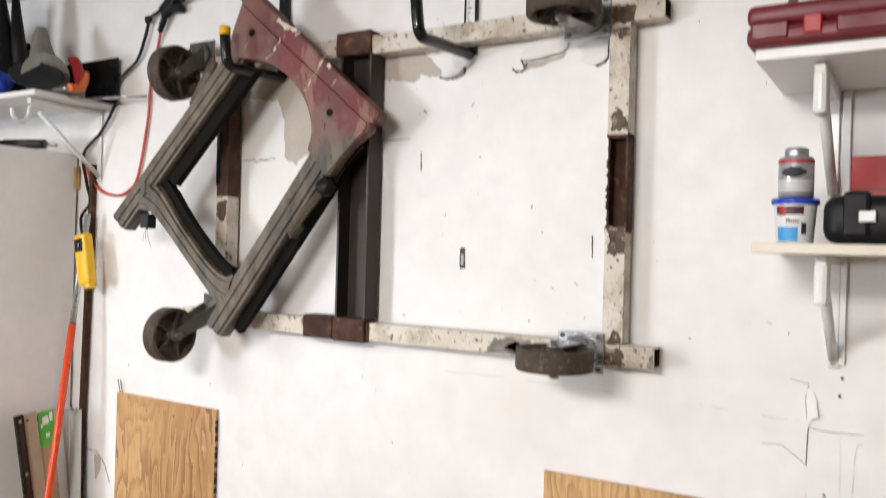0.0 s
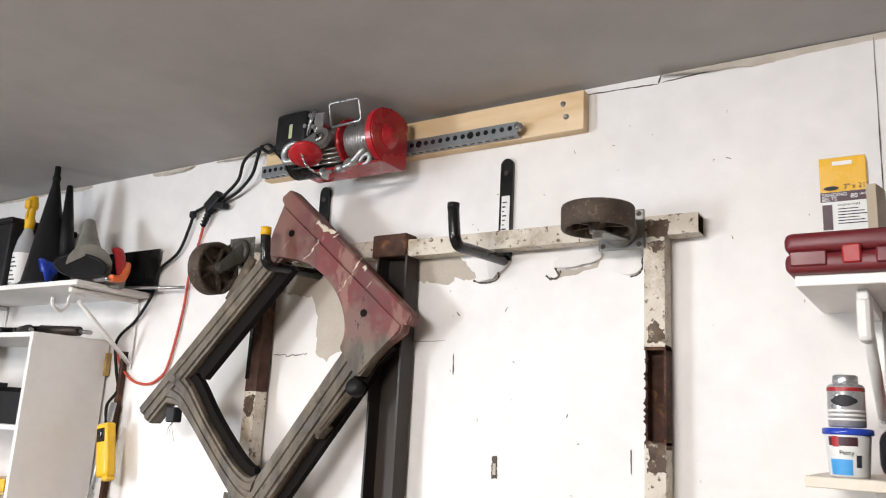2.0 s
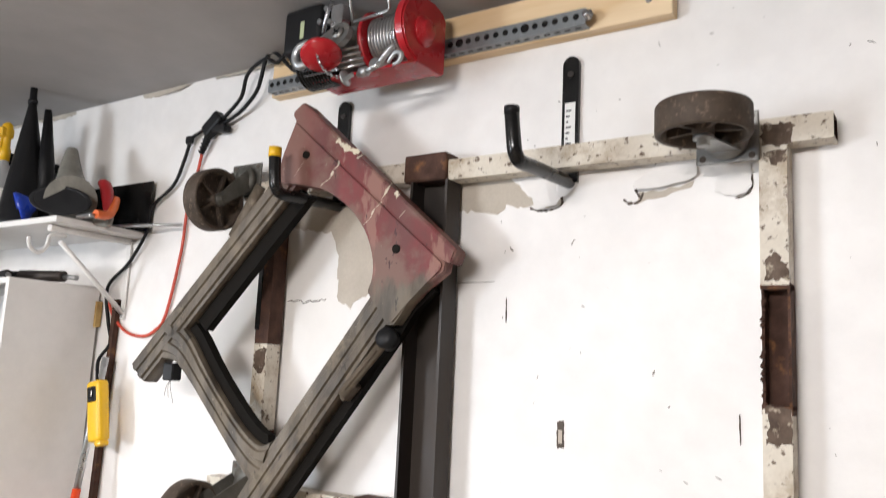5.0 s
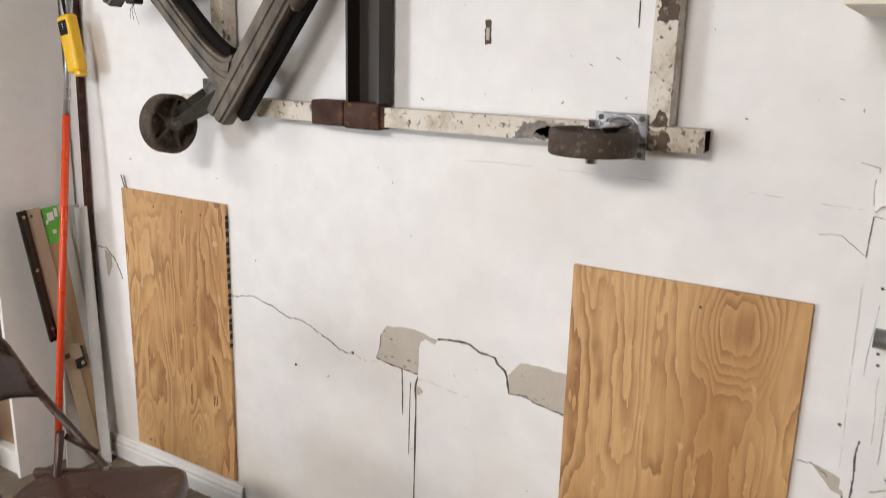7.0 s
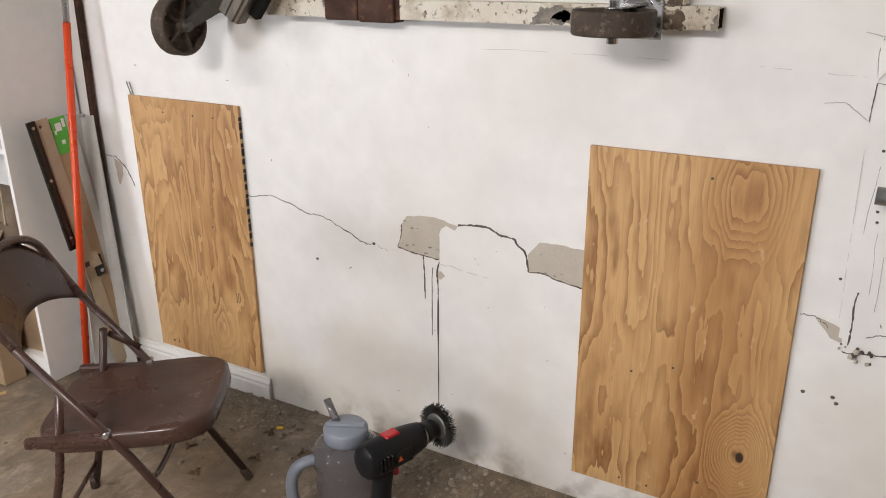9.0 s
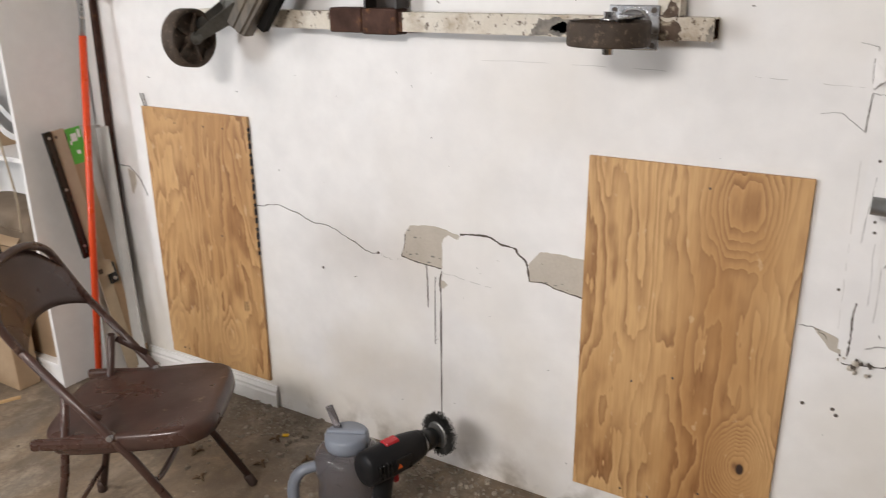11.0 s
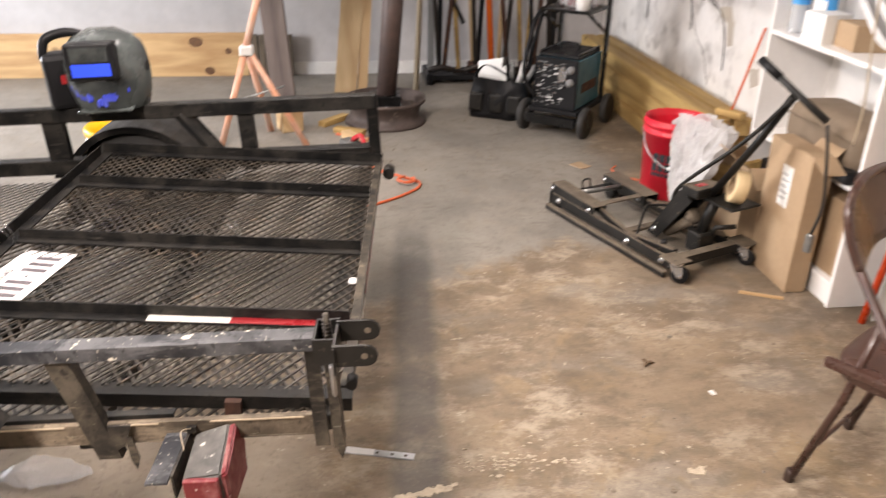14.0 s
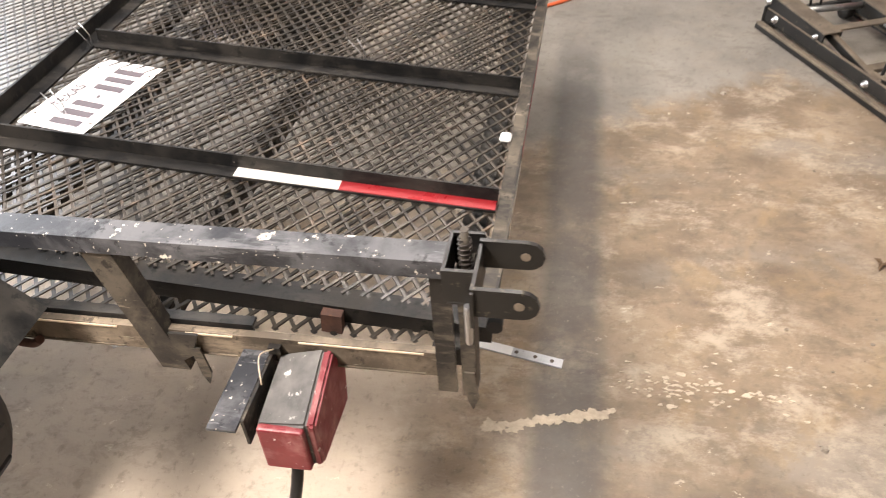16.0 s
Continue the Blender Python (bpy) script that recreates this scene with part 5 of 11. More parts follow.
PALE_GREEN = material("pale_green_label", (0.45, 0.5, 0.30), 0.5)
hoist = thing("electric_hoist", "red and black electric cable hoist with steel rope", "hoist", at(-0.863, 1.665, 2.624) @ Matrix.Scale(0.78, 4))
bm = prism(bmesh.new(), [(0.125, -0.10), (0.125, 0.085), (0.10, 0.11), (0.05, 0.118)] + [(-0.005 + 0.11 * math.cos(radians(a)), 0.008 + 0.11 * math.sin(radians(a))) for a in range(90, 271, 15)], 0.035,
           Matrix.Translation((0.20, 0, 0)) @ Matrix(((0, 0, 1, 0), (1, 0, 0, 0), (0, 1, 0, 0), (0, 0, 0, 1))))
bmesh.ops.bevel(bm, geom=list(bm.edges), offset=0.006, segments=2, affect="EDGES")
smooth(part("end_plate", bm, RED_PAINT, hoist), 35)
part("end_boss", lathe(bmesh.new(), [(0.050, 0), (0.048, 0.006), (0.036, 0.009), (0.033, 0.022), (0.026, 0.027), (0.0, 0.027)], Matrix.Translation((0.235, 0, 0.005)) @ AXIS_X, 30), RED_PAINT, hoist)
part("inner_plate", lathe(bmesh.new(), [(0.098, -0.008), (0.10, 0), (0.098, 0.008)], Matrix.Translation((0.055, -0.005, 0.0)) @ AXIS_X, 32), RED_PAINT, hoist)
part("base_plate", boxed(-0.20, 0.235, -0.035, 0.1, -0.105, -0.096, bevel=0.003), RED_PAINT, hoist)
bm = bmesh.new()
for k in range(9):
    lathe(bm, [(0.07, -0.006), (0.078, -0.003), (0.078, 0.003), (0.07, 0.006)], Matrix.Translation((0.075 + 0.0125 * k, -0.005, 0)) @ AXIS_X, 28)
part("steel_rope", bm, STEEL, hoist)
part("motor", lathe(bmesh.new(), [(0.05, 0), (0.078, 0.012), (0.08, 0.1), (0.07, 0.125), (0.05, 0.135)], Matrix.Translation((-0.085, -0.005, -0.005)) @ AXIS_X, 28), GREY_ZINC, hoist)
bm = boxed(-0.29, -0.115, -0.10, 0.065, -0.02, 0.148, bevel=0.022, segments=3)
smooth(part("control_box", bm, BLACK_PLASTIC, hoist), 60)
part("switch_slot", boxed(-0.205, -0.188, -0.1015, -0.1, 0.03, 0.09), PALE_GREEN, hoist, "pale green label strip")
bm = bmesh.new()
for k in range(10):
    lathe(bm, [(0.062, -0.003), (0.075, -0.003), (0.075, 0.003), (0.062, 0.003)], Matrix.Translation((-0.235 + 0.013 * k, -0.005, -0.04)) @ AXIS_X, 22)
part("motor_fins", bm, BLACK_PAINT, hoist)
bm = bmesh.new()
sweep(bm, [(0.024, -0.10, 0.045), (0.024, -0.122, 0.124), (0.032, -0.122, 0.131), (0.164, -0.122, 0.130), (0.172, -0.122, 0.122), (0.172, -0.10, 0.055), (0.164, -0.10, 0.047), (0.03, -0.10, 0.04)], 0.005, 8)
part("limit_bar", bm, GALVANISED, hoist)
for k in range(4):
    part("tie_rod", sweep(bmesh.new(), [(-0.20, -0.105 + 0.012 * k, -0.05 - 0.014 * k), (0.06, -0.105 + 0.012 * k, -0.05 - 0.014 * k)], 0.004, 6), ZINC, hoist)
part("limit_block", boxed(-0.06, -0.01, -0.115, -0.07, 0.03, 0.11, bevel=0.004), ZINC, hoist)
bm = bmesh.new()
lathe(bm, [(0.0, -0.016), (0.05, -0.014), (0.064, -0.006), (0.066, 0.002), (0.06, 0.010), (0.02, 0.020), (0.0, 0.021)], Matrix.Translation((-0.040, -0.165, -0.082)) @ Vector((0.37, -0.34, -0.86)).to_track_quat("Z", "Y").to_matrix().to_4x4(), 32)
part("stop_ball", bm, RED_PAINT, hoist)
bm = bmesh.new()
sweep(bm, arc([(-0.095, -0.13, -0.03), (-0.125, -0.14, -0.018), (-0.158, -0.145, -0.03), (-0.172, -0.145, -0.058), (-0.158, -0.145, -0.088), (-0.13, -0.14, -0.088), (-0.115, -0.138, -0.075)], 6), [0.009 + 0.006 * math.sin(math.pi * k / 36) for k in range(37)], 10)
part("load_hook", bm, GALVANISED, hoist)
bm = bmesh.new()
arm = Matrix.Translation((0.014, -0.135, -0.022)) @ Matrix.Rotation(radians(74), 4, "X") @ Matrix.Rotation(radians(22), 4, "Z") @ Matrix.Scale(1.22, 4)
prism(bm, [(0.036 * math.cos(radians(a)), 0.036 * math.sin(radians(a))) for a in range(-90, 91, 18)] + [(-0.10 + 0.022 * math.cos(radians(a)), 0.022 * math.sin(radians(a))) for a in range(90, 271, 30)], 0.016, arm)
lathe(bm, [(0.0, 0.024), (0.017, 0.024), (0.020, 0.016)], arm, 16)
part("pulley", bm, GREY_ZINC, hoist, "grey cast pulley arm")
for turn in (25, 115):
    part("cross_slot", boxed(-0.013, 0.013, -0.003, 0.003, 0.0235, 0.0248, arm @ Matrix.Rotation(radians(turn), 4, "Z")), BLACK_PAINT, hoist)
bm = bmesh.new()
sweep(bm, [(0.06, -0.10, -0.142), (0.17, -0.10, -0.120)], 0.009, 10)
lathe(bm, [(0.009, -0.014), (0.015, -0.014), (0.015, 0.014), (0.009, 0.014)], Matrix.Translation((0.085, -0.10, -0.137)) @ AXIS_X, 12)
sweep(bm, arc([(0.14, -0.115, -0.13), (0.17, -0.12, -0.118), (0.198, -0.115, -0.085), (0.21, -0.11, -0.082)], 5), [0.006 + 0.004 * math.sin(math.pi * k / 15) for k in range(16)], 10)
lathe(bm, [(0.010, -0.005), (0.018, -0.005), (0.020, 0.0), (0.018, 0.005), (0.010, 0.005)], Matrix.Translation((0.145, -0.125, -0.128)) @ Matrix.Rotation(radians(70), 4, "X"), 16)
sweep(bm, arc([(0.185, -0.11, -0.128), (0.215, -0.115, -0.105), (0.238, -0.115, -0.11), (0.232, -0.115, -0.134), (0.208, -0.115, -0.142)], 6), [0.004 + 0.004 * math.sin(math.pi * k / 24) for k in range(25)], 10)
part("rope_hook", bm, GALVANISED, hoist)

for k in range(14):
    t = k / 13
    part("chain_link", lathe(bmesh.new(), [(0.004, -0.002), (0.0065, 0.0), (0.004, 0.002)], Matrix.Translation((-0.036 + 0.075 * t * t, -0.19 + 0.05 * t, -0.088 - 0.075 * math.sin(1.5 * t))) @ Matrix.Rotation(radians(40 + 90 * (k % 2)), 4, "X"), 8), ZINC, hoist)
part("weight_disc", lathe(bmesh.new(), [(0.0, -0.004), (0.024, -0.004), (0.026, 0.0), (0.024, 0.004), (0.008, 0.005), (0.007, 0.03), (0.0, 0.03)], Matrix.Translation((0.045, -0.14, -0.165)) @ Matrix.Rotation(radians(75), 4, "Y"), 18), GALVANISED, hoist)
part("switch_lever", sweep(bmesh.new(), [(-0.09, -0.11, 0.02), (-0.075, -0.115, 0.08), (-0.055, -0.115, 0.125)], 0.008, 8), ZINC, hoist)
for x, z in ((-0.10, 0.06), (-0.075, 0.10), (-0.055, 0.05)):
    part("switch_screw", disc(bmesh.new(), 0.009, -0.006, 0.006, Matrix.Translation((x, -0.118, z)) @ Matrix.Rotation(radians(90), 4, "X"), 10), STEEL, hoist)

# ---- cords on the wall ----
bm = sweep(bmesh.new(), arc([(-1.10, 1.62, 2.655), (-1.18, 1.70, 2.70), (-1.25, 1.77, 2.735), (-1.315, 1.79, 2.71), (-1.37, 1.795, 2.735), (-1.43, 1.80, 2.72), (-1.466, 1.805, 2.694), (-1.49, 1.812, 2.635), (-1.56, 1.82, 2.59), (-1.60, 1.822, 2.572)], 7), 0.0062, 8)
sweep(bm, arc([(-1.10, 1.62, 2.645), (-1.22, 1.77, 2.66), (-1.33, 1.792, 2.745), (-1.374, 1.797, 2.735), (-1.405, 1.803, 2.65), (-1.46, 1.812, 2.605), (-1.515, 1.82, 2.581), (-1.585, 1.824, 2.562)], 7), 0.0062, 8)
solo("hoist_cord", bm, BLACK_PLASTIC, "black rubber hoist cord stapled to the wall", "cord")
plug = thing("cord_plug", "black molded plug joining two cords", "plug", at(-1.625, 1.822, 2.56))
part("plug_body", boxed(-0.035, 0.05, -0.018, 0.018, -0.022, 0.024, at(0, 0, 0, 0, -38, 0), bevel=0.008, segments=2), BLACK_PLASTIC, plug)
part("socket_end", boxed(-0.016, 0.075, -0.016, 0.016, -0.014, 0.012, at(0.0, 0, -0.006, 0, 8, 0), bevel=0.007, segments=2), BLACK_PLASTIC, plug)
bm = sweep(bmesh.new(), [(-0.008, 0, -0.01), (-0.05, 0.004, -0.085)], [0.013, 0.008], 10)
for k in range(6):
    lathe(bm, [(0.011, -0.002), (0.0155 - 0.0008 * k, -0.002), (0.0155 - 0.0008 * k, 0.002), (0.011, 0.002)], Matrix.Translation(Vector((-0.014 - 0.0065 * k, 0.001, -0.022 - 0.0115 * k))) @ Vector((-0.042, 0.004, -0.075)).to_track_quat("Z", "Y").to_matrix().to_4x4(), 12)
part("strain_relief", bm, BLACK_PLASTIC, plug, "ribbed strain relief")
part("clip", boxed(-0.128, -0.10, -0.006, 0.012, -0.045, -0.018, at(0, 0, 0, 0, 0, 0), bevel=0.004), BLACK_PLASTIC, plug)
bm = sweep(bmesh.new(), arc([(-1.672, 1.828, 2.485), (-1.70, 1.838, 2.418), (-1.733, 1.838, 2.295), (-1.745, 1.838, 2.15), (-1.791, 1.838, 1.949), (-1.844, 1.838, 1.893), (-1.907, 1.838, 1.875), (-1.997, 1.838, 1.89), (-2.08, 1.838, 1.947), (-2.125, 1.836, 2.022)], 8), 0.0052, 8)
solo("extension_lead", bm, RED_CORD, "red extension cord hanging in a loop", "cord")
pendant = thing("pendant_switch", "yellow hoist pendant switch hanging by its cord", "switch", at(-1.992, 1.765, 1.625, 0, -12, 0))
smooth(part("body", boxed(-0.036, 0.036, -0.022, 0.022, -0.10, 0.10, bevel=0.014, segments=3), YELLOW, pendant), 60)
part("button_panel", boxed(-0.022, 0.022, -0.026, -0.02, 0.03, 0.08, bevel=0.003), BLACK_PLASTIC, pendant)
part("button", boxed(-0.012, 0.012, -0.032, -0.025, 0.045, 0.068, bevel=0.003), BLACK_PAINT, pendant)
part("grip_end", boxed(0.0, 0.03, -0.02, 0.02, -0.115, -0.095, bevel=0.006), YELLOW, pendant)

bm = sweep(bmesh.new(), arc([(-1.66, 1.826, 2.56), (-1.702, 1.83, 2.549), (-1.737, 1.83, 2.532), (-1.763, 1.83, 2.465), (-1.806, 1.83, 2.383), (-1.91, 1.83, 2.315), (-1.926, 1.83, 2.23), (-2.007, 1.83, 2.126), (-2.114, 1.83, 2.043), (-2.091, 1.83, 1.926), (-2.065, 1.83, 1.85), (-2.075, 1.80, 1.79), (-2.02, 1.768, 1.725)], 7), 0.006, 8)
bm.transform(pendant.matrix_world.inverted())
part("cord", bm, BLACK_PLASTIC, pendant, "black rubber cord")
# old screw slot: a dark ragged opening with a pale plug in it
part("keyhole", prism(bmesh.new(), ragged([(-0.385, 1.707), (-0.367, 1.709), (-0.365, 1.65), (-0.382, 1.648)], 0.008, 0.0018, 77), 0.0014, on_wall(0, 0, 1.8476)), CRACK, wall_north, "old screw slot in the wall")
part("slot_plug", boxed(-0.3795, -0.3705, 1.8452, 1.8466, 1.659, 1.689), BARE_WALL, wall_north)


# ---- shelves and the bookcase ----
CLEAR = material("clear_plastic", (0.82, 0.84, 0.85), 0.2, second=(0.75, 0.77, 0.78), scale=8, amount=0.3, Transmission_Weight=0.6, IOR=1.3)
SMOKY = material("smoky_clear_plastic", (0.40, 0.38, 0.40), 0.12, second=(0.34, 0.32, 0.34), scale=6, amount=0.3, Transmission_Weight=0.8, IOR=1.3)
BLUE = material("blue_plastic", (0.02, 0.06, 0.45), 0.35, second=(0.015, 0.045, 0.36), scale=9)
SKY_BLUE = material("pale_blue_print", (0.05, 0.32, 0.68), 0.45, second=(0.04, 0.28, 0.6), scale=9)
GREY_PLASTIC = material("grey_plastic", (0.20, 0.20, 0.20), 0.5, second=(0.26, 0.26, 0.25), scale=8)
GREEN = material("bright_green_plastic", (0.10, 0.45, 0.05), 0.45, second=(0.07, 0.35, 0.04), scale=9)
ORANGE = material("orange_plastic", (0.75, 0.14, 0.015), 0.45, second=(0.62, 0.10, 0.012), scale=9)
DARK_RED = material("dark_red_plastic_case", (0.16, 0.012, 0.018), 0.5, second=(0.11, 0.012, 0.016), scale=10, amount=0.8, spots=(0.2, 0.06, 0.06), spot_scale=25, spot_edge=(0.64, 0.72))
BRIGHT_RED = material("red_latch_plastic", (0.38, 0.014, 0.018), 0.5, second=(0.28, 0.012, 0.015), scale=10)
CARDBOARD = material("brown_cardboard", (0.40, 0.28, 0.17), 0.85, second=(0.34, 0.23, 0.14), scale=6, amount=0.6, bump=0.0003, bump_scale=200)
TAN = material("tan_upholstery", (0.22, 0.165, 0.115), 0.9, second=(0.17, 0.125, 0.085), scale=9, amount=0.6, bump=0.0008, bump_scale=250)
FOIL = material("crimped_foil", (0.86, 0.85, 0.84), 0.38, 0.12, second=(0.74, 0.73, 0.73), scale=14, amount=0.5)
BEIGE_STEEL = material("beige_coated_steel", (0.42, 0.34, 0.24), 0.5, second=(0.36, 0.29, 0.2), scale=8)
PANEL_GREY = material("grey_painted_panel", (0.55, 0.55, 0.53), 0.55, second=(0.46, 0.46, 0.44), scale=3, amount=0.7)
ORANGE_POLE = material("orange_red_pole_paint", (0.70, 0.07, 0.015), 0.35, second=(0.6, 0.055, 0.012), scale=14, amount=0.5)
AGED_SHELF = material("cream_shelf_paint", (0.72, 0.66, 0.55), 0.5, second=(0.64, 0.57, 0.46), scale=7, amount=0.5)


def shelf_bracket(parent, x, z, depth, drop, hook):
    """A white folding bracket: wall leg, sloping strut, arm and an end that hooks up in front."""
    bm = bmesh.new()
    box(bm, x - 0.011, x + 0.011, 1.838, 1.846, z - drop, z - 0.001, bevel=0.002)
    part("wall_leg", bm, WHITE_METAL, parent)
    part("arm", boxed(x - 0.011, x + 0.011, 1.846 - depth, 1.838, z - 0.022, z - 0.001, bevel=0.003), WHITE_METAL, parent)
    bm = sweep(bmesh.new(), [(x, 1.846 - depth * 0.86, z - 0.05), (x, 1.84, z - drop + 0.02)], 0.011, 8, flat=(0.011, 0.008))
    part("strut", bm, WHITE_METAL, parent)
    if hook:
        bm = sweep(bmesh.new(), arc([(x, 1.846 - depth * 0.8, z - 0.03), (x, 1.846 - depth * 0.97, z - 0.035), (x, 1.846 - depth * 1.0, z - 0.07), (x, 1.846 - depth * 1.08, z - 0.095), (x, 1.846 - depth * 1.18, z - 0.08), (x, 1.846 - depth * 1.2, z - 0.05)], 5), 0.007, 8)
    else:
        bm = boxed(x - 0.013, x + 0.013, 1.846 - depth * 1.0, 1.846 - depth * 0.82, z - 0.10, z - 0.012, bevel=0.01, segments=2)
    part("end_hook", bm, WHITE_METAL, parent)
    bm = disc(bmesh.new(), 0.006, 0, 0.003, on_wall(x, z - drop + 0.012, 1.838), 8)
    part("screw", bm, STEEL, parent)


def wall_shelf(x0, x1, y0, z, thick, mat, label):
    shelf = thing("wall_shelf", label, "shelf", at(0, 0, 0), group="wall shelves")
    part("board", boxed(x0, x1, y0, 1.846, z - thick, z, bevel=0.0015), mat, shelf)
    return shelf


left_shelf = wall_shelf(-3.3, -1.953, 1.522, 2.231, 0.019, WHITE_LAMINATE, "white laminate wall shelf on a hooked bracket, holding bottles and funnels")
shelf_bracket(left_shelf, -2.03, 2.212, 0.30, 0.28, True)
shelf_bracket(left_shelf, -3.0, 2.212, 0.30, 0.28, True)
right_upper = wall_shelf(0.466, 1.7, 1.485, 2.101, 0.021, WHITE_LAMINATE, "white wall shelf on a folding bracket, holding a red tool case")
shelf_bracket(right_upper, 0.575, 2.080, 0.31, 0.25, False)
shelf_bracket(right_upper, 1.4, 2.080, 0.31, 0.25, False)
right_lower = wall_shelf(0.468, 1.7, 1.485, 1.732, 0.02, AGED_SHELF, "cream wall shelf on a folding bracket, holding cans and a case")
shelf_bracket(right_lower, 0.585, 1.712, 0.31, 0.25, False)
shelf_bracket(right_lower, 1.4, 1.712, 0.31, 0.25, False)
# the painted-over shelf standards between and below the shelves
for x, z0, z1 in ((0.600, 1.47, 2.1),):
    bm = boxed(x - 0.009, x + 0.009, 1.8395, 1.847, z0, z1, bevel=0.002)
    solo("shelf_standard", bm, WALL_PAINT, "white painted metal shelf standard on the wall", "shelf standard", group="shelf standards")
stub = thing("pipe_stub", "grey metal pipe stub sticking out beside the shelf standard", "pipe", at(0, 0, 0))
part("pipe", sweep(bmesh.new(), [(0.575, 1.76, 1.095), (0.80, 1.76, 1.09)], 0.02, 16), GREY_ZINC, stub)
part("clamp", boxed(0.60, 0.63, 1.755, 1.8465, 1.075, 1.115, bevel=0.003), GREY_ZINC, stub)
# crumbled plaster at the foot of the standard
rng = random.Random(12)
for k in range(14):
    r = rng.uniform(0.003, 0.010)
    part("plaster_crumb", lathe(bmesh.new(), [(0, 0), (r, r * 0.3), (r * 0.7, r), (0, r * 1.1)], at(rng.uniform(0.555, 0.635), 1.842, rng.uniform(0.655, 0.70), 90, 0, rng.uniform(0, 90)), 5), rng.choice([CRACK, BARE_WALL, BARE_WALL]), wall_north)


# ---- on the upper shelf at the standard ----
carton = thing("sanding_belt_box", "yellow black and white cardboard box of sanding belts", "box", at(0.549, 1.60, 2.205))
YELLOW_CARD = material("yellow_card", (0.75, 0.42, 0.01), 0.3, second=(0.68, 0.36, 0.01), scale=8, amount=0.3)
MAROON = material("dark_maroon_print", (0.05, 0.012, 0.02), 0.5)
part("box_body", boxed(-0.042, 0.042, -0.02, 0.03, -0.023, 0.105), LABEL_WHITE, carton)
part("yellow_top", boxed(-0.0425, 0.0425, -0.0205, 0.0305, 0.082, 0.155, bevel=0.001), YELLOW_CARD, carton)
part("hang_slot", boxed(-0.018, 0.018, -0.0212, -0.0204, 0.138, 0.146), WHITE_LAMINATE, carton)
part("dark_band", boxed(-0.0428, 0.0428, -0.0212, -0.0196, 0.062, 0.082), MAROON, carton)


def lettering(text, size, m, mat, parent, align="LEFT"):
    """Flat printed words as a mesh."""
    data = bpy.data.curves.new("words", "FONT")
    data.body, data.size, data.align_x = text, size, align
    data.extrude = 0.0002
    temp = bpy.data.objects.new("words", data)
    mesh = bpy.data.meshes.new_from_object(temp)
    bpy.data.objects.remove(temp)
    mesh.materials.append(mat)
    ob = new("printed_words", mesh)
    ob.parent = parent
    ob.matrix_basis = m
    return ob


FACE = Matrix(((1, 0, 0, 0), (0, 0, -1, 0), (0, 1, 0, 0), (0, 0, 0, 1)))
lettering("3\" x 21\"", 0.014, Matrix.Translation((0.0, -0.0212, 0.087)) @ FACE, INK, carton)
lettering("SANDING", 0.0105, Matrix.Translation((-0.04, -0.0216, 0.0725)) @ FACE, LABEL_WHITE, carton)
lettering("BELTS", 0.0105, Matrix.Translation((-0.04, -0.0216, 0.0635)) @ FACE, LABEL_WHITE, carton)
lettering("80", 0.013, Matrix.Translation((0.012, -0.0216, 0.067)) @ FACE, LABEL_WHITE, carton)
lettering("GRIT", 0.006, Matrix.Translation((0.028, -0.0216, 0.072)) @ FACE, LABEL_WHITE, carton)
lettering("SANDING STEPS:", 0.0055, Matrix.Translation((-0.012, -0.0212, 0.052)) @ FACE, INK, carton)
bm = bmesh.new()
for k in range(6):
    box(bm, -0.012, 0.025 + 0.012 * (k % 3) * 0.9, -0.0211, -0.0202, 0.045 - 0.006 * k, 0.0468 - 0.006 * k)
part("print_line", bm, INK, carton)
part("print_block", boxed(-0.04, -0.022, -0.0211, -0.0202, 0.004, 0.056), MAROON, carton)
lathe_oval = lathe(bmesh.new(), [(0.014, 0), (0.014, 0.0006)], Matrix.Translation((-0.022, -0.0208, 0.09)) @ FACE @ Matrix.Diagonal((1, 0.32, 1, 1)), 20)
part("oval_mark", lathe_oval, INK, carton)
part("open_flap", boxed(0.044, 0.062, -0.015, 0.045, -0.023, 0.09, at(0, 0, 0, 0, 0, -12)), BEIGE_STEEL, carton, "torn tan cardboard flap")

case = thing("tool_case", "scuffed dark red plastic tool case with a bright latch", "tool case", at(0.762, 1.60, 2.101))
smooth(part("shell", boxed(-0.31, 0.31, -0.14, 0.11, 0.0, 0.040, bevel=0.014, segments=3), DARK_RED, case), 60)
smooth(part("lid", boxed(-0.31, 0.31, -0.14, 0.11, 0.040, 0.080, bevel=0.014, segments=3), DARK_RED, case), 60)
part("latch", boxed(-0.21, -0.178, -0.1445, -0.135, 0.014, 0.05, bevel=0.003), BRIGHT_RED, case, "bright red latch")
part("front_panel", boxed(-0.30, -0.235, -0.144, -0.135, 0.012, 0.042, bevel=0.003), DARK_RED, case)
part("front_panel", boxed(-0.155, 0.2, -0.144, -0.135, 0.012, 0.042, bevel=0.003), DARK_RED, case)

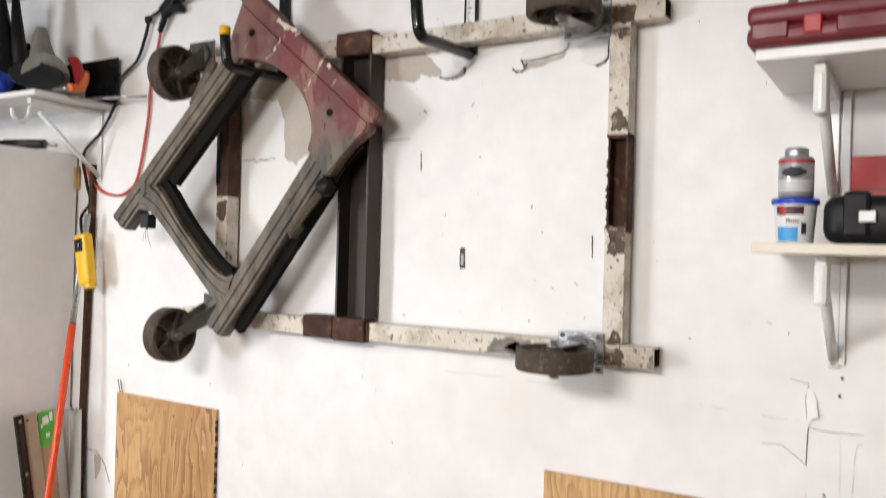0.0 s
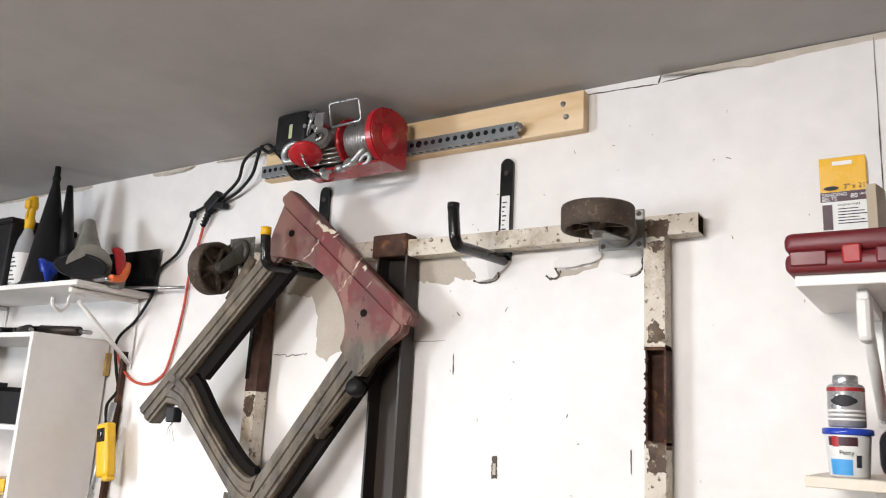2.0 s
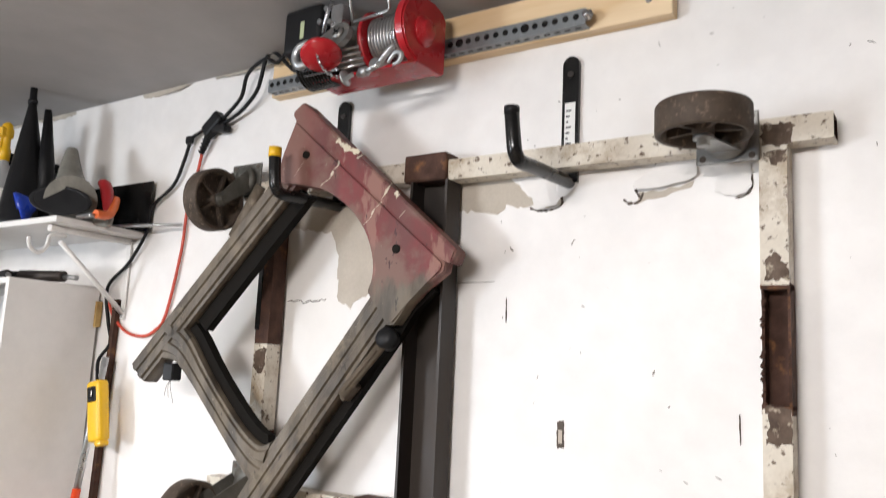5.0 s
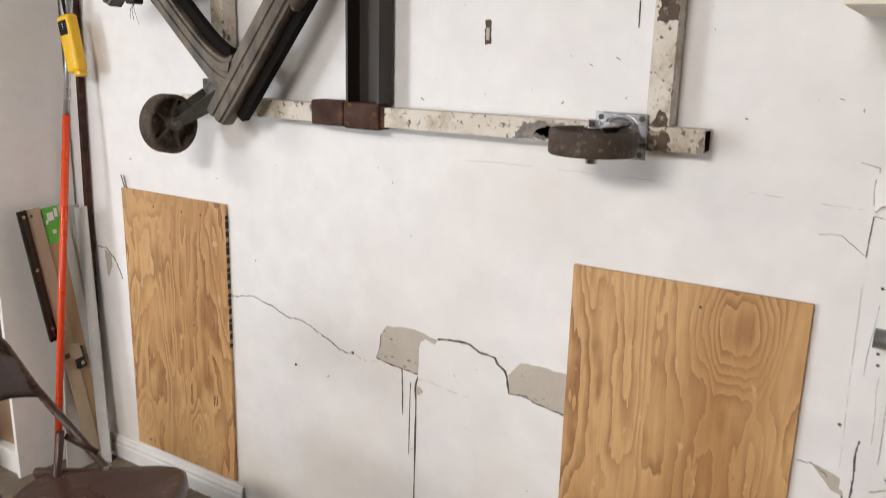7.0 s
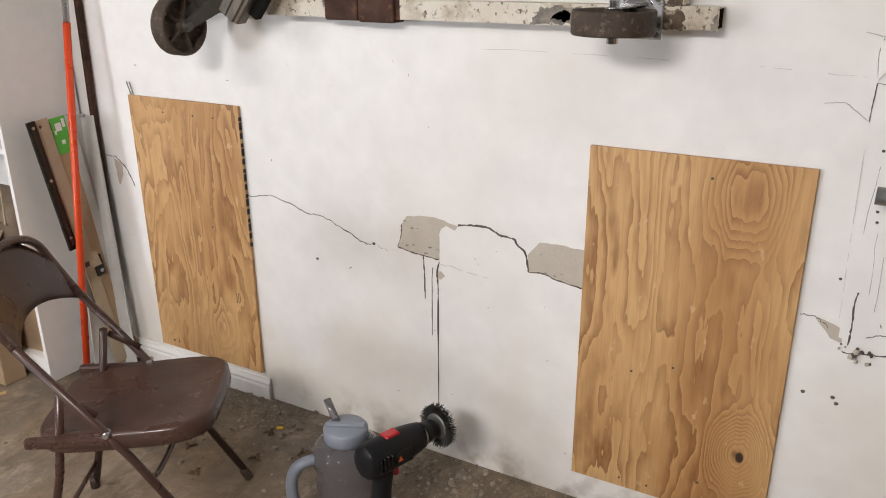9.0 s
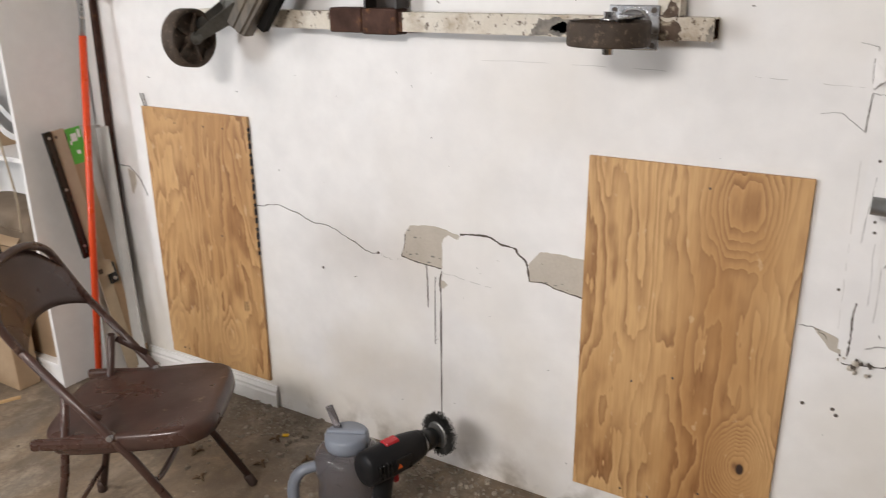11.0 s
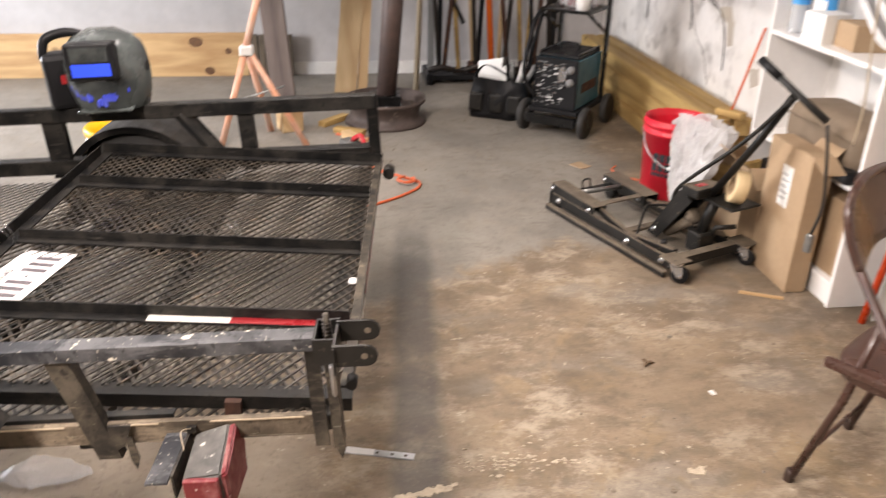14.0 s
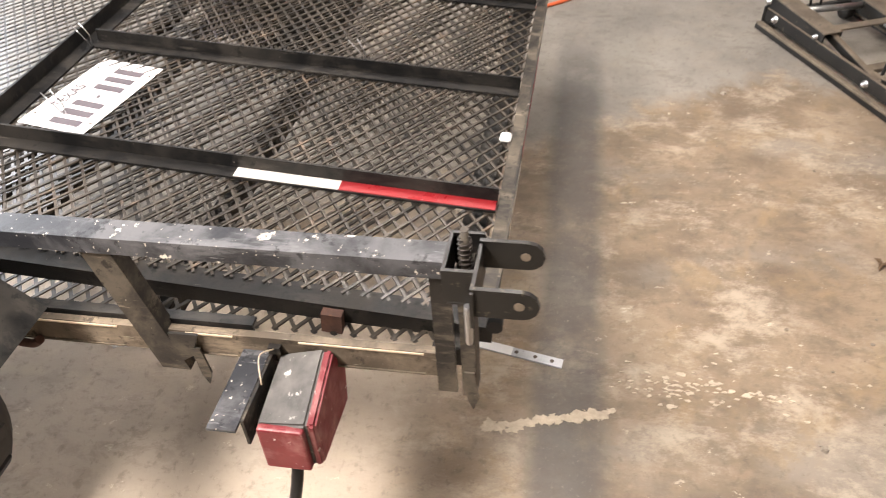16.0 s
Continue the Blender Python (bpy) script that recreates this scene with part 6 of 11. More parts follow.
# ---- on the lower shelf ----
can = thing("cement_can", "small silver and grey screw-top can", "can", at(0.534, 1.565, 1.822))
CAN_GREY = material("silver_can_print", (0.45, 0.45, 0.46), 0.35, 0.5, second=(0.36, 0.36, 0.37), scale=14)
part("can_body", lathe(bmesh.new(), [(0.030, 0), (0.0325, 0.002), (0.0325, 0.074), (0.030, 0.078), (0.02, 0.082)], None, 28), CAN_GREY, can)
part("screw_cap", lathe(bmesh.new(), [(0.021, 0.080), (0.022, 0.082), (0.022, 0.094), (0.019, 0.097)], None, 24), GALVANISED, can)
part("red_band", lathe(bmesh.new(), [(0.0328, 0.066), (0.0329, 0.067), (0.0329, 0.072), (0.0328, 0.073)], None, 28, closed=False), BRIGHT_RED, can)
bm = bmesh.new()
sides = 14
for k in range(sides):
    a0, a1 = (-2.35 + 1.5 * k / sides), (-2.35 + 1.5 * (k + 1) / sides)
    h0, h1 = 0.009 * math.sin(math.pi * k / sides) + 0.002, 0.009 * math.sin(math.pi * (k + 1) / sides) + 0.002
    v = [bm.verts.new((0.0331 * math.cos(a), 0.0331 * math.sin(a), 0.048 + s * h)) for a, h, s in ((a0, h0, -1), (a1, h1, -1), (a1, h1, 1), (a0, h0, 1))]
    bm.faces.new(v)
part("oval_mark", bm, INK, can)
for z in (0.012, 0.02, 0.028):
    part("print_line", lathe(bmesh.new(), [(0.0327, z), (0.0329, z + 0.001), (0.0329, z + 0.003), (0.0327, z + 0.004)], None, 28, closed=False), LABEL_WHITE, can)

tub = thing("putty_tub", "white plastic tub of putty with a blue lid", "tub", at(0.534, 1.565, 1.732))
part("tub_body", lathe(bmesh.new(), [(0.032, 0), (0.034, 0.003), (0.0395, 0.076), (0.0395, 0.080)], None, 30), LABEL_WHITE, tub)
part("lid", lathe(bmesh.new(), [(0.043, 0.076), (0.044, 0.078), (0.044, 0.086), (0.040, 0.088), (0.0, 0.089)], None, 30), BLUE, tub, "blue snap lid")


def wrap(parent, name, mat, r0, r1, z0, z1, a0, a1, steps=10):
    """A printed patch bent round a tapered tub."""
    bm = bmesh.new()
    for k in range(steps):
        u0, u1 = radians(a0 + (a1 - a0) * k / steps), radians(a0 + (a1 - a0) * (k + 1) / steps)
        v = [bm.verts.new((r * math.cos(u), r * math.sin(u), z)) for r, u, z in ((r0, u0, z0), (r0, u1, z0), (r1, u1, z1), (r1, u0, z1))]
        bm.faces.new(v)
    return part(name, bm, mat, parent)


wrap(tub, "blue_print", SKY_BLUE, 0.0345, 0.0368, 0.004, 0.032, -140, -75)
wrap(tub, "dark_print", MAROON, 0.0386, 0.0396, 0.056, 0.072, -140, -60)
wrap(tub, "red_print", BRIGHT_RED, 0.0388, 0.0398, 0.054, 0.073, -128, -108)
wrap(tub, "bar_code", INK, 0.0357, 0.0373, 0.018, 0.04, -65, -50)
lettering("Putty", 0.012, Matrix.Translation((-0.012, -0.0395, 0.040)) @ FACE, INK, tub)

blk = thing("tool_case", "black ribbed plastic case lying on the shelf", "tool case", at(0.722, 1.60, 1.732))
smooth(part("shell", boxed(-0.135, 0.135, -0.09, 0.10, 0.0, 0.092, bevel=0.026, segments=3), BLACK_PLASTIC, blk), 60)
for k in range(3):
    part("rib", boxed(-0.10 + 0.075 * k, -0.055 + 0.075 * k, -0.097, 0.08, 0.012, 0.098, bevel=0.008, segments=2), BLACK_PLASTIC, blk)
part("latch", boxed(-0.075, -0.045, -0.1005, -0.092, 0.04, 0.062, bevel=0.002), STEEL, blk)
book = thing("red_box", "flat red cardboard box standing at the wall", "box", at(0.722, 1.78, 1.732))
part("box_body", boxed(-0.105, 0.105, -0.03, 0.03, 0.0, 0.19, bevel=0.002), BRIGHT_RED, book)
part("lid_seam", boxed(-0.1055, 0.1055, -0.0305, 0.0305, 0.118, 0.121), DARK_RED, book)

# ---- on the shelf over the bookcase ----
SH = 2.231
spray = thing("spray_bottle", "clear spray bottle with a yellow trigger and white label", "spray bottle", at(-2.478, 1.60, SH))
part("bottle", lathe(bmesh.new(), [(0.040, 0), (0.043, 0.004), (0.043, 0.15), (0.035, 0.20), (0.018, 0.245), (0.015, 0.26)], None, 24), CLEAR, spray)
part("label", lathe(bmesh.new(), [(0.0436, 0.02), (0.0438, 0.021), (0.0438, 0.145), (0.0436, 0.146)], None, 24, closed=False), LABEL_WHITE, spray)
for k in range(6):
    wrap(spray, "print_line", INK, 0.0441, 0.0441, 0.03 + 0.018 * k, 0.036 + 0.018 * k, -140, -60 - 9 * (k % 3), 6)
bm = lathe(bmesh.new(), [(0.019, 0.252), (0.021, 0.29), (0.016, 0.30), (0.015, 0.34), (0.019, 0.35), (0.018, 0.385), (0.008, 0.395)], None, 14)
box(bm, -0.015, 0.015, -0.03, 0.02, 0.335, 0.375, bevel=0.006)
part("spray_head", bm, YELLOW, spray, "yellow trigger head")
part("trigger", sweep(bmesh.new(), arc([(0, -0.012, 0.34), (0, -0.018, 0.31), (0, -0.016, 0.275)], 4), 0.006, 6), YELLOW, spray)


def funnel(name, m, wide, tall, stem, mat, label, lean=0):
    f = thing(name, label, "funnel", m @ at(0, 0, 0, 0, lean, 0))
    bm = lathe(bmesh.new(), [(wide, 0.0), (wide * 1.04, 0.002), (wide * 1.04, 0.012), (wide * 0.95, 0.02), (0.012, tall * stem), (0.008, tall), (0.006, tall), (0.010, tall * stem), (wide * 0.92, 0.02), (wide * 0.98, 0.0)], None, 28, closed=False)
    part("cone", bm, mat, f)
    return f


tall_funnel = funnel("long_funnel", at(-2.335, 1.62, SH), 0.090, 0.535, 0.86, BLACK_PLASTIC, "tall black plastic funnel standing upside down", -4)
part("spout_tip", lathe(bmesh.new(), [(0.0165, 0.455), (0.0165, 0.47), (0.0125, 0.475), (0.0115, 0.536)], None, 16), BLACK_PLASTIC, tall_funnel)
part("spout_tube", sweep(bmesh.new(), [(0.060, 0.045, 0.004), (0.052, 0.03, 0.43)], [0.045, 0.012], 14), BLACK_PLASTIC, tall_funnel)
OLIVE_GREY = material("dusty_olive_grey_plastic", (0.24, 0.23, 0.20), 0.55, second=(0.12, 0.115, 0.10), scale=9, amount=0.8, spots=(0.28, 0.265, 0.235), spot_scale=14, spot_edge=(0.58, 0.72))
wide = thing("wide_funnel", "dusty grey plastic funnel lying with its dark mouth outward", "funnel", at(-2.015, 1.61, SH))
part("cone", sweep(bmesh.new(), arc([(-0.15, 0.06, 0.275), (-0.13, 0.05, 0.21), (-0.09, 0.035, 0.14), (-0.03, 0.01, 0.085), (0.015, -0.02, 0.066)], 6), [0.018 + 0.0026 * k for k in range(25)], 20), OLIVE_GREY, wide)
part("mouth", lathe(bmesh.new(), [(0.0, -0.03), (0.052, 0.0), (0.06, 0.004), (0.062, 0.0)], at(0.015, -0.055, 0.058, 72, 8, 30) @ Matrix.Diagonal((1.7, 0.85, 1, 1)), 26), BLACK_PLASTIC, wide, "dark hollow mouth")
part("side_wing", boxed(0.02, 0.13, 0.02, 0.05, 0.0, 0.05, at(0, 0, 0, 0, 8, 12), bevel=0.012, segments=2), OLIVE_GREY, wide)
funnel("blue_funnel", at(-2.235, 1.545, SH + 0.048, -68, 0, -28), 0.050, 0.12, 0.5, BLUE, "small blue plastic funnel lying on its side")
pliers = thing("hand_tool", "red and orange handled hand tool lying on the shelf", "hand tool", at(-1.945, 1.67, SH))
part("red_grip", sweep(bmesh.new(), arc([(-0.075, 0.03, 0.15), (-0.045, 0.03, 0.135), (-0.01, 0.02, 0.085), (0.03, 0.0, 0.035)], 6), [0.012 + 0.009 * math.sin(math.pi * k / 18) for k in range(19)], 12), BRIGHT_RED, pliers)
part("orange_grip", sweep(bmesh.new(), arc([(-0.01, 0.05, 0.09), (0.03, 0.02, 0.055), (0.065, -0.02, 0.02), (0.075, -0.07, 0.013)], 6), 0.014, 10), ORANGE, pliers)
part("jaw", boxed(0.0, 0.075, -0.09, -0.07, 0.002, 0.012, bevel=0.002), STEEL, pliers)
SHEET = material("dark_oiled_sheet_steel", (0.03, 0.029, 0.029), 0.24, 0.8, second=(0.05, 0.046, 0.042), scale=7, amount=0.8)
solo("steel_sheet", boxed(-2.32, -1.915, 1.825, 1.831, SH + 0.001, SH + 0.175), SHEET, "dark steel sheet leaning on the wall behind the shelf things", "sheet metal")
solo("steel_rod", sweep(bmesh.new(), [(-2.1, 1.72, SH + 0.007), (-1.72, 1.81, SH + 0.007)], 0.006, 8), GALVANISED, "thin steel rod sticking out over the shelf end", "rod")
crate = thing("storage_crate", "black plastic storage crate standing on the shelf", "crate", at(-2.74, 1.68, SH))
part("crate_body", boxed(-0.22, 0.22, -0.13, 0.14, 0.0, 0.285, bevel=0.012, segments=2), BLACK_PLASTIC, crate)
part("rim", boxed(-0.235, 0.235, -0.145, 0.155, 0.27, 0.295, bevel=0.006), BLACK_PLASTIC, crate)

# ---- the bookcase ----
BX0, BX1, BY0, BY1, BH = -2.995, -2.165, 1.512, 1.835, 2.043
bookcase = thing("bookcase", "tall white laminate bookcase with cluttered shelves", "bookcase", at(0, 0, 0))
part("side_panel", boxed(BX1 - 0.018, BX1, BY0, BY1, 0, BH, bevel=0.001), WHITE_LAMINATE, bookcase)
part("side_panel", boxed(BX0, BX0 + 0.018, BY0, BY1, 0, BH, bevel=0.001), WHITE_LAMINATE, bookcase)
part("top_panel", boxed(BX0 + 0.019, BX1 - 0.019, BY0, BY1, BH - 0.02, BH - 0.001, bevel=0.001), WHITE_LAMINATE, bookcase)
part("back_panel", boxed(BX0 + 0.019, BX1 - 0.019, BY1 - 0.006, BY1, 0.08, BH - 0.021), WHITE_LAMINATE, bookcase)
SHELVES = (0.10, 0.50, 0.948, 1.366, 1.70)
for z in SHELVES:
    part("shelf", boxed(BX0 + 0.019, BX1 - 0.019, BY0 + 0.002, BY1 - 0.007, z - 0.018, z, bevel=0.001), WHITE_LAMINATE, bookcase)
part("plinth", boxed(BX0 + 0.019, BX1 - 0.019, BY0 + 0.012, BY0 + 0.026, 0.0, 0.08), WHITE_LAMINATE, bookcase)
bm = bmesh.new()
for k in range(24):
    for y in (BY0 + 0.05,):
        disc(bm, 0.003, 0, 0.0008, Matrix.Translation((BX1 - 0.0188, y, 0.3 + 0.064 * k)) @ AXIS_X, 6)
part("peg_hole", bm, CRACK, bookcase)
part("wood_scrap", boxed(BX1 - 0.03, BX1 + 0.012, BY1 - 0.012, BY1 + 0.008, BH - 0.14, BH - 0.05), OLD_PINE, bookcase)


def plain_box(name, x, y, z, w, d, h, mat, label, turn=0, category="box"):
    b = thing(name, label, category, at(x, y, z, 0, 0, turn))
    part("box_body", boxed(-w / 2, w / 2, -d / 2, d / 2, 0, h, bevel=0.002), mat, b)
    return b


plain_box("white_box", -2.70, 1.59, 0.948, 0.125, 0.13, 0.115, LABEL_WHITE, "small plain white cardboard box on the shelf", 8)
plain_box("brown_box", -2.545, 1.655, 0.948, 0.16, 0.15, 0.10, CARDBOARD, "brown cardboard box pushed back on the shelf", -6)
plain_box("brown_box", -2.43, 1.665, 0.10, 0.44, 0.25, 0.31, CARDBOARD, "large brown cardboard box on the bottom shelf", 3)
plain_box("dark_case", -2.80, 1.67, 0.10, 0.24, 0.24, 0.27, BLACK_PLASTIC, "black plastic tool case on the bottom shelf", -4, "tool case")
bottle = thing("water_bottle", "clear ribbed plastic water bottle with a label", "bottle", at(-2.90, 1.58, 0.948))
part("bottle", lathe(bmesh.new(), [(0.03, 0)] + [(0.034 + 0.0025 * (k % 2), 0.01 + 0.018 * k) for k in range(12)] + [(0.03, 0.24), (0.013, 0.28), (0.013, 0.30)], None, 20), CLEAR, bottle)
part("label", lathe(bmesh.new(), [(0.0372, 0.12), (0.0374, 0.121), (0.0374, 0.20), (0.0372, 0.201)], None, 20, closed=False), SKY_BLUE, bottle)
part("cap", disc(bmesh.new(), 0.0145, 0.298, 0.32, None, 14), LABEL_WHITE, bottle)
bag = thing("blue_packet", "crumpled blue and white plastic packet", "packet", at(-2.79, 1.63, 0.948))
bm = boxed(-0.05, 0.05, -0.025, 0.025, 0, 0.30, bevel=0.02, segments=2)
bmesh.ops.subdivide_edges(bm, edges=list(bm.edges), cuts=2)
for v in bm.verts:
    v.co += Vector((noise.noise(v.co * 30), noise.noise(v.co * 30 + Vector((5, 0, 0))), 0)) * 0.01
part("packet", bm, SKY_BLUE, bag)
part("band", boxed(-0.045, 0.045, -0.033, -0.028, 0.10, 0.15), LABEL_WHITE, bag)


def foil_tray(m):
    tray = thing("foil_tray", "crimped aluminium foil tray tilted on the shelf", "tray", m, group="foil trays")
    bm = bmesh.new()
    n = 64
    rings = []
    for scale, z, wave in ((0.84, 0.0, 0), (1.0, 0.055, 1), (1.05, 0.058, 0), (1.0, 0.053, 1), (0.82, 0.004, 0)):
        ring = []
        for k in range(n):
            a = 2 * math.pi * k / n
            c, s = math.cos(a), math.sin(a)
            p = 5.0
            r = (abs(c) ** p + abs(s) ** p) ** (-1 / p)
            w = 1 + 0.012 * wave * (k % 2)
            ring.append(bm.verts.new((0.20 * r * c * scale * w, 0.125 * r * s * scale * w, z)))
        rings.append(ring)
    for a, b in zip(rings, rings[1:]):
        for k in range(n):
            bm.faces.new((a[k], a[(k + 1) % n], b[(k + 1) % n], b[k]))
    bm.faces.new(rings[0]), bm.faces.new(rings[-1])
    part("tray", bm, FOIL, tray)
    return tray


tray = foil_tray(at(-2.41, 1.655, 1.085, -4, 35, -4))
copy_thing(tray, at(-2.375, 1.66, 1.15, 2, 40, 3))
plain_box("red_sign_box", -2.80, 1.70, 1.366, 0.17, 0.1, 0.10, BRIGHT_RED, "flat red printed box on the shelf", 5)
plain_box("green_pack", -2.42, 1.60, 1.366, 0.27, 0.12, 0.03, GREEN, "green and clear packet lying on the shelf", -6, "packet")
plain_box("clear_pack", -2.43, 1.61, 1.397, 0.25, 0.10, 0.045, CLEAR, "clear plastic blister packet", -6, "packet")
plain_box("yellow_pack", -2.52, 1.68, 1.366, 0.16, 0.10, 0.12, YELLOW_CARD, "yellow printed packet leaning on the shelf", 12, "packet")
plain_box("yellow_pack", -2.5, 1.66, 1.366 + 0.077, 0.14, 0.07, 0.03, YELLOW_CARD, "small yellow packet lying on others", 30, "packet")
lamp = thing("chrome_lamp", "round chrome lamp head on the top shelf", "lamp", at(-2.27, 1.62, 1.366 + 0.06, 70, 0, 20))
part("lamp_shell", lathe(bmesh.new(), [(0.02, -0.05), (0.05, -0.02), (0.055, 0.02), (0.05, 0.028)], None, 24), GREY_PLASTIC, lamp)
part("lens", disc(bmesh.new(), 0.045, 0.026, 0.03, None, 24), ZINC, lamp)
roll = thing("wire_roll", "small roll of copper coloured wire", "wire roll", at(-2.21, 1.56, 1.366))
part("coil", lathe(bmesh.new(), [(0.022, 0)] + [(0.03 + 0.002 * (k % 2), 0.004 + 0.008 * k) for k in range(9)] + [(0.022, 0.075)], None, 20), RUST, roll)
cushion = thing("seat_cushion", "tan upholstered seat cushion lying on the lower shelf", "cushion", at(-2.52, 1.66, 0.50))
bm = boxed(-0.25, 0.27, -0.14, 0.13, 0.0, 0.21, bevel=0.07, segments=4)
smooth(part("cushion", bm, TAN, cushion), 80)
part("seam", sweep(bmesh.new(), [(-0.235, -0.142, 0.15), (0.0, -0.146, 0.155), (0.255, -0.142, 0.15)], 0.004, 6), TAN, cushion)
solo("thin_lead", sweep(bmesh.new(), arc([(-2.24, 1.505, 1.365), (-2.27, 1.495, 1.30), (-2.275, 1.495, 1.15), (-2.25, 1.495, 0.98), (-2.22, 1.495, 0.80), (-2.23, 1.495, 0.66)], 8), 0.004, 6), BEIGE_STEEL, "thin tan cord dangling over the shelves", "cord")
solo("orange_hose", sweep(bmesh.new(), arc([(-2.75, 1.56, 0.512), (-2.55, 1.54, 0.515), (-2.36, 1.53, 0.52), (-2.28, 1.535, 0.505)], 8), 0.011, 8), ORANGE, "short orange hose on the lower shelf", "hose")
glove = thing("work_glove", "black work glove lying on the shelf edge", "glove", at(-2.30, 1.53, 0.50))
bm = boxed(-0.09, 0.09, -0.045, 0.035, 0.0, 0.05, bevel=0.02, segments=3)
part("glove", bm, BLACK_PLASTIC, glove)
# on top of the bookcase: black tools
for k, (x, y, w, turn) in enumerate(((-2.24, 1.66, 0.2, 12), (-2.42, 1.62, 0.18, -20), (-2.62, 1.64, 0.22, 8))):
    tool = thing("caulk_gun", "dark greasy hand tool lying on the bookcase", "hand tool", at(x, y, BH, 0, 0, turn), group="tools on the bookcase")
    part("barrel", sweep(bmesh.new(), [(-w / 2, 0, 0.024), (w / 2, 0, 0.02)], 0.019, 10), SCALE_STEEL, tool)
    part("grip", sweep(bmesh.new(), arc([(-w / 2, 0, 0.024), (-w / 2 - 0.02, -0.03, 0.022), (-w / 2 + 0.01, -0.08, 0.016)], 5), 0.014, 8), BLACK_PLASTIC, tool)
    part("rod", sweep(bmesh.new(), [(w / 2, 0, 0.02), (w / 2 + 0.06, 0.0, 0.015)], 0.008, 8), STEEL, tool)
for k, (x, z) in enumerate(((-2.35, 1.70), (-2.6, 1.70), (-2.82, 1.70))):
    plain_box("dark_case", x, 1.66, z, 0.17, 0.2, 0.12 + 0.02 * k, BLACK_PLASTIC, "dark plastic power tool case on the shelf", 5 * k, "tool case")

# ---- leaning beside the bookcase ----
pole = thing("extension_pole", "orange painted metal pole with a bare end leaning on the wall", "pole", at(0, 0, 0))
p0, p1 = Vector((-2.045, 1.585, 0.0)), Vector((-2.02, 1.79, 1.80))
part("orange_tube", sweep(bmesh.new(), [p0, p0.lerp(p1, 0.765)], 0.0135, 14), ORANGE_POLE, pole)
part("bare_tube", sweep(bmesh.new(), [p0.lerp(p1, 0.765), p1], 0.0115, 14), GALVANISED, pole)
SIDE = Matrix(((0, 0, 1, -2.128), (1, 0, 0, 0), (0, 1, 0, 0), (0, 0, 0, 1))) @ Matrix.Translation((0, 1.035, 0)) @ Matrix.Rotation(radians(-4.2), 4, "X") @ Matrix.Translation((0, -1.035, 0))


def leaning(u, turn):
    """A frame on the bookcase side: across, up, out; its top at 1.035 m, turned in its own plane."""
    return SIDE @ Matrix.Translation((u, 1.035, 0)) @ Matrix.Rotation(radians(turn), 4, "Z")


panel = thing("grey_sheet", "grey coated sheet leaning on the bookcase side", "sheet", at(0, 0, 0))
part("sheet", prism(bmesh.new(), [(1.75, 1.035), (1.828, 1.03), (1.80, 0.6), (1.792, 0.15), (1.785, 0.0), (1.63, 0.0), (1.68, 0.5)], 0.008, SIDE), PANEL_GREY, panel)
part("rolled_edge", sweep(bmesh.new(), [SIDE @ Vector(p) for p in ((1.828, 1.03, 0.006), (1.80, 0.6, 0.008), (1.792, 0.15, 0.008), (1.787, 0.01, 0.008))], 0.006, 8), WHITE_METAL, panel)
board = thing("packing_board", "tan fibre board with a green printed sticker leaning on the bookcase", "board", leaning(1.66, 4.5))
part("board", boxed(0.0, 0.10, -1.03, 0.0, 0.009, 0.016), CARDBOARD, board)
part("pale_streak", boxed(0.064, 0.10, -0.95, -0.001, 0.0158, 0.0166), PANEL_GREY, board, "pale worn edge")
part("sticker", boxed(0.0, 0.068, -0.135, 0.002, 0.0162, 0.0176), GREEN, board, "green printed sticker")
for x0, x1, z0, z1 in ((0.02, 0.045, -0.05, -0.02), (0.05, 0.062, -0.04, -0.008), (0.03, 0.045, -0.10, -0.085), (0.012, 0.02, -0.06, -0.045)):
    part("sticker_print", boxed(x0, x1, z0, z1, 0.0174, 0.0182), LABEL_WHITE, board)
for z in (-0.01, -0.05, -0.085):
    part("sticker_print", boxed(-0.004, 0.004, z - 0.028, z, 0.0164, 0.0184), INK, board)
rail = thing("drawer_slide", "black drawer slide on a beige steel strip leaning on the bookcase", "drawer slide", leaning(1.569, 6.5))
part("rail", boxed(0.0, 0.034, -0.50, 0.003, 0.017, 0.030, bevel=0.002), BLACK_PAINT, rail)
part("groove", boxed(0.012, 0.022, -0.48, -0.02, 0.0298, 0.0312), SCALE_STEEL, rail)
for z in (-0.02, -0.22, -0.45):
    part("rivet", disc(bmesh.new(), 0.006, 0.03, 0.033, at(0.017, z, 0), 10), STEEL, rail)
part("strip", boxed(0.036, 0.088, -1.03, 0.0, 0.017, 0.022), BEIGE_STEEL, rail, "beige steel strip")
part("hole", disc(bmesh.new(), 0.006, 0.0218, 0.0226, at(0.05, -0.025, 0), 10), CRACK, rail)
part("latch_plate", prism(bmesh.new(), [(0.0, -0.585), (0.03, -0.53), (0.05, -0.50), (0.07, -0.53), (0.10, -0.545), (0.105, -0.60), (0.06, -0.60)], 0.01, at(0, 0, 0.023)), BEIGE_STEEL, rail)
part("latch_slot", boxed(0.035, 0.055, -0.585, -0.565, 0.0325, 0.0336), CRACK, rail)
part("latch_foot", boxed(0.075, 0.115, -0.645, -0.56, 0.023, 0.031, bevel=0.002), BLACK_PAINT, rail)
part("latch_screw", disc(bmesh.new(), 0.008, 0.031, 0.034, at(0.098, -0.625, 0), 10), STEEL, rail)
bm = bmesh.new()
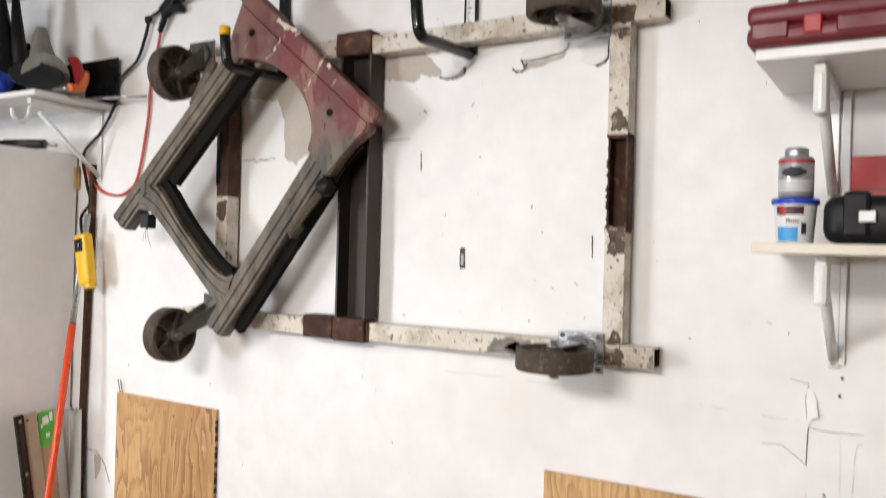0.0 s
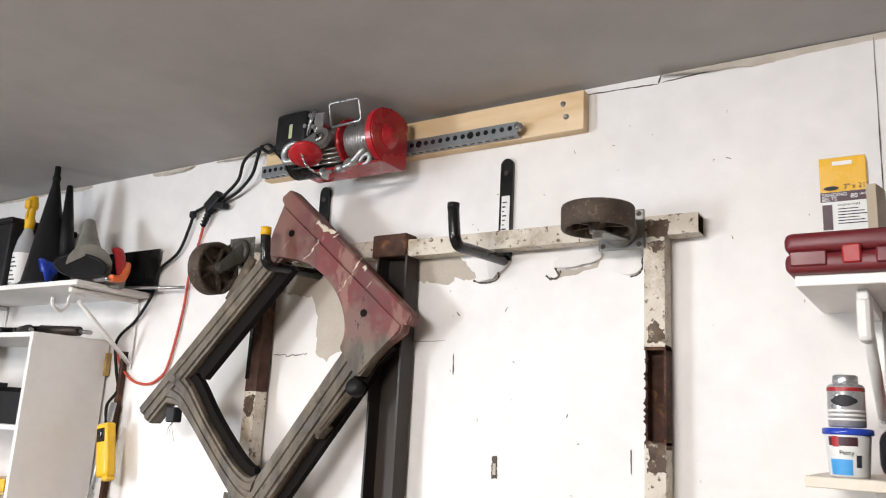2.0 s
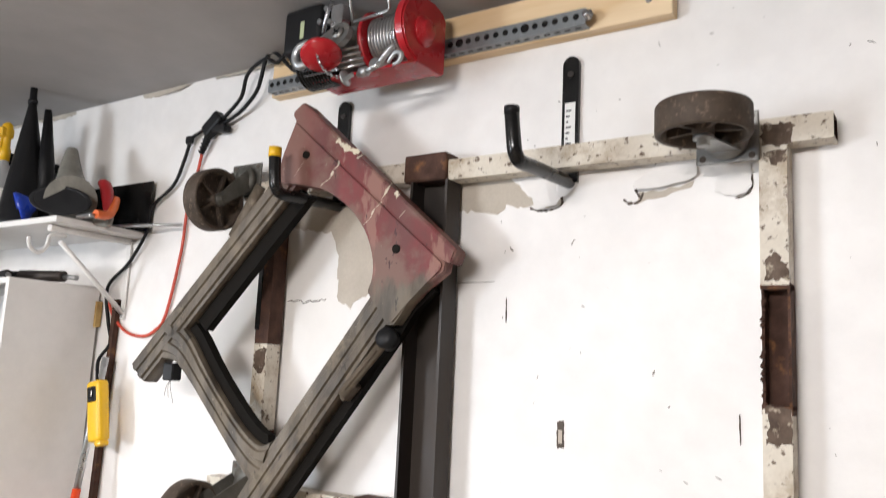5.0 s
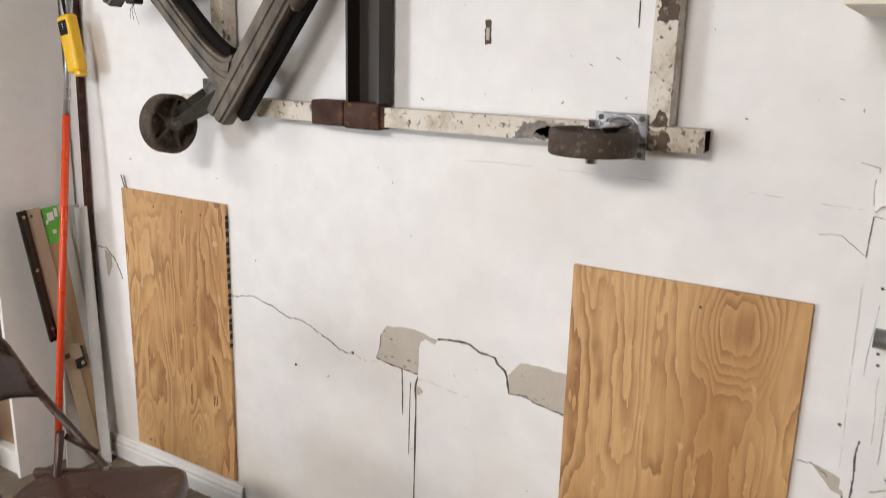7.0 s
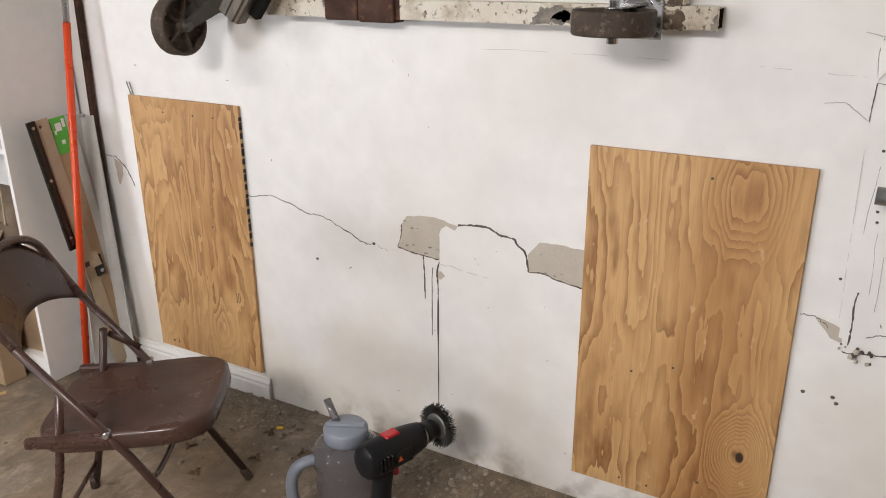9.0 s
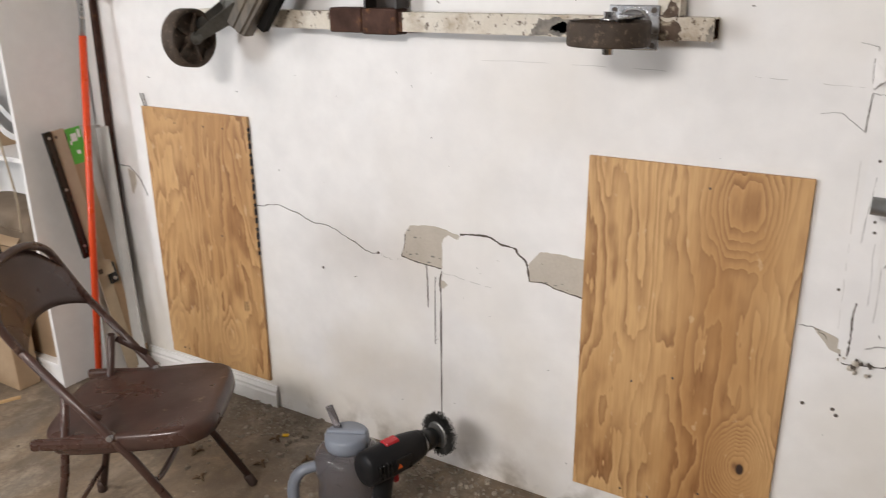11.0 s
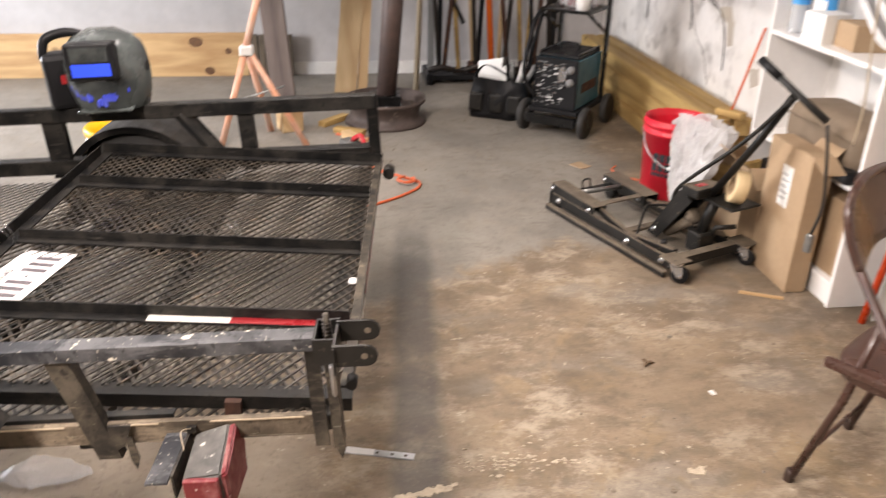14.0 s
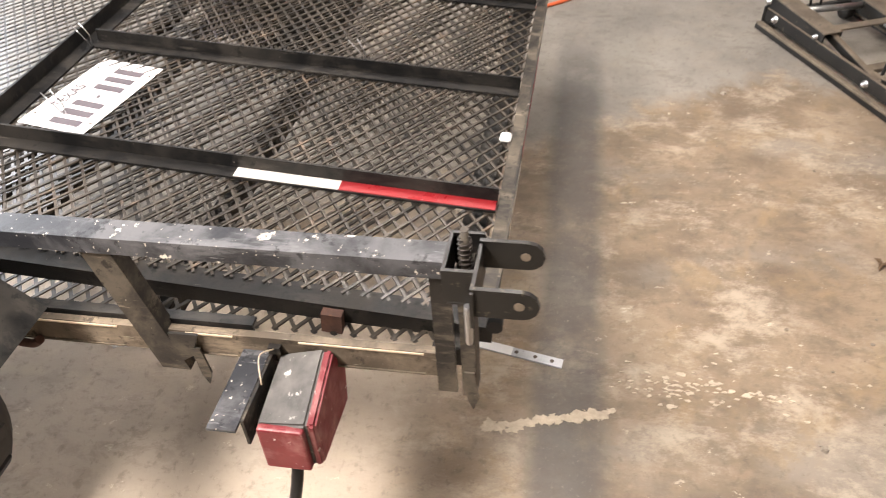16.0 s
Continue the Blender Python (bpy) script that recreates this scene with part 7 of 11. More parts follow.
corners = [Vector(p) for p in ((-2.12, 1.800, 1.02), (-2.052, 1.806, 1.035), (-1.992, 1.785, 0.0), (-2.05, 1.760, 0.0))]
out = (corners[1] - corners[0]).cross(corners[3] - corners[0]).normalized() * 0.004
near, back = [bm.verts.new(p) for p in corners], [bm.verts.new(p + (out if out.y > 0 else -out)) for p in corners]
bm.faces.new(near), bm.faces.new(back[::-1])
for k in range(4):
    bm.faces.new((near[k], near[(k + 1) % 4], back[(k + 1) % 4], back[k]))
solo("white_sheet", bm, PANEL_GREY, "pale grey coated sheet leaning in the wall corner", "sheet")
dark = solo("dark_strip", boxed(-0.008, 0.012, -0.01, 0.01, 0.0, 2.0, at(-2.10, 1.825, 0, -0.3, 1.2, 0)), RUST, "dark strip leaning between the bookcase and the wall", "strip")


# ---- chair ----
CHAIR_BROWN = material("brown_enamelled_steel", (0.072, 0.035, 0.026), 0.34, 0.0, second=(0.045, 0.024, 0.018), scale=7, amount=0.8, spots=(0.15, 0.10, 0.07), spot_scale=26, spot_edge=(0.64, 0.70), chips=(0.30, 0.24, 0.19), chip_scale=95, chip_edge=(0.70, 0.73), bump=0.0002, bump_scale=80)
CHAIR_RUB = material("brown_rubber_foot", (0.05, 0.03, 0.022), 0.7)
chair = thing("folding_chair", "brown painted steel folding chair standing open", "chair", Matrix(((0.836, -0.549, 0, -0.950), (0.549, 0.836, 0, 1.263), (0, 0, 1, 0), (0, 0, 0, 1))) @ Matrix.Translation((0, -0.006, 0)))
H = 0.196
for s in (-1, 1):
    part("front_leg", sweep(bmesh.new(), [(0.0, s * H, 0.03), (-0.20, s * H, 0.365), (-0.435, s * H, 0.69)], 0.0115, 12), CHAIR_BROWN, chair)
    part("foot", lathe(bmesh.new(), [(0.012, 0), (0.015, 0.003), (0.015, 0.035), (0.012, 0.045)], at(0.012, s * H, 0.0, 0, -28, 0), 12), CHAIR_RUB, chair)
    part("rear_leg", sweep(bmesh.new(), [(-0.36, s * (H - 0.028), 0.565), (-0.40, s * (H - 0.026), 0.31), (-0.47, s * (H - 0.01), 0.02)], 0.0115, 12), CHAIR_BROWN, chair)
    part("foot", lathe(bmesh.new(), [(0.012, 0), (0.015, 0.003), (0.015, 0.03), (0.012, 0.04)], at(-0.475, s * (H - 0.01), 0.0), 12), CHAIR_RUB, chair)
    part("link", sweep(bmesh.new(), [(-0.355, s * (H - 0.012), 0.545), (-0.27, s * (H - 0.006), 0.49)], 0.006, 8, flat=(0.004, 0.011)), CHAIR_BROWN, chair)
    part("hinge", boxed(-0.46, -0.24, s * H - 0.012, s * H + 0.012, 0.405, 0.435, bevel=0.008, segments=2), CHAIR_BROWN, chair)
    part("rivet", lathe(bmesh.new(), [(0.008, -0.014), (0.008, 0.014)], Matrix.Translation((-0.25, s * (H + 0.002), 0.44)) @ Matrix.Rotation(radians(90), 4, "X"), 10), STEEL, chair)
part("back_hoop", sweep(bmesh.new(), arc([(-0.435, -H, 0.69), (-0.478, -H, 0.765), (-0.506, -H * 0.88, 0.835), (-0.52, -H * 0.5, 0.874), (-0.525, 0, 0.885), (-0.52, H * 0.5, 0.874), (-0.506, H * 0.88, 0.835), (-0.478, H, 0.765), (-0.435, H, 0.69)], 6), 0.0115, 12), CHAIR_BROWN, chair)
# the curved sheet of the backrest, with its scooped lower edge
bm = bmesh.new()
n, rows = 18, []
for i in range(n + 1):
    y = -H + 2 * H * i / n
    u = y / H
    top = 0.88 - 0.11 * max(abs(u) - 0.35, 0) ** 1.6 / 0.5
    low = 0.655 + 0.052 * (1 - u * u)
    col = []
    for j in range(7):
        z = low + (top - low) * j / 6
        x = -0.412 - (z - 0.64) * 0.44 - 0.028 * (1 - u * u)
        col.append((x, y, z))
    rows.append(col)
front = [[bm.verts.new(p) for p in col] for col in rows]
back = [[bm.verts.new((p[0] - 0.004, p[1], p[2])) for p in col] for col in rows]
for grid in (front, back):
    for a, b in zip(grid, grid[1:]):
        for j in range(6):
            bm.faces.new((a[j], a[j + 1], b[j + 1], b[j])).smooth = True
for k in range(n):
    for j in (0, 6):
        bm.faces.new((front[k][j], front[k + 1][j], back[k + 1][j], back[k][j]))
part("backrest", bm, CHAIR_BROWN, chair)
# seat pan: rounded corners, turned-down rim, slight hollow
bm = bmesh.new()
n, rings = 44, []
for scale, z in ((0.0, 0.428), (0.5, 0.429), (0.85, 0.434), (0.96, 0.437), (1.0, 0.430), (1.005, 0.39), (0.985, 0.386), (0.975, 0.42), (0.5, 0.42)):
    ring = []
    for k in range(n):
        a = 2 * math.pi * k / n
        c, s = math.cos(a), math.sin(a)
        p = 4.6
        r = (abs(c) ** p + abs(s) ** p) ** (-1 / p) * scale
        narrow = 1 - 0.06 * (1 - c) / 2
        ring.append(bm.verts.new((-0.225 + 0.232 * r * c, 0.206 * r * s * narrow, z)) if scale else None)
    rings.append(ring)
centre = bm.verts.new((-0.225, 0, 0.428))
for k in range(n):
    bm.faces.new((centre, rings[1][k], rings[1][(k + 1) % n])).smooth = True
for a, b in zip(rings[1:], rings[2:]):
    for k in range(n):
        bm.faces.new((a[k], a[(k + 1) % n], b[(k + 1) % n], b[k])).smooth = True
bmesh.ops.rotate(bm, cent=(-0.30, 0, 0.428), matrix=Matrix.Rotation(radians(-4), 3, "Y"), verts=bm.verts)
part("seat", bm, CHAIR_BROWN, chair, "brown steel seat worn reddish in the middle")
part("crossbar", sweep(bmesh.new(), arc([(-0.16, -H, 0.30), (-0.155, -H * 0.6, 0.275), (-0.155, H * 0.6, 0.275), (-0.16, H, 0.30)], 5), 0.008, 10), CHAIR_BROWN, chair)
part("crossbar", sweep(bmesh.new(), [(-0.455, -H + 0.02, 0.10), (-0.455, H - 0.02, 0.10)], 0.007, 10), CHAIR_BROWN, chair)

# ---- jug and drill at the foot of the wall ----
JUG_GREY = material("blue_grey_plastic", (0.22, 0.245, 0.29), 0.38, second=(0.18, 0.2, 0.24), scale=8, amount=0.4)
jug = thing("water_jug", "smoky clear water jug with a blue-grey screw lid and handle", "jug", at(-0.660, 1.45, 0.0) @ Matrix.Diagonal((1.2, 1.2, 1.08, 1)))
part("jug_body", lathe(bmesh.new(), [(0.072, 0), (0.08, 0.006), (0.08, 0.12), (0.075, 0.145), (0.082, 0.165), (0.085, 0.20), (0.078, 0.228), (0.052, 0.246)], None, 36), SMOKY, jug)
bm = lathe(bmesh.new(), [(0.0, 0.24), (0.051, 0.24), (0.054, 0.252), (0.054, 0.278), (0.049, 0.285), (0.0, 0.285)], None, 36)
for k, v in enumerate(bm.verts):
    if v.co.xy.length > 0.052 and v.co.z > 0.25:
        v.co.xy *= 1 + 0.025 * (round(math.atan2(v.co.y, v.co.x) / (2 * math.pi) * 36) % 2)
part("lid", bm, JUG_GREY, jug)
part("lid_grip", boxed(-0.050, 0.050, -0.009, 0.009, 0.282, 0.292, at(0, 0, 0, 0, 0, 25), bevel=0.004), JUG_GREY, jug)
part("spout", sweep(bmesh.new(), [(-0.022, 0.0, 0.278), (-0.070, 0.022, 0.330)], 0.0095, 12), SMOKY, jug)
part("handle", sweep(bmesh.new(), arc([(-0.052, -0.055, 0.195), (-0.080, -0.085, 0.185), (-0.095, -0.10, 0.145), (-0.093, -0.098, 0.07), (-0.070, -0.074, 0.03), (-0.048, -0.05, 0.025)], 6), 0.015, 12), JUG_GREY, jug)
drill = thing("cordless_drill", "black and red cordless drill with a wire brush wheel", "drill", at(-0.508, 1.441, 0.2737, 0, 0, 72) @ Matrix.Scale(1.2, 4))
bm = lathe(bmesh.new(), [(0.0, -0.075), (0.03, -0.074), (0.036, -0.066), (0.038, 0.0), (0.036, 0.05), (0.031, 0.085), (0.028, 0.10)], AXIS_X, 20)
for v in bm.verts:
    v.co.z *= 1.22
    v.co.y *= 1.1
part("motor_housing", bm, BLACK_PLASTIC, drill)
part("gear_collar", lathe(bmesh.new(), [(0.030, 0.096), (0.032, 0.098), (0.032, 0.102), (0.028, 0.104)], AXIS_X, 20), STEEL, drill)
part("chuck", lathe(bmesh.new(), [(0.026, 0.100), (0.028, 0.115), (0.025, 0.140), (0.016, 0.152)], AXIS_X, 18), BLACK_PAINT, drill)
part("brush_plate", lathe(bmesh.new(), [(0.030, 0.152), (0.034, 0.154), (0.034, 0.168), (0.030, 0.170)], AXIS_X, 22), GREY_ZINC, drill)
BRISTLE = material("brush_wire", (0.05, 0.047, 0.043), 0.6, 0.5)
bm = bmesh.new()
rng = random.Random(4)
for k in range(1500):
    a = rng.uniform(0, 2 * math.pi)
    x0, x1 = rng.uniform(0.154, 0.168), rng.uniform(0.146, 0.176)
    r1 = rng.uniform(0.048, 0.057)
    b = a + rng.uniform(-0.12, 0.12)
    sweep(bm, [(x0, 0.032 * math.cos(a), 0.032 * math.sin(a)), (x1, r1 * math.cos(b), r1 * math.sin(b))], 0.0005, 3)
tagged(part("wire_bristles", bm, BRISTLE, drill, "stiff dark wire bristles"), kind="stuff")
part("grip", sweep(bmesh.new(), arc([(-0.01, 0, -0.03), (-0.02, 0, -0.09), (-0.028, 0, -0.16)], 5), 0.024, 12, flat=(0.02, 0.026)), BLACK_PLASTIC, drill)
part("trigger", boxed(0.012, 0.03, -0.009, 0.009, -0.075, -0.042, bevel=0.006), RED_PAINT, drill, "red trigger")
part("battery", boxed(-0.085, 0.045, -0.038, 0.038, -0.228, -0.165, bevel=0.012, segments=2), GREY_PLASTIC, drill, "dark grey battery pack")
part("side_switch", boxed(-0.012, 0.028, -0.014, 0.014, 0.040, 0.049, bevel=0.003), RED_PAINT, drill, "red speed switch")
for k in range(4):
    part("vent_rib", boxed(-0.055 + 0.011 * k, -0.05 + 0.011 * k, -0.0445, -0.033, -0.018, 0.02, bevel=0.001), BLACK_PAINT, drill)
part("warning_label", boxed(-0.004, 0.040, -0.0435, -0.039, -0.018, 0.018), BLACK_PAINT, drill)
part("warning_mark", prism(bmesh.new(), [(-0.007, -0.006), (0.007, -0.006), (0.0, 0.007)], 0.001, Matrix.Translation((0.004, -0.0436, 0.0)) @ FACE), ORANGE, drill)

# ---- rubble along the wall ----
STONE = material("plaster_rubble", (0.46, 0.41, 0.34), 0.9, second=(0.20, 0.155, 0.11), scale=40, amount=0.9, vary=0.7)
rng = random.Random(31)
bm = bmesh.new()


def pebble(bm, x, y, r, rng):
    pts = [(r * rng.uniform(0.6, 1.2) * math.cos(a), r * rng.uniform(0.6, 1.2) * math.sin(a)) for a in (0, 1.2, 2.4, 3.7, 5.0)]
    low = [bm.verts.new((x + u, y + v, 0.0005)) for u, v in pts]
    h = r * rng.uniform(0.4, 0.9)
    high = [bm.verts.new((x + u * 0.7, y + v * 0.7, h)) for u, v in pts]
    bm.faces.new(high)
    for k in range(5):
        bm.faces.new((low[k], low[(k + 1) % 5], high[(k + 1) % 5], high[k]))


for k in range(900):
    x = rng.uniform(-1.65, 0.35)
    y = 1.845 - abs(rng.gauss(0, 0.12))
    if rng.random() < 0.25:
        x, y = rng.uniform(-3.4, 0.4), rng.uniform(0.3, 1.8)
    pebble(bm, x, y, rng.uniform(0.002, 0.006) * (2.2 if rng.random() < 0.12 else 1), rng)
for k in range(420):
    x, y = rng.uniform(-1.75, -0.35), 1.80 - abs(rng.gauss(0, 0.16))
    pebble(bm, x, y, rng.uniform(0.003, 0.010) * (1.7 if rng.random() < 0.1 else 1), rng)
solo("plaster_rubble", bm, STONE, "loose crumbs of plaster and grit along the wall", "rubble", kind="stuff")
for k in range(90):
    x, y, r = rng.uniform(-1.5, -0.3), 1.83 - abs(rng.gauss(0, 0.09)), rng.uniform(0.006, 0.014)
    bm = bmesh.new()
    pebble(bm, 0, 0, r, rng)
    solo("plaster_chip", bm, STONE, "small pale chip of broken plaster on the floor", "chip", at(x, y, 0, 0, 0, rng.uniform(0, 360)), group="plaster chips")
LEAF = material("dry_leaf", (0.12, 0.075, 0.04), 0.85)
for x, y, turn in ((-1.854, 0.649, 20), (-1.16, 1.66, 80), (-1.10, 1.52, 150), (-1.35, 1.46, 40), (-0.98, 1.62, 200), (-1.22, 1.36, 10)):
    bm = bmesh.new()
    for k in range(5):
        a = turn + k * 67
        sweep(bm, [(0, 0, 0.004), (0.012 * math.cos(a), 0.012 * math.sin(a), 0.009), (0.028 * math.cos(a), 0.026 * math.sin(a), 0.004)], [0.004, 0.006, 0.001], 5)
    solo("dry_leaf", bm, LEAF, "curled dry brown leaf on the concrete", "leaf", at(x, y, 0, 0, 0, turn), group="dry leaves")
solo("yellow_chip", boxed(-0.012, 0.012, -0.008, 0.008, 0, 0.004, bevel=0.001), YELLOW, "small yellow plastic chip on the floor", "chip", at(-1.15, 1.70, 0, 0, 0, 30))
solo("wood_stick", boxed(-0.086, 0.086, -0.009, 0.009, 0.0, 0.006), PINE, "short pale wooden stick on the floor", "stick", at(-2.288, 1.297, 0, 0, 0, 65))
for x, y in ((-1.665, 0.806),):
    solo("paint_chip", boxed(-0.012, 0.012, -0.008, 0.008, 0, 0.003), LABEL_WHITE, "small white paint chip on the floor", "chip", at(x, y, 0, 0, 0, x * 100), group="paint chips")
PALE = material("dried_pale_spill", (0.58, 0.49, 0.37), 0.85, second=(0.40, 0.33, 0.25), scale=40, amount=0.9, bump=0.001, bump_scale=180)
spill_bits = random.Random(9)
floor = bpy.data.objects["floor"]


def dried_bit(k, x, y, r, long):
    """A thin scab of dried plaster slurry, drawn out across the bay."""
    spread = [spill_bits.uniform(0.65, 1.25) for _ in range(7)]
    outline = [(r * w * math.cos(a), r * long * w * math.sin(a)) for w, a in zip(spread, (0, 0.9, 1.8, 2.7, 3.6, 4.5, 5.4))]
    bm = prism(bmesh.new(), ragged(outline, 0.004, min(0.005, r * 0.5), k), 0.0009 + 0.000012 * k, at(x, y, 0.0, 0, 0, spill_bits.uniform(-18, 18)))
    part("dried_spill", bm, PALE, floor, "pale dried spill on the concrete" if k == 0 else "")


for k in range(46):
    t = k / 45
    dried_bit(k, -1.262 - 0.055 * t + spill_bits.gauss(0, 0.006), -0.385 + 0.27 * t, spill_bits.uniform(0.004, 0.012) * (1.7 if k in (1, 2, 40, 42, 44) else 1), 1.5)
for k in range(120):
    if k < 84:
        x, y = -1.40 + spill_bits.gauss(0, 0.020), 0.06 + spill_bits.gauss(0, 0.065)
    elif k < 104:
        x, y = -1.385 + spill_bits.gauss(0, 0.007), spill_bits.uniform(0.19, 0.30)
    else:
        x, y = -1.45 + spill_bits.gauss(0, 0.06), spill_bits.uniform(-0.15, 0.5)
    dried_bit(46 + k, x, y, spill_bits.uniform(0.0012, 0.0035) * (1.9 if k % 11 == 0 else 1), 2.3)
for k, (x, y, r) in enumerate(((-1.305, 0.575, 0.013), (-1.30, 0.60, 0.016), (-1.318, 0.615, 0.009))):
    dried_bit(166 + k, x, y, r, 1.2)

# ---- motorcycle jack ----
JACK_BLACK = material("dusty_black_steel", (0.006, 0.006, 0.006), 0.45, 0.0, Specular_IOR_Level=0.28, second=(0.02, 0.018, 0.015), scale=9, amount=0.7, chips=(0.11, 0.09, 0.065), chip_scale=60, chip_edge=(0.62, 0.72))
DUSTY = material("dusty_rubber_pad", (0.165, 0.13, 0.092), 0.9, second=(0.085, 0.067, 0.049), scale=12, amount=0.8, chips=(0.03, 0.027, 0.024), chip_scale=50, chip_edge=(0.62, 0.70))
JACK_AT = Matrix(((-0.932, 0.363, 0, -2.46), (-0.363, -0.932, 0, 1.00), (0, 0, 1, 0), (0, 0, 0, 1)))
jack = thing("motorcycle_jack", "dusty black motorcycle lift jack lowered on casters", "jack", JACK_AT)


def jack_bolt(x, y, z, parent):
    part("bolt", lathe(bmesh.new(), [(0.0, 0.014), (0.007, 0.014), (0.011, 0.009), (0.011, 0.0), (0.016, 0.0), (0.016, -0.003), (0.0, -0.003)], at(x, y, z, -90, 0, 0), 12), ZINC, parent)


def jack_bar(name, a, b, wide, tall, mat, parent, label=""):
    """A flat bar on edge from a to b, with a dusty top strip."""
    a, b = Vector(a), Vector(b)
    run = b - a
    turn = Matrix.Translation(a) @ run.to_track_quat("X", "Z").to_matrix().to_4x4()
    bar = part(name, boxed(0, run.length, -wide / 2, wide / 2, -tall, 0, turn, bevel=0.002), mat, parent, label)
    part("dusty_top", boxed(0.006, run.length - 0.006, -wide / 2 + 0.001, wide / 2 - 0.001, -0.001, 0.0015, turn), DUSTY, bar)
    return bar


for side, y0, y1 in ((1, 0.004, 0.026), (-1, -0.388, -0.366)):
    rail = jack_bar("side_rail", (0.03, (y0 + y1) / 2, 0.088), (0.885, (y0 + y1) / 2, 0.088), 0.012, 0.05, JACK_BLACK, jack)
    part("floor_rail", boxed(0.03, 0.89, y1 - 0.004 if side > 0 else y0 - 0.02, y1 + 0.02 if side > 0 else y0 + 0.004, 0.022, 0.032, bevel=0.002), DUSTY, jack)
    part("rail_flange", boxed(0.03, 0.89, y1 + 0.014 if side > 0 else y0 - 0.02, y1 + 0.02 if side > 0 else y0 - 0.014, 0.004, 0.022), JACK_BLACK, jack)
    part("roller", lathe(bmesh.new(), [(0.0, -0.018), (0.03, -0.018), (0.033, -0.012), (0.033, 0.012), (0.03, 0.018), (0.0, 0.018)], at(0.86, (y0 + y1) / 2 - side * 0.022, 0.036, 90, 0, 0), 20), JACK_BLACK, jack)
    part("end_cap", boxed(0.876, 0.892, y0, y1, 0.03, 0.095, bevel=0.006, segments=2), JACK_BLACK, jack)
    if side > 0:
        for x, z in ((0.815, 0.066), (0.30, 0.058), (0.075, 0.062)):
            jack_bolt(x, y1 - 0.003, z, rail)
# the two lifting channels, dusty on top, black flanges
for y0, y1, x0, x1 in ((-0.062, 0.016, 0.555, 0.89), (-0.395, -0.305, 0.56, 0.875)):
    tilt = at(0, 0, 0.075, 0, -2.8, 0)
    pad = part("lift_pad", boxed(x0, x1, y0, y1, 0.018, 0.024, tilt, bevel=0.002), DUSTY, jack, "dusty padded lift bar")
    for y in (y0, y1 - 0.006):
        part("flange", boxed(x0, x1, y, y + 0.006, -0.028, 0.018, tilt), JACK_BLACK, pad)
    part("pad_end", boxed(x1 - 0.004, x1 + 0.001, y0 + 0.006, y1 - 0.006, -0.024, 0.018, tilt), JACK_BLACK, pad)
    for x in (x0 + 0.035, x1 - 0.012):
        jack_bolt(x, y1 - 0.001, 0.075 + 0.049 * x - 0.006, pad)
jack_bar("scissor_arm", (0.27, -0.006, 0.078), (0.60, -0.046, 0.113), 0.024, 0.03, JACK_BLACK, jack)
jack_bar("scissor_arm", (0.27, -0.356, 0.078), (0.60, -0.33, 0.105), 0.024, 0.03, JACK_BLACK, jack)
jack_bar("scissor_arm", (0.06, -0.040, 0.105), (0.36, -0.030, 0.075), 0.028, 0.03, JACK_BLACK, jack)
jack_bar("scissor_arm", (0.06, -0.340, 0.105), (0.36, -0.350, 0.075), 0.028, 0.03, JACK_BLACK, jack)
part("cross_bar", boxed(0.575, 0.612, -0.305, -0.062, 0.114, 0.122, bevel=0.002), DUSTY, jack)
part("cross_tube", sweep(bmesh.new(), [(0.765, -0.062, 0.115), (0.745, -0.305, 0.112)], 0.013, 12), GREY_ZINC, jack)
part("cross_bar", boxed(0.80, 0.825, -0.305, -0.062, 0.095, 0.108, bevel=0.002), JACK_BLACK, jack)
part("cross_bar", boxed(0.36, 0.40, -0.33, -0.04, 0.055, 0.07, bevel=0.002), DUSTY, jack)
part("tie_hoop", sweep(bmesh.new(), arc([(0.81, -0.12, 0.108), (0.815, -0.12, 0.15), (0.815, -0.16, 0.153), (0.81, -0.168, 0.108)], 5), 0.005, 8), JACK_BLACK, jack)
part("safety_bar", sweep(bmesh.new(), arc([(0.27, 0.0, 0.05), (0.385, -0.15, 0.150), (0.38, -0.20, 0.165), (0.30, -0.29, 0.17)], 6), 0.006, 8), JACK_BLACK, jack)
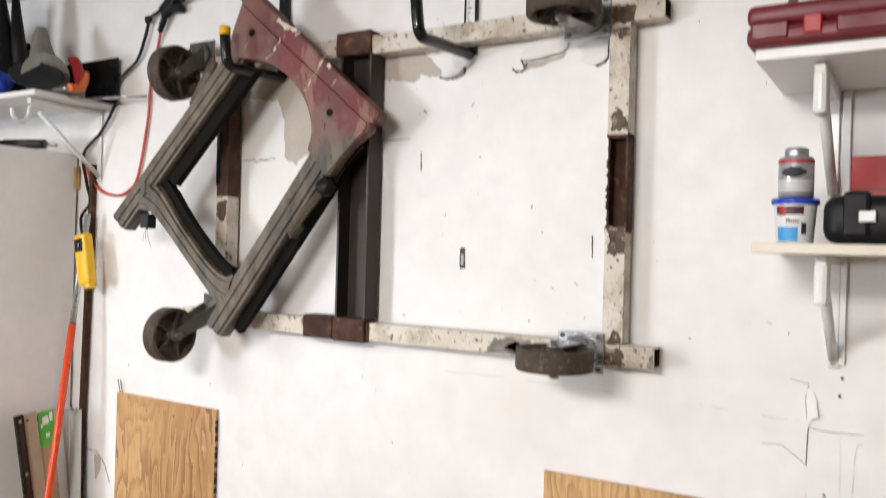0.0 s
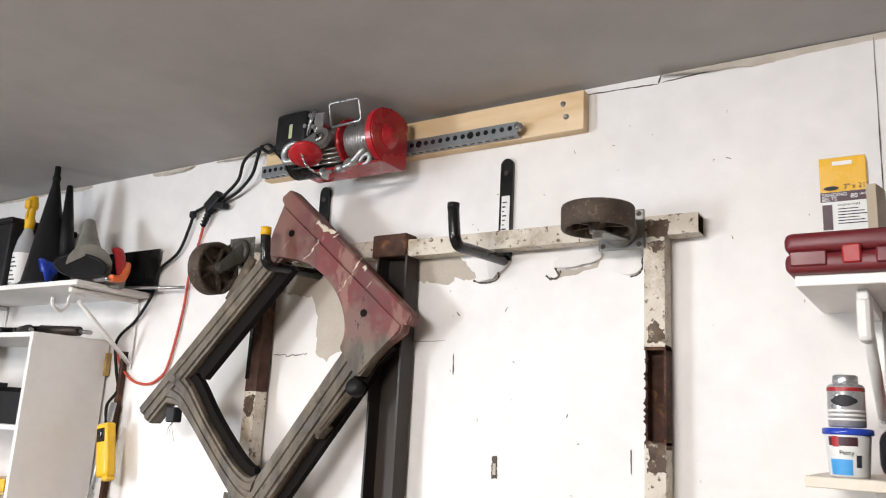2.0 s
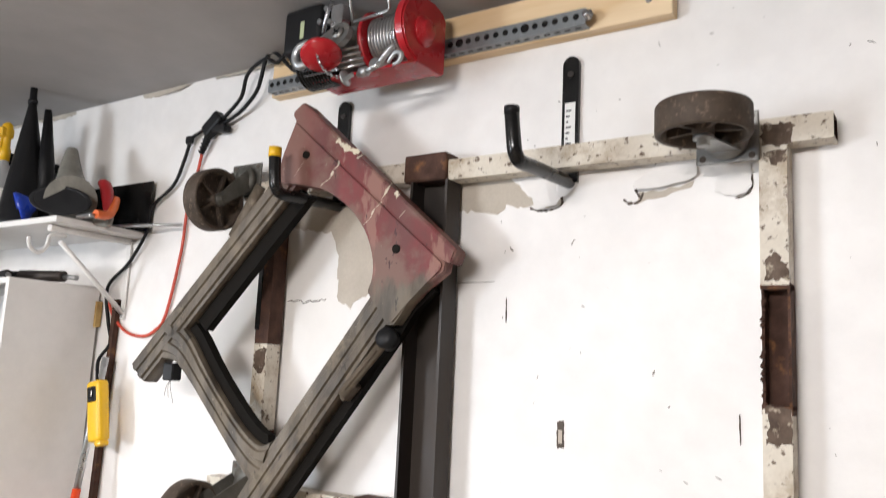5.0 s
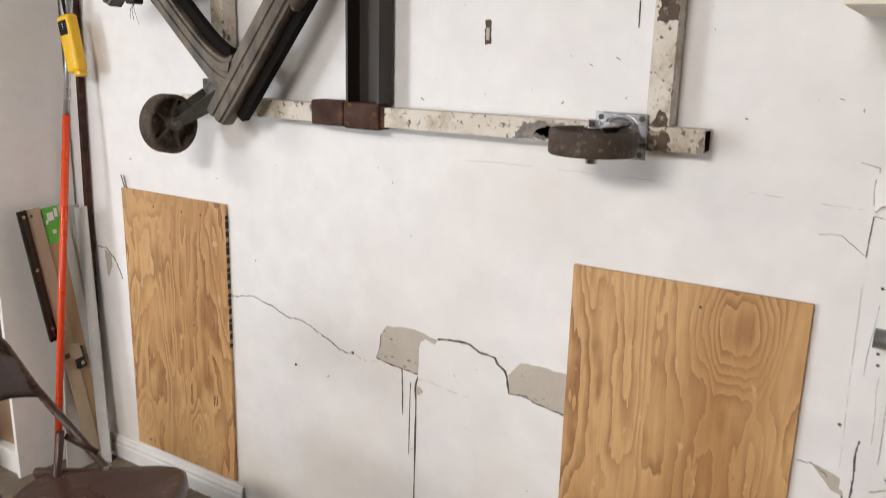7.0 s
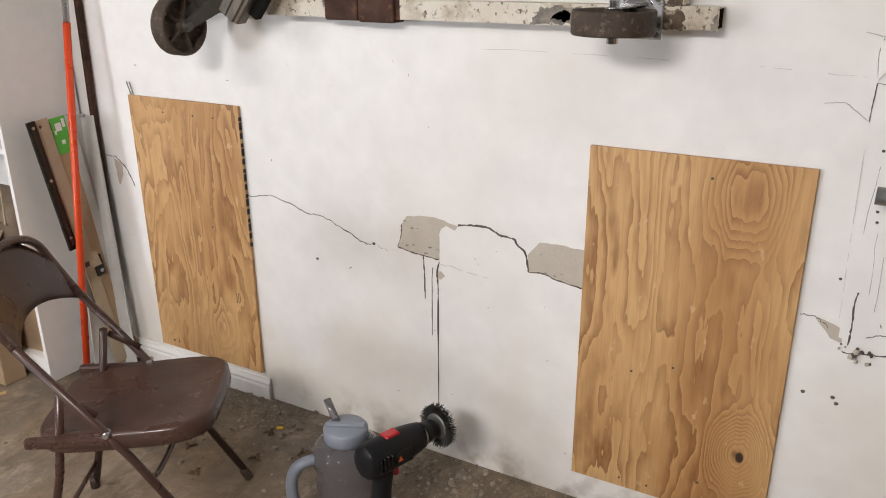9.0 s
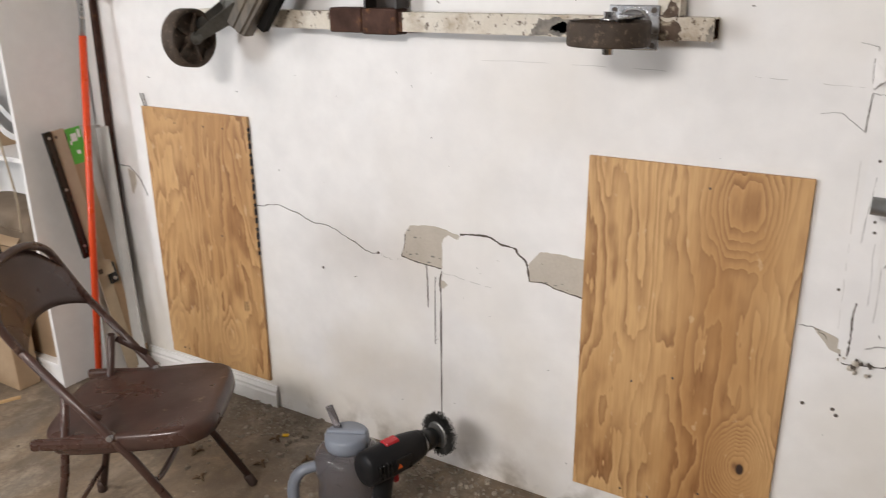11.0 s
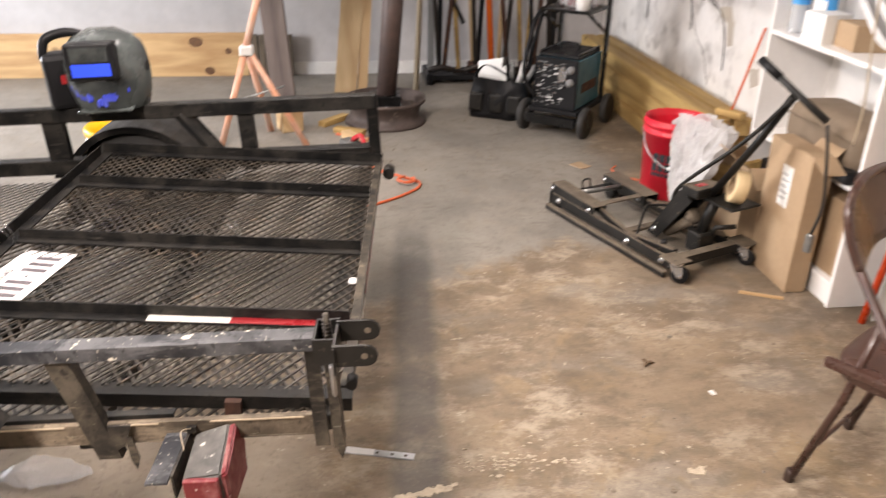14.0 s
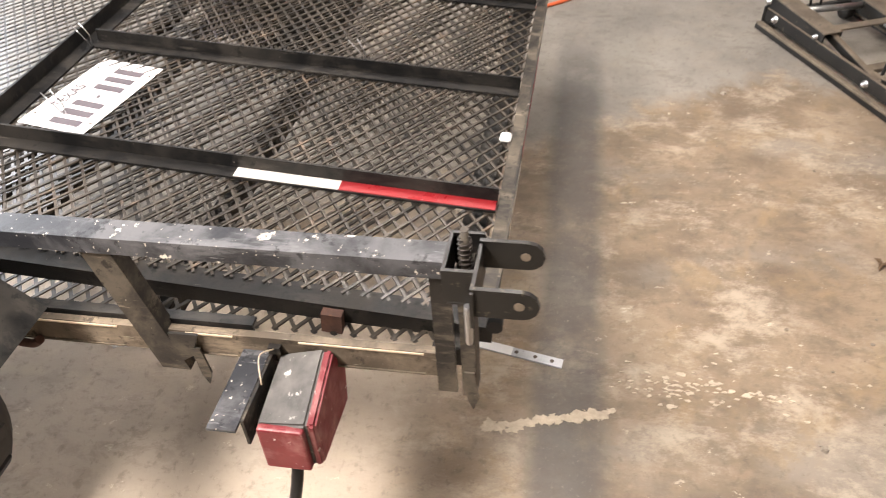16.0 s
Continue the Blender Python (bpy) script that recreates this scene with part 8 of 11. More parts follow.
# tail beam, corner plates and casters
jack_bar("rear_beam", (0.022, -0.37, 0.095), (0.022, 0.02, 0.095), 0.045, 0.042, JACK_BLACK, jack)
for x, y, turn in ((-0.012, 0.020, 215), (-0.012, -0.375, 200)):
    part("corner_plate", boxed(x - 0.035, x + 0.07, y - 0.055, y + 0.04, 0.0965, 0.1015, bevel=0.002), DUSTY, jack)
    m = at(x, y, 0, 0, 0, turn)
    c = part("caster", lathe(bmesh.new(), [(0.0, 0.078), (0.027, 0.078), (0.03, 0.084), (0.03, 0.096), (0.0, 0.096)], at(x, y, 0), 18), ZINC, jack, "zinc swivel caster")
    for s in (-1, 1):
        part("caster_fork", prism(bmesh.new(), [(-0.028, 0.080), (0.028, 0.080), (0.034, 0.046), (0.030, 0.026), (0.014, 0.026)], 0.003, m @ Matrix(((1, 0, 0, 0), (0, 0, 1, s * 0.017 - 0.0015), (0, 1, 0, 0), (0, 0, 0, 1)))), ZINC, c)
    part("caster_wheel", lathe(bmesh.new(), [(0.0, -0.012), (0.032, -0.013), (0.037, -0.009), (0.037, 0.009), (0.032, 0.013), (0.0, 0.012)], m @ at(0.02, 0, 0.037, 90, 0, 0), 26), BLACK_PLASTIC, c)
    part("axle_bolt", lathe(bmesh.new(), [(0.0, -0.024), (0.008, -0.024), (0.008, 0.024), (0.0, 0.024)], m @ at(0.022, 0, 0.037, 90, 0, 0), 10), ZINC, c)
# hydraulic ram, pump and the slanted post
part("cylinder", sweep(bmesh.new(), [(0.28, -0.20, 0.075), (0.19, -0.20, 0.15), (0.14, -0.20, 0.19)], [0.026, 0.026, 0.03], 16), DUSTY, jack, "dusty hydraulic ram")
part("ram_collar", lathe(bmesh.new(), [(0.0, -0.02), (0.034, -0.02), (0.036, 0.0), (0.034, 0.014), (0.0, 0.018)], at(0.138, -0.20, 0.205, 0, -40, 0), 18), DUSTY, jack)
part("pump_block", boxed(0.05, 0.13, -0.26, -0.16, 0.06, 0.15, bevel=0.008), JACK_BLACK, jack)
part("pump_knob", lathe(bmesh.new(), [(0.0, 0.0), (0.014, 0.0), (0.016, 0.012), (0.010, 0.022), (0.0, 0.024)], at(0.148, -0.055, 0.092), 12), JACK_BLACK, jack)
part("deck_plate", boxed(0.05, 0.30, -0.31, -0.27, 0.062, 0.07), DUSTY, jack)
part("release_lever", sweep(bmesh.new(), [(0.06, -0.25, 0.13), (0.03, -0.223, 0.185), (-0.01, -0.30, 0.19)], 0.011, 8), JACK_BLACK, jack)
for y in (-0.150, -0.245):
    part("post_plate", prism(bmesh.new(), [(0.352, 0.055), (0.285, 0.050), (0.115, 0.285), (0.165, 0.325), (0.195, 0.312)], 0.006, Matrix(((1, 0, 0, 0), (0, 0, 1, y), (0, 1, 0, 0), (0, 0, 0, 1)))), JACK_BLACK, jack)
    jack_bolt(0.31, y + 0.006, 0.085, jack)
part("post_back", sweep(bmesh.new(), [(0.335, -0.194, 0.07), (0.178, -0.194, 0.305)], 0.034, 4), JACK_BLACK, jack)
part("top_box", boxed(0.085, 0.185, -0.30, -0.145, 0.305, 0.345, bevel=0.004), JACK_BLACK, jack)
part("box_lid", boxed(0.092, 0.178, -0.295, -0.15, 0.3445, 0.3475), DUSTY, jack)
part("maker_label", boxed(0.12, 0.15, -0.235, -0.185, 0.3474, 0.3486), RED_PAINT, jack)
part("top_tray", boxed(-0.07, 0.10, -0.36, -0.19, 0.296, 0.306, bevel=0.003), JACK_BLACK, jack)
part("tray_leg", sweep(bmesh.new(), [(0.09, -0.21, 0.15), (0.06, -0.23, 0.30)], 0.024, 8), JACK_BLACK, jack)
part("handle_post", sweep(bmesh.new(), [(0.10, -0.235, 0.30), (-0.066, -0.266, 0.59), (-0.175, -0.280, 0.80)], 0.016, 12), JACK_BLACK, jack)
part("handle_brace", sweep(bmesh.new(), arc([(0.235, -0.16, 0.24), (0.20, -0.163, 0.335), (-0.054, -0.195, 0.595), (-0.16, -0.262, 0.765)], 6), 0.009, 8), JACK_BLACK, jack)
part("grip_bar", sweep(bmesh.new(), [(0.0, -0.276, 0.906), (-0.17, -0.278, 0.824), (-0.335, -0.28, 0.747)], 0.014, 10), JACK_BLACK, jack)
part("grip_sleeve", sweep(bmesh.new(), [(0.0, -0.276, 0.906), (-0.10, -0.277, 0.858)], 0.018, 10), BLACK_PLASTIC, jack)
part("cable", sweep(bmesh.new(), arc([(-0.345, -0.275, 0.735), (-0.385, -0.26, 0.62), (-0.42, -0.25, 0.45), (-0.415, -0.225, 0.33)], 6), 0.006, 8), JACK_BLACK, jack)
part("cable_hook", boxed(-0.43, -0.40, -0.235, -0.215, 0.26, 0.335, bevel=0.004), GREY_ZINC, jack)
MASKING = material("masking_tape", (0.66, 0.50, 0.29), 0.7, second=(0.58, 0.43, 0.24), scale=10)
tape = thing("tape_roll", "roll of cream masking tape lying on the jack", "tape roll", JACK_AT @ at(-0.005, -0.275, 0.375, 0, 0, 0) @ look((0, 0, 0), (-0.55, -0.75, -0.18)).to_3x3().to_4x4())
part("tape", lathe(bmesh.new(), [(0.042, -0.027), (0.068, -0.027), (0.070, -0.024), (0.070, 0.024), (0.068, 0.027), (0.042, 0.027), (0.042, -0.027)], None, 36, closed=False), MASKING, tape)
part("core", lathe(bmesh.new(), [(0.038, -0.026), (0.0425, -0.026), (0.0425, 0.026), (0.038, 0.026), (0.038, -0.026)], None, 32, closed=False), CARDBOARD, tape)

# ---- bucket, bag and cartons ----
BUCKET_RED = material("red_bucket_plastic", (0.66, 0.014, 0.035), 0.4, second=(0.54, 0.012, 0.018), scale=5, amount=0.4)
bucket = thing("bucket", "red plastic pail with a wire handle and dark print", "bucket", at(-3.45, 1.355, 0.0) @ Matrix.Diagonal((1.12, 1.12, 1.14, 1)))
part("pail", lathe(bmesh.new(), [(0.128, 0.0), (0.131, 0.003), (0.146, 0.30), (0.152, 0.30), (0.152, 0.315), (0.147, 0.316), (0.147, 0.336), (0.153, 0.337), (0.153, 0.352), (0.149, 0.353), (0.149, 0.368), (0.144, 0.369), (0.142, 0.33), (0.126, 0.01), (0.0, 0.009)], None, 40), BUCKET_RED, bucket)
HANG = at(0, 0, 0, 0, 0, 72)
part("bail", sweep(bmesh.new(), [HANG @ Vector(p) for p in arc([(-0.152, 0.0, 0.31), (-0.12, -0.10, 0.22), (-0.02, -0.162, 0.165), (0.10, -0.125, 0.215), (0.152, 0.0, 0.31)], 8)], 0.003, 8), GALVANISED, bucket)
part("bail_grip", sweep(bmesh.new(), [HANG @ Vector((-0.03, -0.161, 0.168)), HANG @ Vector((0.05, -0.152, 0.178))], 0.008, 10), LABEL_WHITE, bucket)
for z0, z1, a0, a1, steps in ((0.182, 0.222, -60, 2, 5), (0.138, 0.178, -62, 2, 5), (0.114, 0.132, -62, 8, 10)):
    for k in range(steps):
        d = (a1 - a0) / steps
        wrap(bucket, "print_bar", INK, 0.1318 + z0 * 0.05, 0.1318 + z1 * 0.05, z0, z1, a0 + d * k, a0 + d * k + d * 0.84, 3)
bag = thing("plastic_bag", "crumpled translucent white plastic bag hung on the pail", "bag", at(-3.15, 1.33, 0.0))
BAG = material("thin_white_film", (0.56, 0.545, 0.54), 0.35, second=(0.38, 0.37, 0.365), scale=10, amount=0.9, Alpha=0.78)


def crumpled(top, bottom, across, down, puff, seed, fold=0.014):
    """A thin closed film hanging from a row of top points to a row of bottom points, with folds running down it."""
    bm, rows = bmesh.new(), []

    def along(points, u):
        k = min(int(u * (len(points) - 1)), len(points) - 2)
        w = u * (len(points) - 1) - k
        return Vector(points[k]).lerp(Vector(points[k + 1]), w)
    for j in range(down + 1):
        v = j / down
        row = []
        for k in range(2 * across):
            front = k < across
            u = k / (across - 1) if front else (2 * across - 1 - k) / (across - 1)
            p = along(top, u).lerp(along(bottom, u), v)
            swell = math.sin(math.pi * (0.06 + 0.88 * u)) * (0.35 + 0.65 * math.sin(math.pi * min(v + 0.12, 1)))
            p.y += (-puff if front else puff) * swell
            q = Vector((u * 9 + seed, v * 2.6, 3.0 if front else 8.0))
            ridge = 1 - 2 * abs(noise.noise(q))
            small = p * 24
            p.y -= fold * ridge * (1 if front else -1)
            p += Vector((noise.noise(small), noise.noise(small + Vector((7, 1, 3))), noise.noise(small + Vector((2, 9, 4))))) * 0.009
            p += Vector((noise.noise(p * 9), 0, noise.noise(p * 9 + Vector((5, 5, 5))))) * 0.03
            row.append(bm.verts.new(p))
        rows.append(row)
    n = 2 * across
    for a, b in zip(rows, rows[1:]):
        for k in range(n):
            bm.faces.new((a[k], a[(k + 1) % n], b[(k + 1) % n], b[k]))
    bm.faces.new(rows[-1])
    return bm


part("film", crumpled([(-0.24, 0.0, 0.42), (-0.12, 0.0, 0.49), (0.0, 0.02, 0.51), (0.12, 0.03, 0.53), (0.26, 0.05, 0.48)], [(0.05, -0.11, 0.16), (0.10, -0.11, 0.13), (0.16, -0.10, 0.15), (0.22, -0.09, 0.19), (0.27, -0.07, 0.25)], 44, 30, 0.045, 2.0, fold=0.024), BAG, bag)
carton_tall = thing("cardboard_box", "tall narrow brown cardboard box with a white label", "box", at(-2.46, 1.45, 0.0))
bm = boxed(-0.158, 0.158, -0.046, 0.046, 0.0, 0.585, bevel=0.003)
part("box_body", bm, CARDBOARD, carton_tall)
part("label", boxed(-0.03, 0.045, -0.0475, -0.0455, 0.33, 0.50), LABEL_WHITE, carton_tall)
part("flap", boxed(0.0, 0.16, -0.002, 0.002, 0.0, 0.085, at(0.0, 0.046, 0.585, -40, 0, 0)), CARDBOARD, carton_tall)
part("flap", boxed(0.0, 0.09, -0.046, 0.046, -0.002, 0.002, at(0.158, 0.0, 0.58, 0, 25, 0)), CARDBOARD, carton_tall)
for z in (0.36, 0.385, 0.41, 0.435, 0.46):
    part("print_line", boxed(-0.022, 0.02 + 0.01 * (int(z * 1000) % 2), -0.0485, -0.047, z, z + 0.006), GREY_PLASTIC, carton_tall)
carton_low = thing("cardboard_box", "open brown cardboard box filled with scraps", "box", at(-2.93, 1.56, 0.0, 0, 0, -6) @ Matrix.Diagonal((0.85, 0.8, 0.85, 1)))
for x0, x1, y0, y1 in ((-0.2, 0.2, -0.16, -0.154), (-0.2, 0.2, 0.154, 0.16), (-0.2, -0.194, -0.154, 0.154), (0.194, 0.2, -0.154, 0.154)):
    part("box_side", boxed(x0, x1, y0, y1, 0.0, 0.44), CARDBOARD, carton_low)
part("box_bottom", boxed(-0.194, 0.194, -0.154, 0.154, 0.0, 0.006), CARDBOARD, carton_low)
part("flap", boxed(-0.2, 0.2, -0.15, 0.0, -0.003, 0.003, at(0, -0.16, 0.44, -35, 0, 0)), CARDBOARD, carton_low)
part("flap", boxed(0.0, 0.15, -0.15, 0.15, -0.003, 0.003, at(0.2, 0, 0.44, 0, 30, 0)), CARDBOARD, carton_low)
part("scrap", boxed(-0.15, 0.05, -0.1, 0.1, 0.30, 0.40, at(0, 0, 0, 8, -12, 20), bevel=0.01), OLD_PINE, carton_low)


# ---- utility trailer ----
def worn_paint(name, base, dust, amount, fleck, flecks, rough=0.45):
    """Old trailer paint: cloudy dust, long drag marks, pits and pale spatter of many sizes."""
    mat = bpy.data.materials.new(name)
    mat.use_nodes = True
    nodes, links = mat.node_tree.nodes, mat.node_tree.links
    bsdf = nodes["Principled BSDF"]
    coord = nodes.new("ShaderNodeTexCoord")

    def tex(scale, detail, stretch=(1, 1, 1), warp=0.0):
        m = nodes.new("ShaderNodeMapping")
        m.inputs["Scale"].default_value = stretch
        links.new(coord.outputs["Object"], m.inputs[0])
        n = nodes.new("ShaderNodeTexNoise")
        n.inputs["Scale"].default_value, n.inputs["Detail"].default_value, n.inputs["Distortion"].default_value = scale, detail, warp
        n.inputs["Roughness"].default_value = 0.66
        links.new(m.outputs[0], n.inputs["Vector"])
        return n.outputs[0]

    def span(value, low, high, top=1.0):
        n = nodes.new("ShaderNodeMapRange")
        n.interpolation_type = "SMOOTHSTEP"
        n.inputs[1].default_value, n.inputs[2].default_value, n.inputs[4].default_value = low, high, top
        links.new(value, n.inputs[0])
        return n.outputs[0]

    def mix(fac, a, b):
        n = nodes.new("ShaderNodeMix")
        n.data_type = "RGBA"
        links.new(fac, n.inputs[0])
        for socket, value in ((n.inputs[6], a), (n.inputs[7], b)):
            if isinstance(value, tuple):
                socket.default_value = (*value, 1)
            else:
                links.new(value, socket)
        return n.outputs[2]

    cloud = tex(8, 9, warp=0.3)
    colour = mix(span(cloud, 0.42, 0.66, amount), base, dust)
    colour = mix(span(tex(26, 8, (1, 0.25, 1)), 0.52, 0.68, amount * 0.7), colour, tuple(c * 1.5 for c in dust))
    colour = mix(span(tex(45, 6), 0.56, 0.66, 0.8), colour, tuple(c * 0.5 for c in base))
    colour = mix(span(tex(70, 4, (1, 0.12, 1)), 0.66, 0.72, 0.5), colour, tuple(min(c * 3.2, 0.5) for c in dust))
    colour = mix(span(tex(95, 3), flecks + 0.02, flecks + 0.05), colour, tuple(c * 0.8 for c in fleck))
    colour = mix(span(tex(19, 5), flecks, flecks + 0.03), colour, fleck)
    links.new(colour, bsdf.inputs["Base Color"])
    gloss = nodes.new("ShaderNodeMapRange")
    gloss.inputs[1].default_value, gloss.inputs[2].default_value = 0.35, 0.68
    gloss.inputs[3].default_value, gloss.inputs[4].default_value = rough - 0.1, min(rough + 0.3, 1.0)
    links.new(cloud, gloss.inputs[0])
    links.new(gloss.outputs[0], bsdf.inputs["Roughness"])
    bsdf.inputs["Specular IOR Level"].default_value = 0.2
    bump = nodes.new("ShaderNodeBump")
    bump.inputs["Distance"].default_value = 0.0005
    links.new(tex(60, 5), bump.inputs["Height"])
    links.new(bump.outputs[0], bsdf.inputs["Normal"])
    return mat


TRAILER_BLACK = worn_paint("worn_black_trailer_paint", (0.006, 0.006, 0.006), (0.034, 0.030, 0.025), 0.7, (0.26, 0.23, 0.20), 0.715)
FLECKED = worn_paint("flecked_dark_steel", (0.020, 0.021, 0.024), (0.105, 0.105, 0.108), 0.85, (0.60, 0.55, 0.46), 0.635, 0.4)
MUDDY = worn_paint("muddy_grey_steel", (0.018, 0.016, 0.014), (0.105, 0.088, 0.066), 0.85, (0.30, 0.27, 0.23), 0.70)
TAN_MUD = worn_paint("tan_muddy_steel", (0.070, 0.055, 0.040), (0.20, 0.16, 0.115), 0.8, (0.36, 0.31, 0.25), 0.70, 0.6)
MESH_STEEL = material("expanded_mesh_steel", (0.012, 0.011, 0.010), 0.4, 0.2, second=(0.075, 0.060, 0.044), scale=11, amount=0.95, spots=(0.14, 0.10, 0.07), spot_scale=18, spot_edge=(0.6, 0.7))
RED_LENS = material("red_tail_lens", (0.17, 0.008, 0.014), 0.5, second=(0.10, 0.006, 0.010), scale=12, amount=0.6, spots=(0.34, 0.17, 0.16), spot_scale=22, spot_edge=(0.48, 0.82), chips=(0.6, 0.52, 0.5), chip_scale=70, chip_edge=(0.66, 0.7))
DUSTY_GREY = material("dusty_grey_plastic", (0.04, 0.038, 0.036), 0.7, second=(0.125, 0.118, 0.108), scale=24, amount=0.95, spots=(0.48, 0.45, 0.42), spot_scale=36, spot_edge=(0.60, 0.66))
RUBBER = material("tyre_rubber", (0.02, 0.019, 0.018), 0.75, second=(0.04, 0.036, 0.032), scale=12, amount=0.6)
RED_TAPE = material("red_reflective_tape", (0.25, 0.014, 0.018), 0.35, second=(0.16, 0.012, 0.014), scale=20, amount=0.4)
WHITE_TAPE = material("white_reflective_tape", (0.56, 0.54, 0.49), 0.28, second=(0.62, 0.6, 0.55), scale=20, amount=0.5)
TR = Matrix(((-0.995, -0.1, 0, -1.03), (0.1, -0.995, 0, -0.44), (0, 0, 1, 0), (0, 0, 0, 1)))
# the tongue rests low, so the whole trailer dips towards its front
TR = TR @ Matrix.Translation((0, 0, 0.55)) @ Matrix.Rotation(radians(-3.3), 4, "X") @ Matrix.Translation((0, 0, -0.55))
trailer = thing("utility_trailer", "black steel utility trailer with a mesh floor", "trailer", TR)
LONG = 2.6


def mesh_sheet(bm, u0, u1, v0, v1, z, pitch_u=0.05, pitch_v=0.034, wide=0.0045, thick=0.003):
    """Expanded metal: two crossing sets of slanting strands, cut off at the sheet's edge."""
    slope = pitch_v / pitch_u
    for sign, lift in ((1, 0.0), (-1, 0.0012)):
        c0, c1 = (v0 - slope * u1, v1 - slope * u0) if sign > 0 else (v0 + slope * u0, v1 + slope * u1)
        c = c0
        while c < c1:
            ends = []
            for u in (u0, u1):
                v = c + sign * slope * u
                if v0 <= v <= v1:
                    ends.append((u, v))
            for v in (v0, v1):
                u = (v - c) * sign / slope
                if u0 < u < u1:
                    ends.append((u, v))
            if len(ends) >= 2:
                a, b = Vector((*ends[0], z + lift)), Vector((*ends[-1], z + lift))
                if (b - a).length > 0.01:
                    t = (b - a).normalized()
                    s = Vector((-t.y, t.x, 0)) * wide / 2
                    h = Vector((0, 0, thick))
                    ring = [[bm.verts.new(p + d) for d in (-s, s, s + h, -s + h)] for p in (a, b)]
                    for i in range(4):
                        bm.faces.new((ring[0][i], ring[0][(i + 1) % 4], ring[1][(i + 1) % 4], ring[1][i]))
            c += pitch_v
    return bm


def bar_l(parent, name, a, b, up, out, w, h, t, mat, label=""):
    return part(name, angle_bar(bmesh.new(), a, b, up, out, w, h, t), mat, parent, label)


# near side
bar_l(trailer, "top_rail", (-0.025, 0.0, 0.702), (-0.025, LONG, 0.702), (0, 0, -1), (1, 0, 0), 0.044, 0.03, 0.005, FLECKED, "flecked steel top rail")
part("side_channel", prism(bmesh.new(), [(0, 0), (0.03, 0), (0.03, 0.005), (0.005, 0.005), (0.005, 0.046), (0.014, 0.046), (0.014, 0.051), (0.0, 0.051)], LONG, Matrix.Translation((-0.01, 0.02, 0.452)) @ Matrix(((1, 0, 0, 0), (0, 0, 1, 0), (0, 1, 0, 0), (0, 0, 0, 1)))), TAN_MUD, trailer, "muddy side channel")
bar_l(trailer, "bed_angle", (0.006, 0.33, 0.512), (0.006, LONG, 0.512), (0, 0, -1), (1, 0, 0), 0.02, 0.03, 0.004, TRAILER_BLACK)
# thin ridges draw the channel's bright edge highlights, the upper ones in pale beige
for v0, v1 in ((0.05, 0.25), (0.36, 0.44), (0.56, 0.78), (0.9, 1.4)):
    part("channel_ridge", boxed(-0.0125, -0.009, v0, v1, 0.4985, 0.5015), BEIGE_STEEL, trailer)
    part("channel_ridge", boxed(-0.0125, -0.009, v0, v1 + 0.06, 0.4535, 0.4565), TAN_MUD, trailer)
bar_l(trailer, "upright", (-0.019, 0.45, 0.418), (-0.019, 0.515, 0.698), (1, 0, 0), (0, 1, 0), 0.05, 0.03, 0.005, MUDDY)
bar_l(trailer, "upright", (-0.019, 1.45, 0.42), (-0.019, 1.52, 0.698), (1, 0, 0), (0, 1, 0), 0.05, 0.03, 0.005, MUDDY)
part("gusset", prism(bmesh.new(), [(0, 0), (0.05, 0.0), (0.03, -0.05), (0.0, -0.07)], 0.005, Matrix.Translation((-0.02, 0.465, 0.505)) @ Matrix(((0, 0, 1, 0), (-1, 0, 0, 0), (0, 1, 0, 0), (0, 0, 0, 1)))), MUDDY, trailer)
bar_l(trailer, "corner_post", (-0.017, 0.03, 0.425), (-0.017, 0.03, 0.698), (1, 0, 0), (0, -1, 0), 0.03, 0.04, 0.005, MUDDY)
bar_l(trailer, "corner_post", (-0.014, -0.03, 0.415), (-0.014, -0.03, 0.68), (1, 0, 0), (0, 1, 0), 0.022, 0.04, 0.004, MUDDY)
for v, u, long in ((-0.012, -0.0195, 0.036), (0.434, -0.0215, 0.036)):
    part("bent_tip", prism(bmesh.new(), [(0, 0.05), (0.016, 0.05), (0.022, -0.2 * long), (0.012, -long), (0.004, -0.4 * long)], 0.004, Matrix.Translation((u, v, 0.425)) @ Matrix(((0, 0, 1, 0), (-1, 0, 0, 0), (0, 1, 0, 0), (0, 0, 0, 1)))), MUDDY, trailer)
part("hook_tab", sweep(bmesh.new(), arc([(-0.012, 0.76, 0.475), (-0.02, 0.76, 0.455), (-0.02, 0.73, 0.448), (-0.02, 0.71, 0.46)], 4), 0.008, 8), RUST, trailer)
# far side
part("far_top_rail", boxed(1.665, 1.715, -0.04, LONG, 0.70, 0.757, bevel=0.004), TRAILER_BLACK, trailer)
for v, wide in ((-0.018, 0.045), (0.485, 0.06), (1.245, 0.085), (1.655, 0.055)):
    part("far_upright", boxed(1.675, 1.71, v - wide / 2, v + wide / 2, 0.47, 0.70, bevel=0.002), TRAILER_BLACK, trailer)
part("far_brace", sweep(bmesh.new(), [(1.69, 0.56, 0.47), (1.69, 0.735, 0.715)], 0.036, 4), TRAILER_BLACK, trailer)
part("far_side_rail", boxed(1.66, 1.72, 0.0, LONG, 0.49, 0.548, bevel=0.003), TRAILER_BLACK, trailer)
part("rear_sill", boxed(0.04, 1.66, 0.0, 0.05, 0.42, 0.462, bevel=0.003), TRAILER_BLACK, trailer)
for v in (0.55, 1.1):
    part("crossmember", boxed(0.04, 1.66, v - 0.02, v + 0.02, 0.40, 0.445, bevel=0.002), TRAILER_BLACK, trailer)
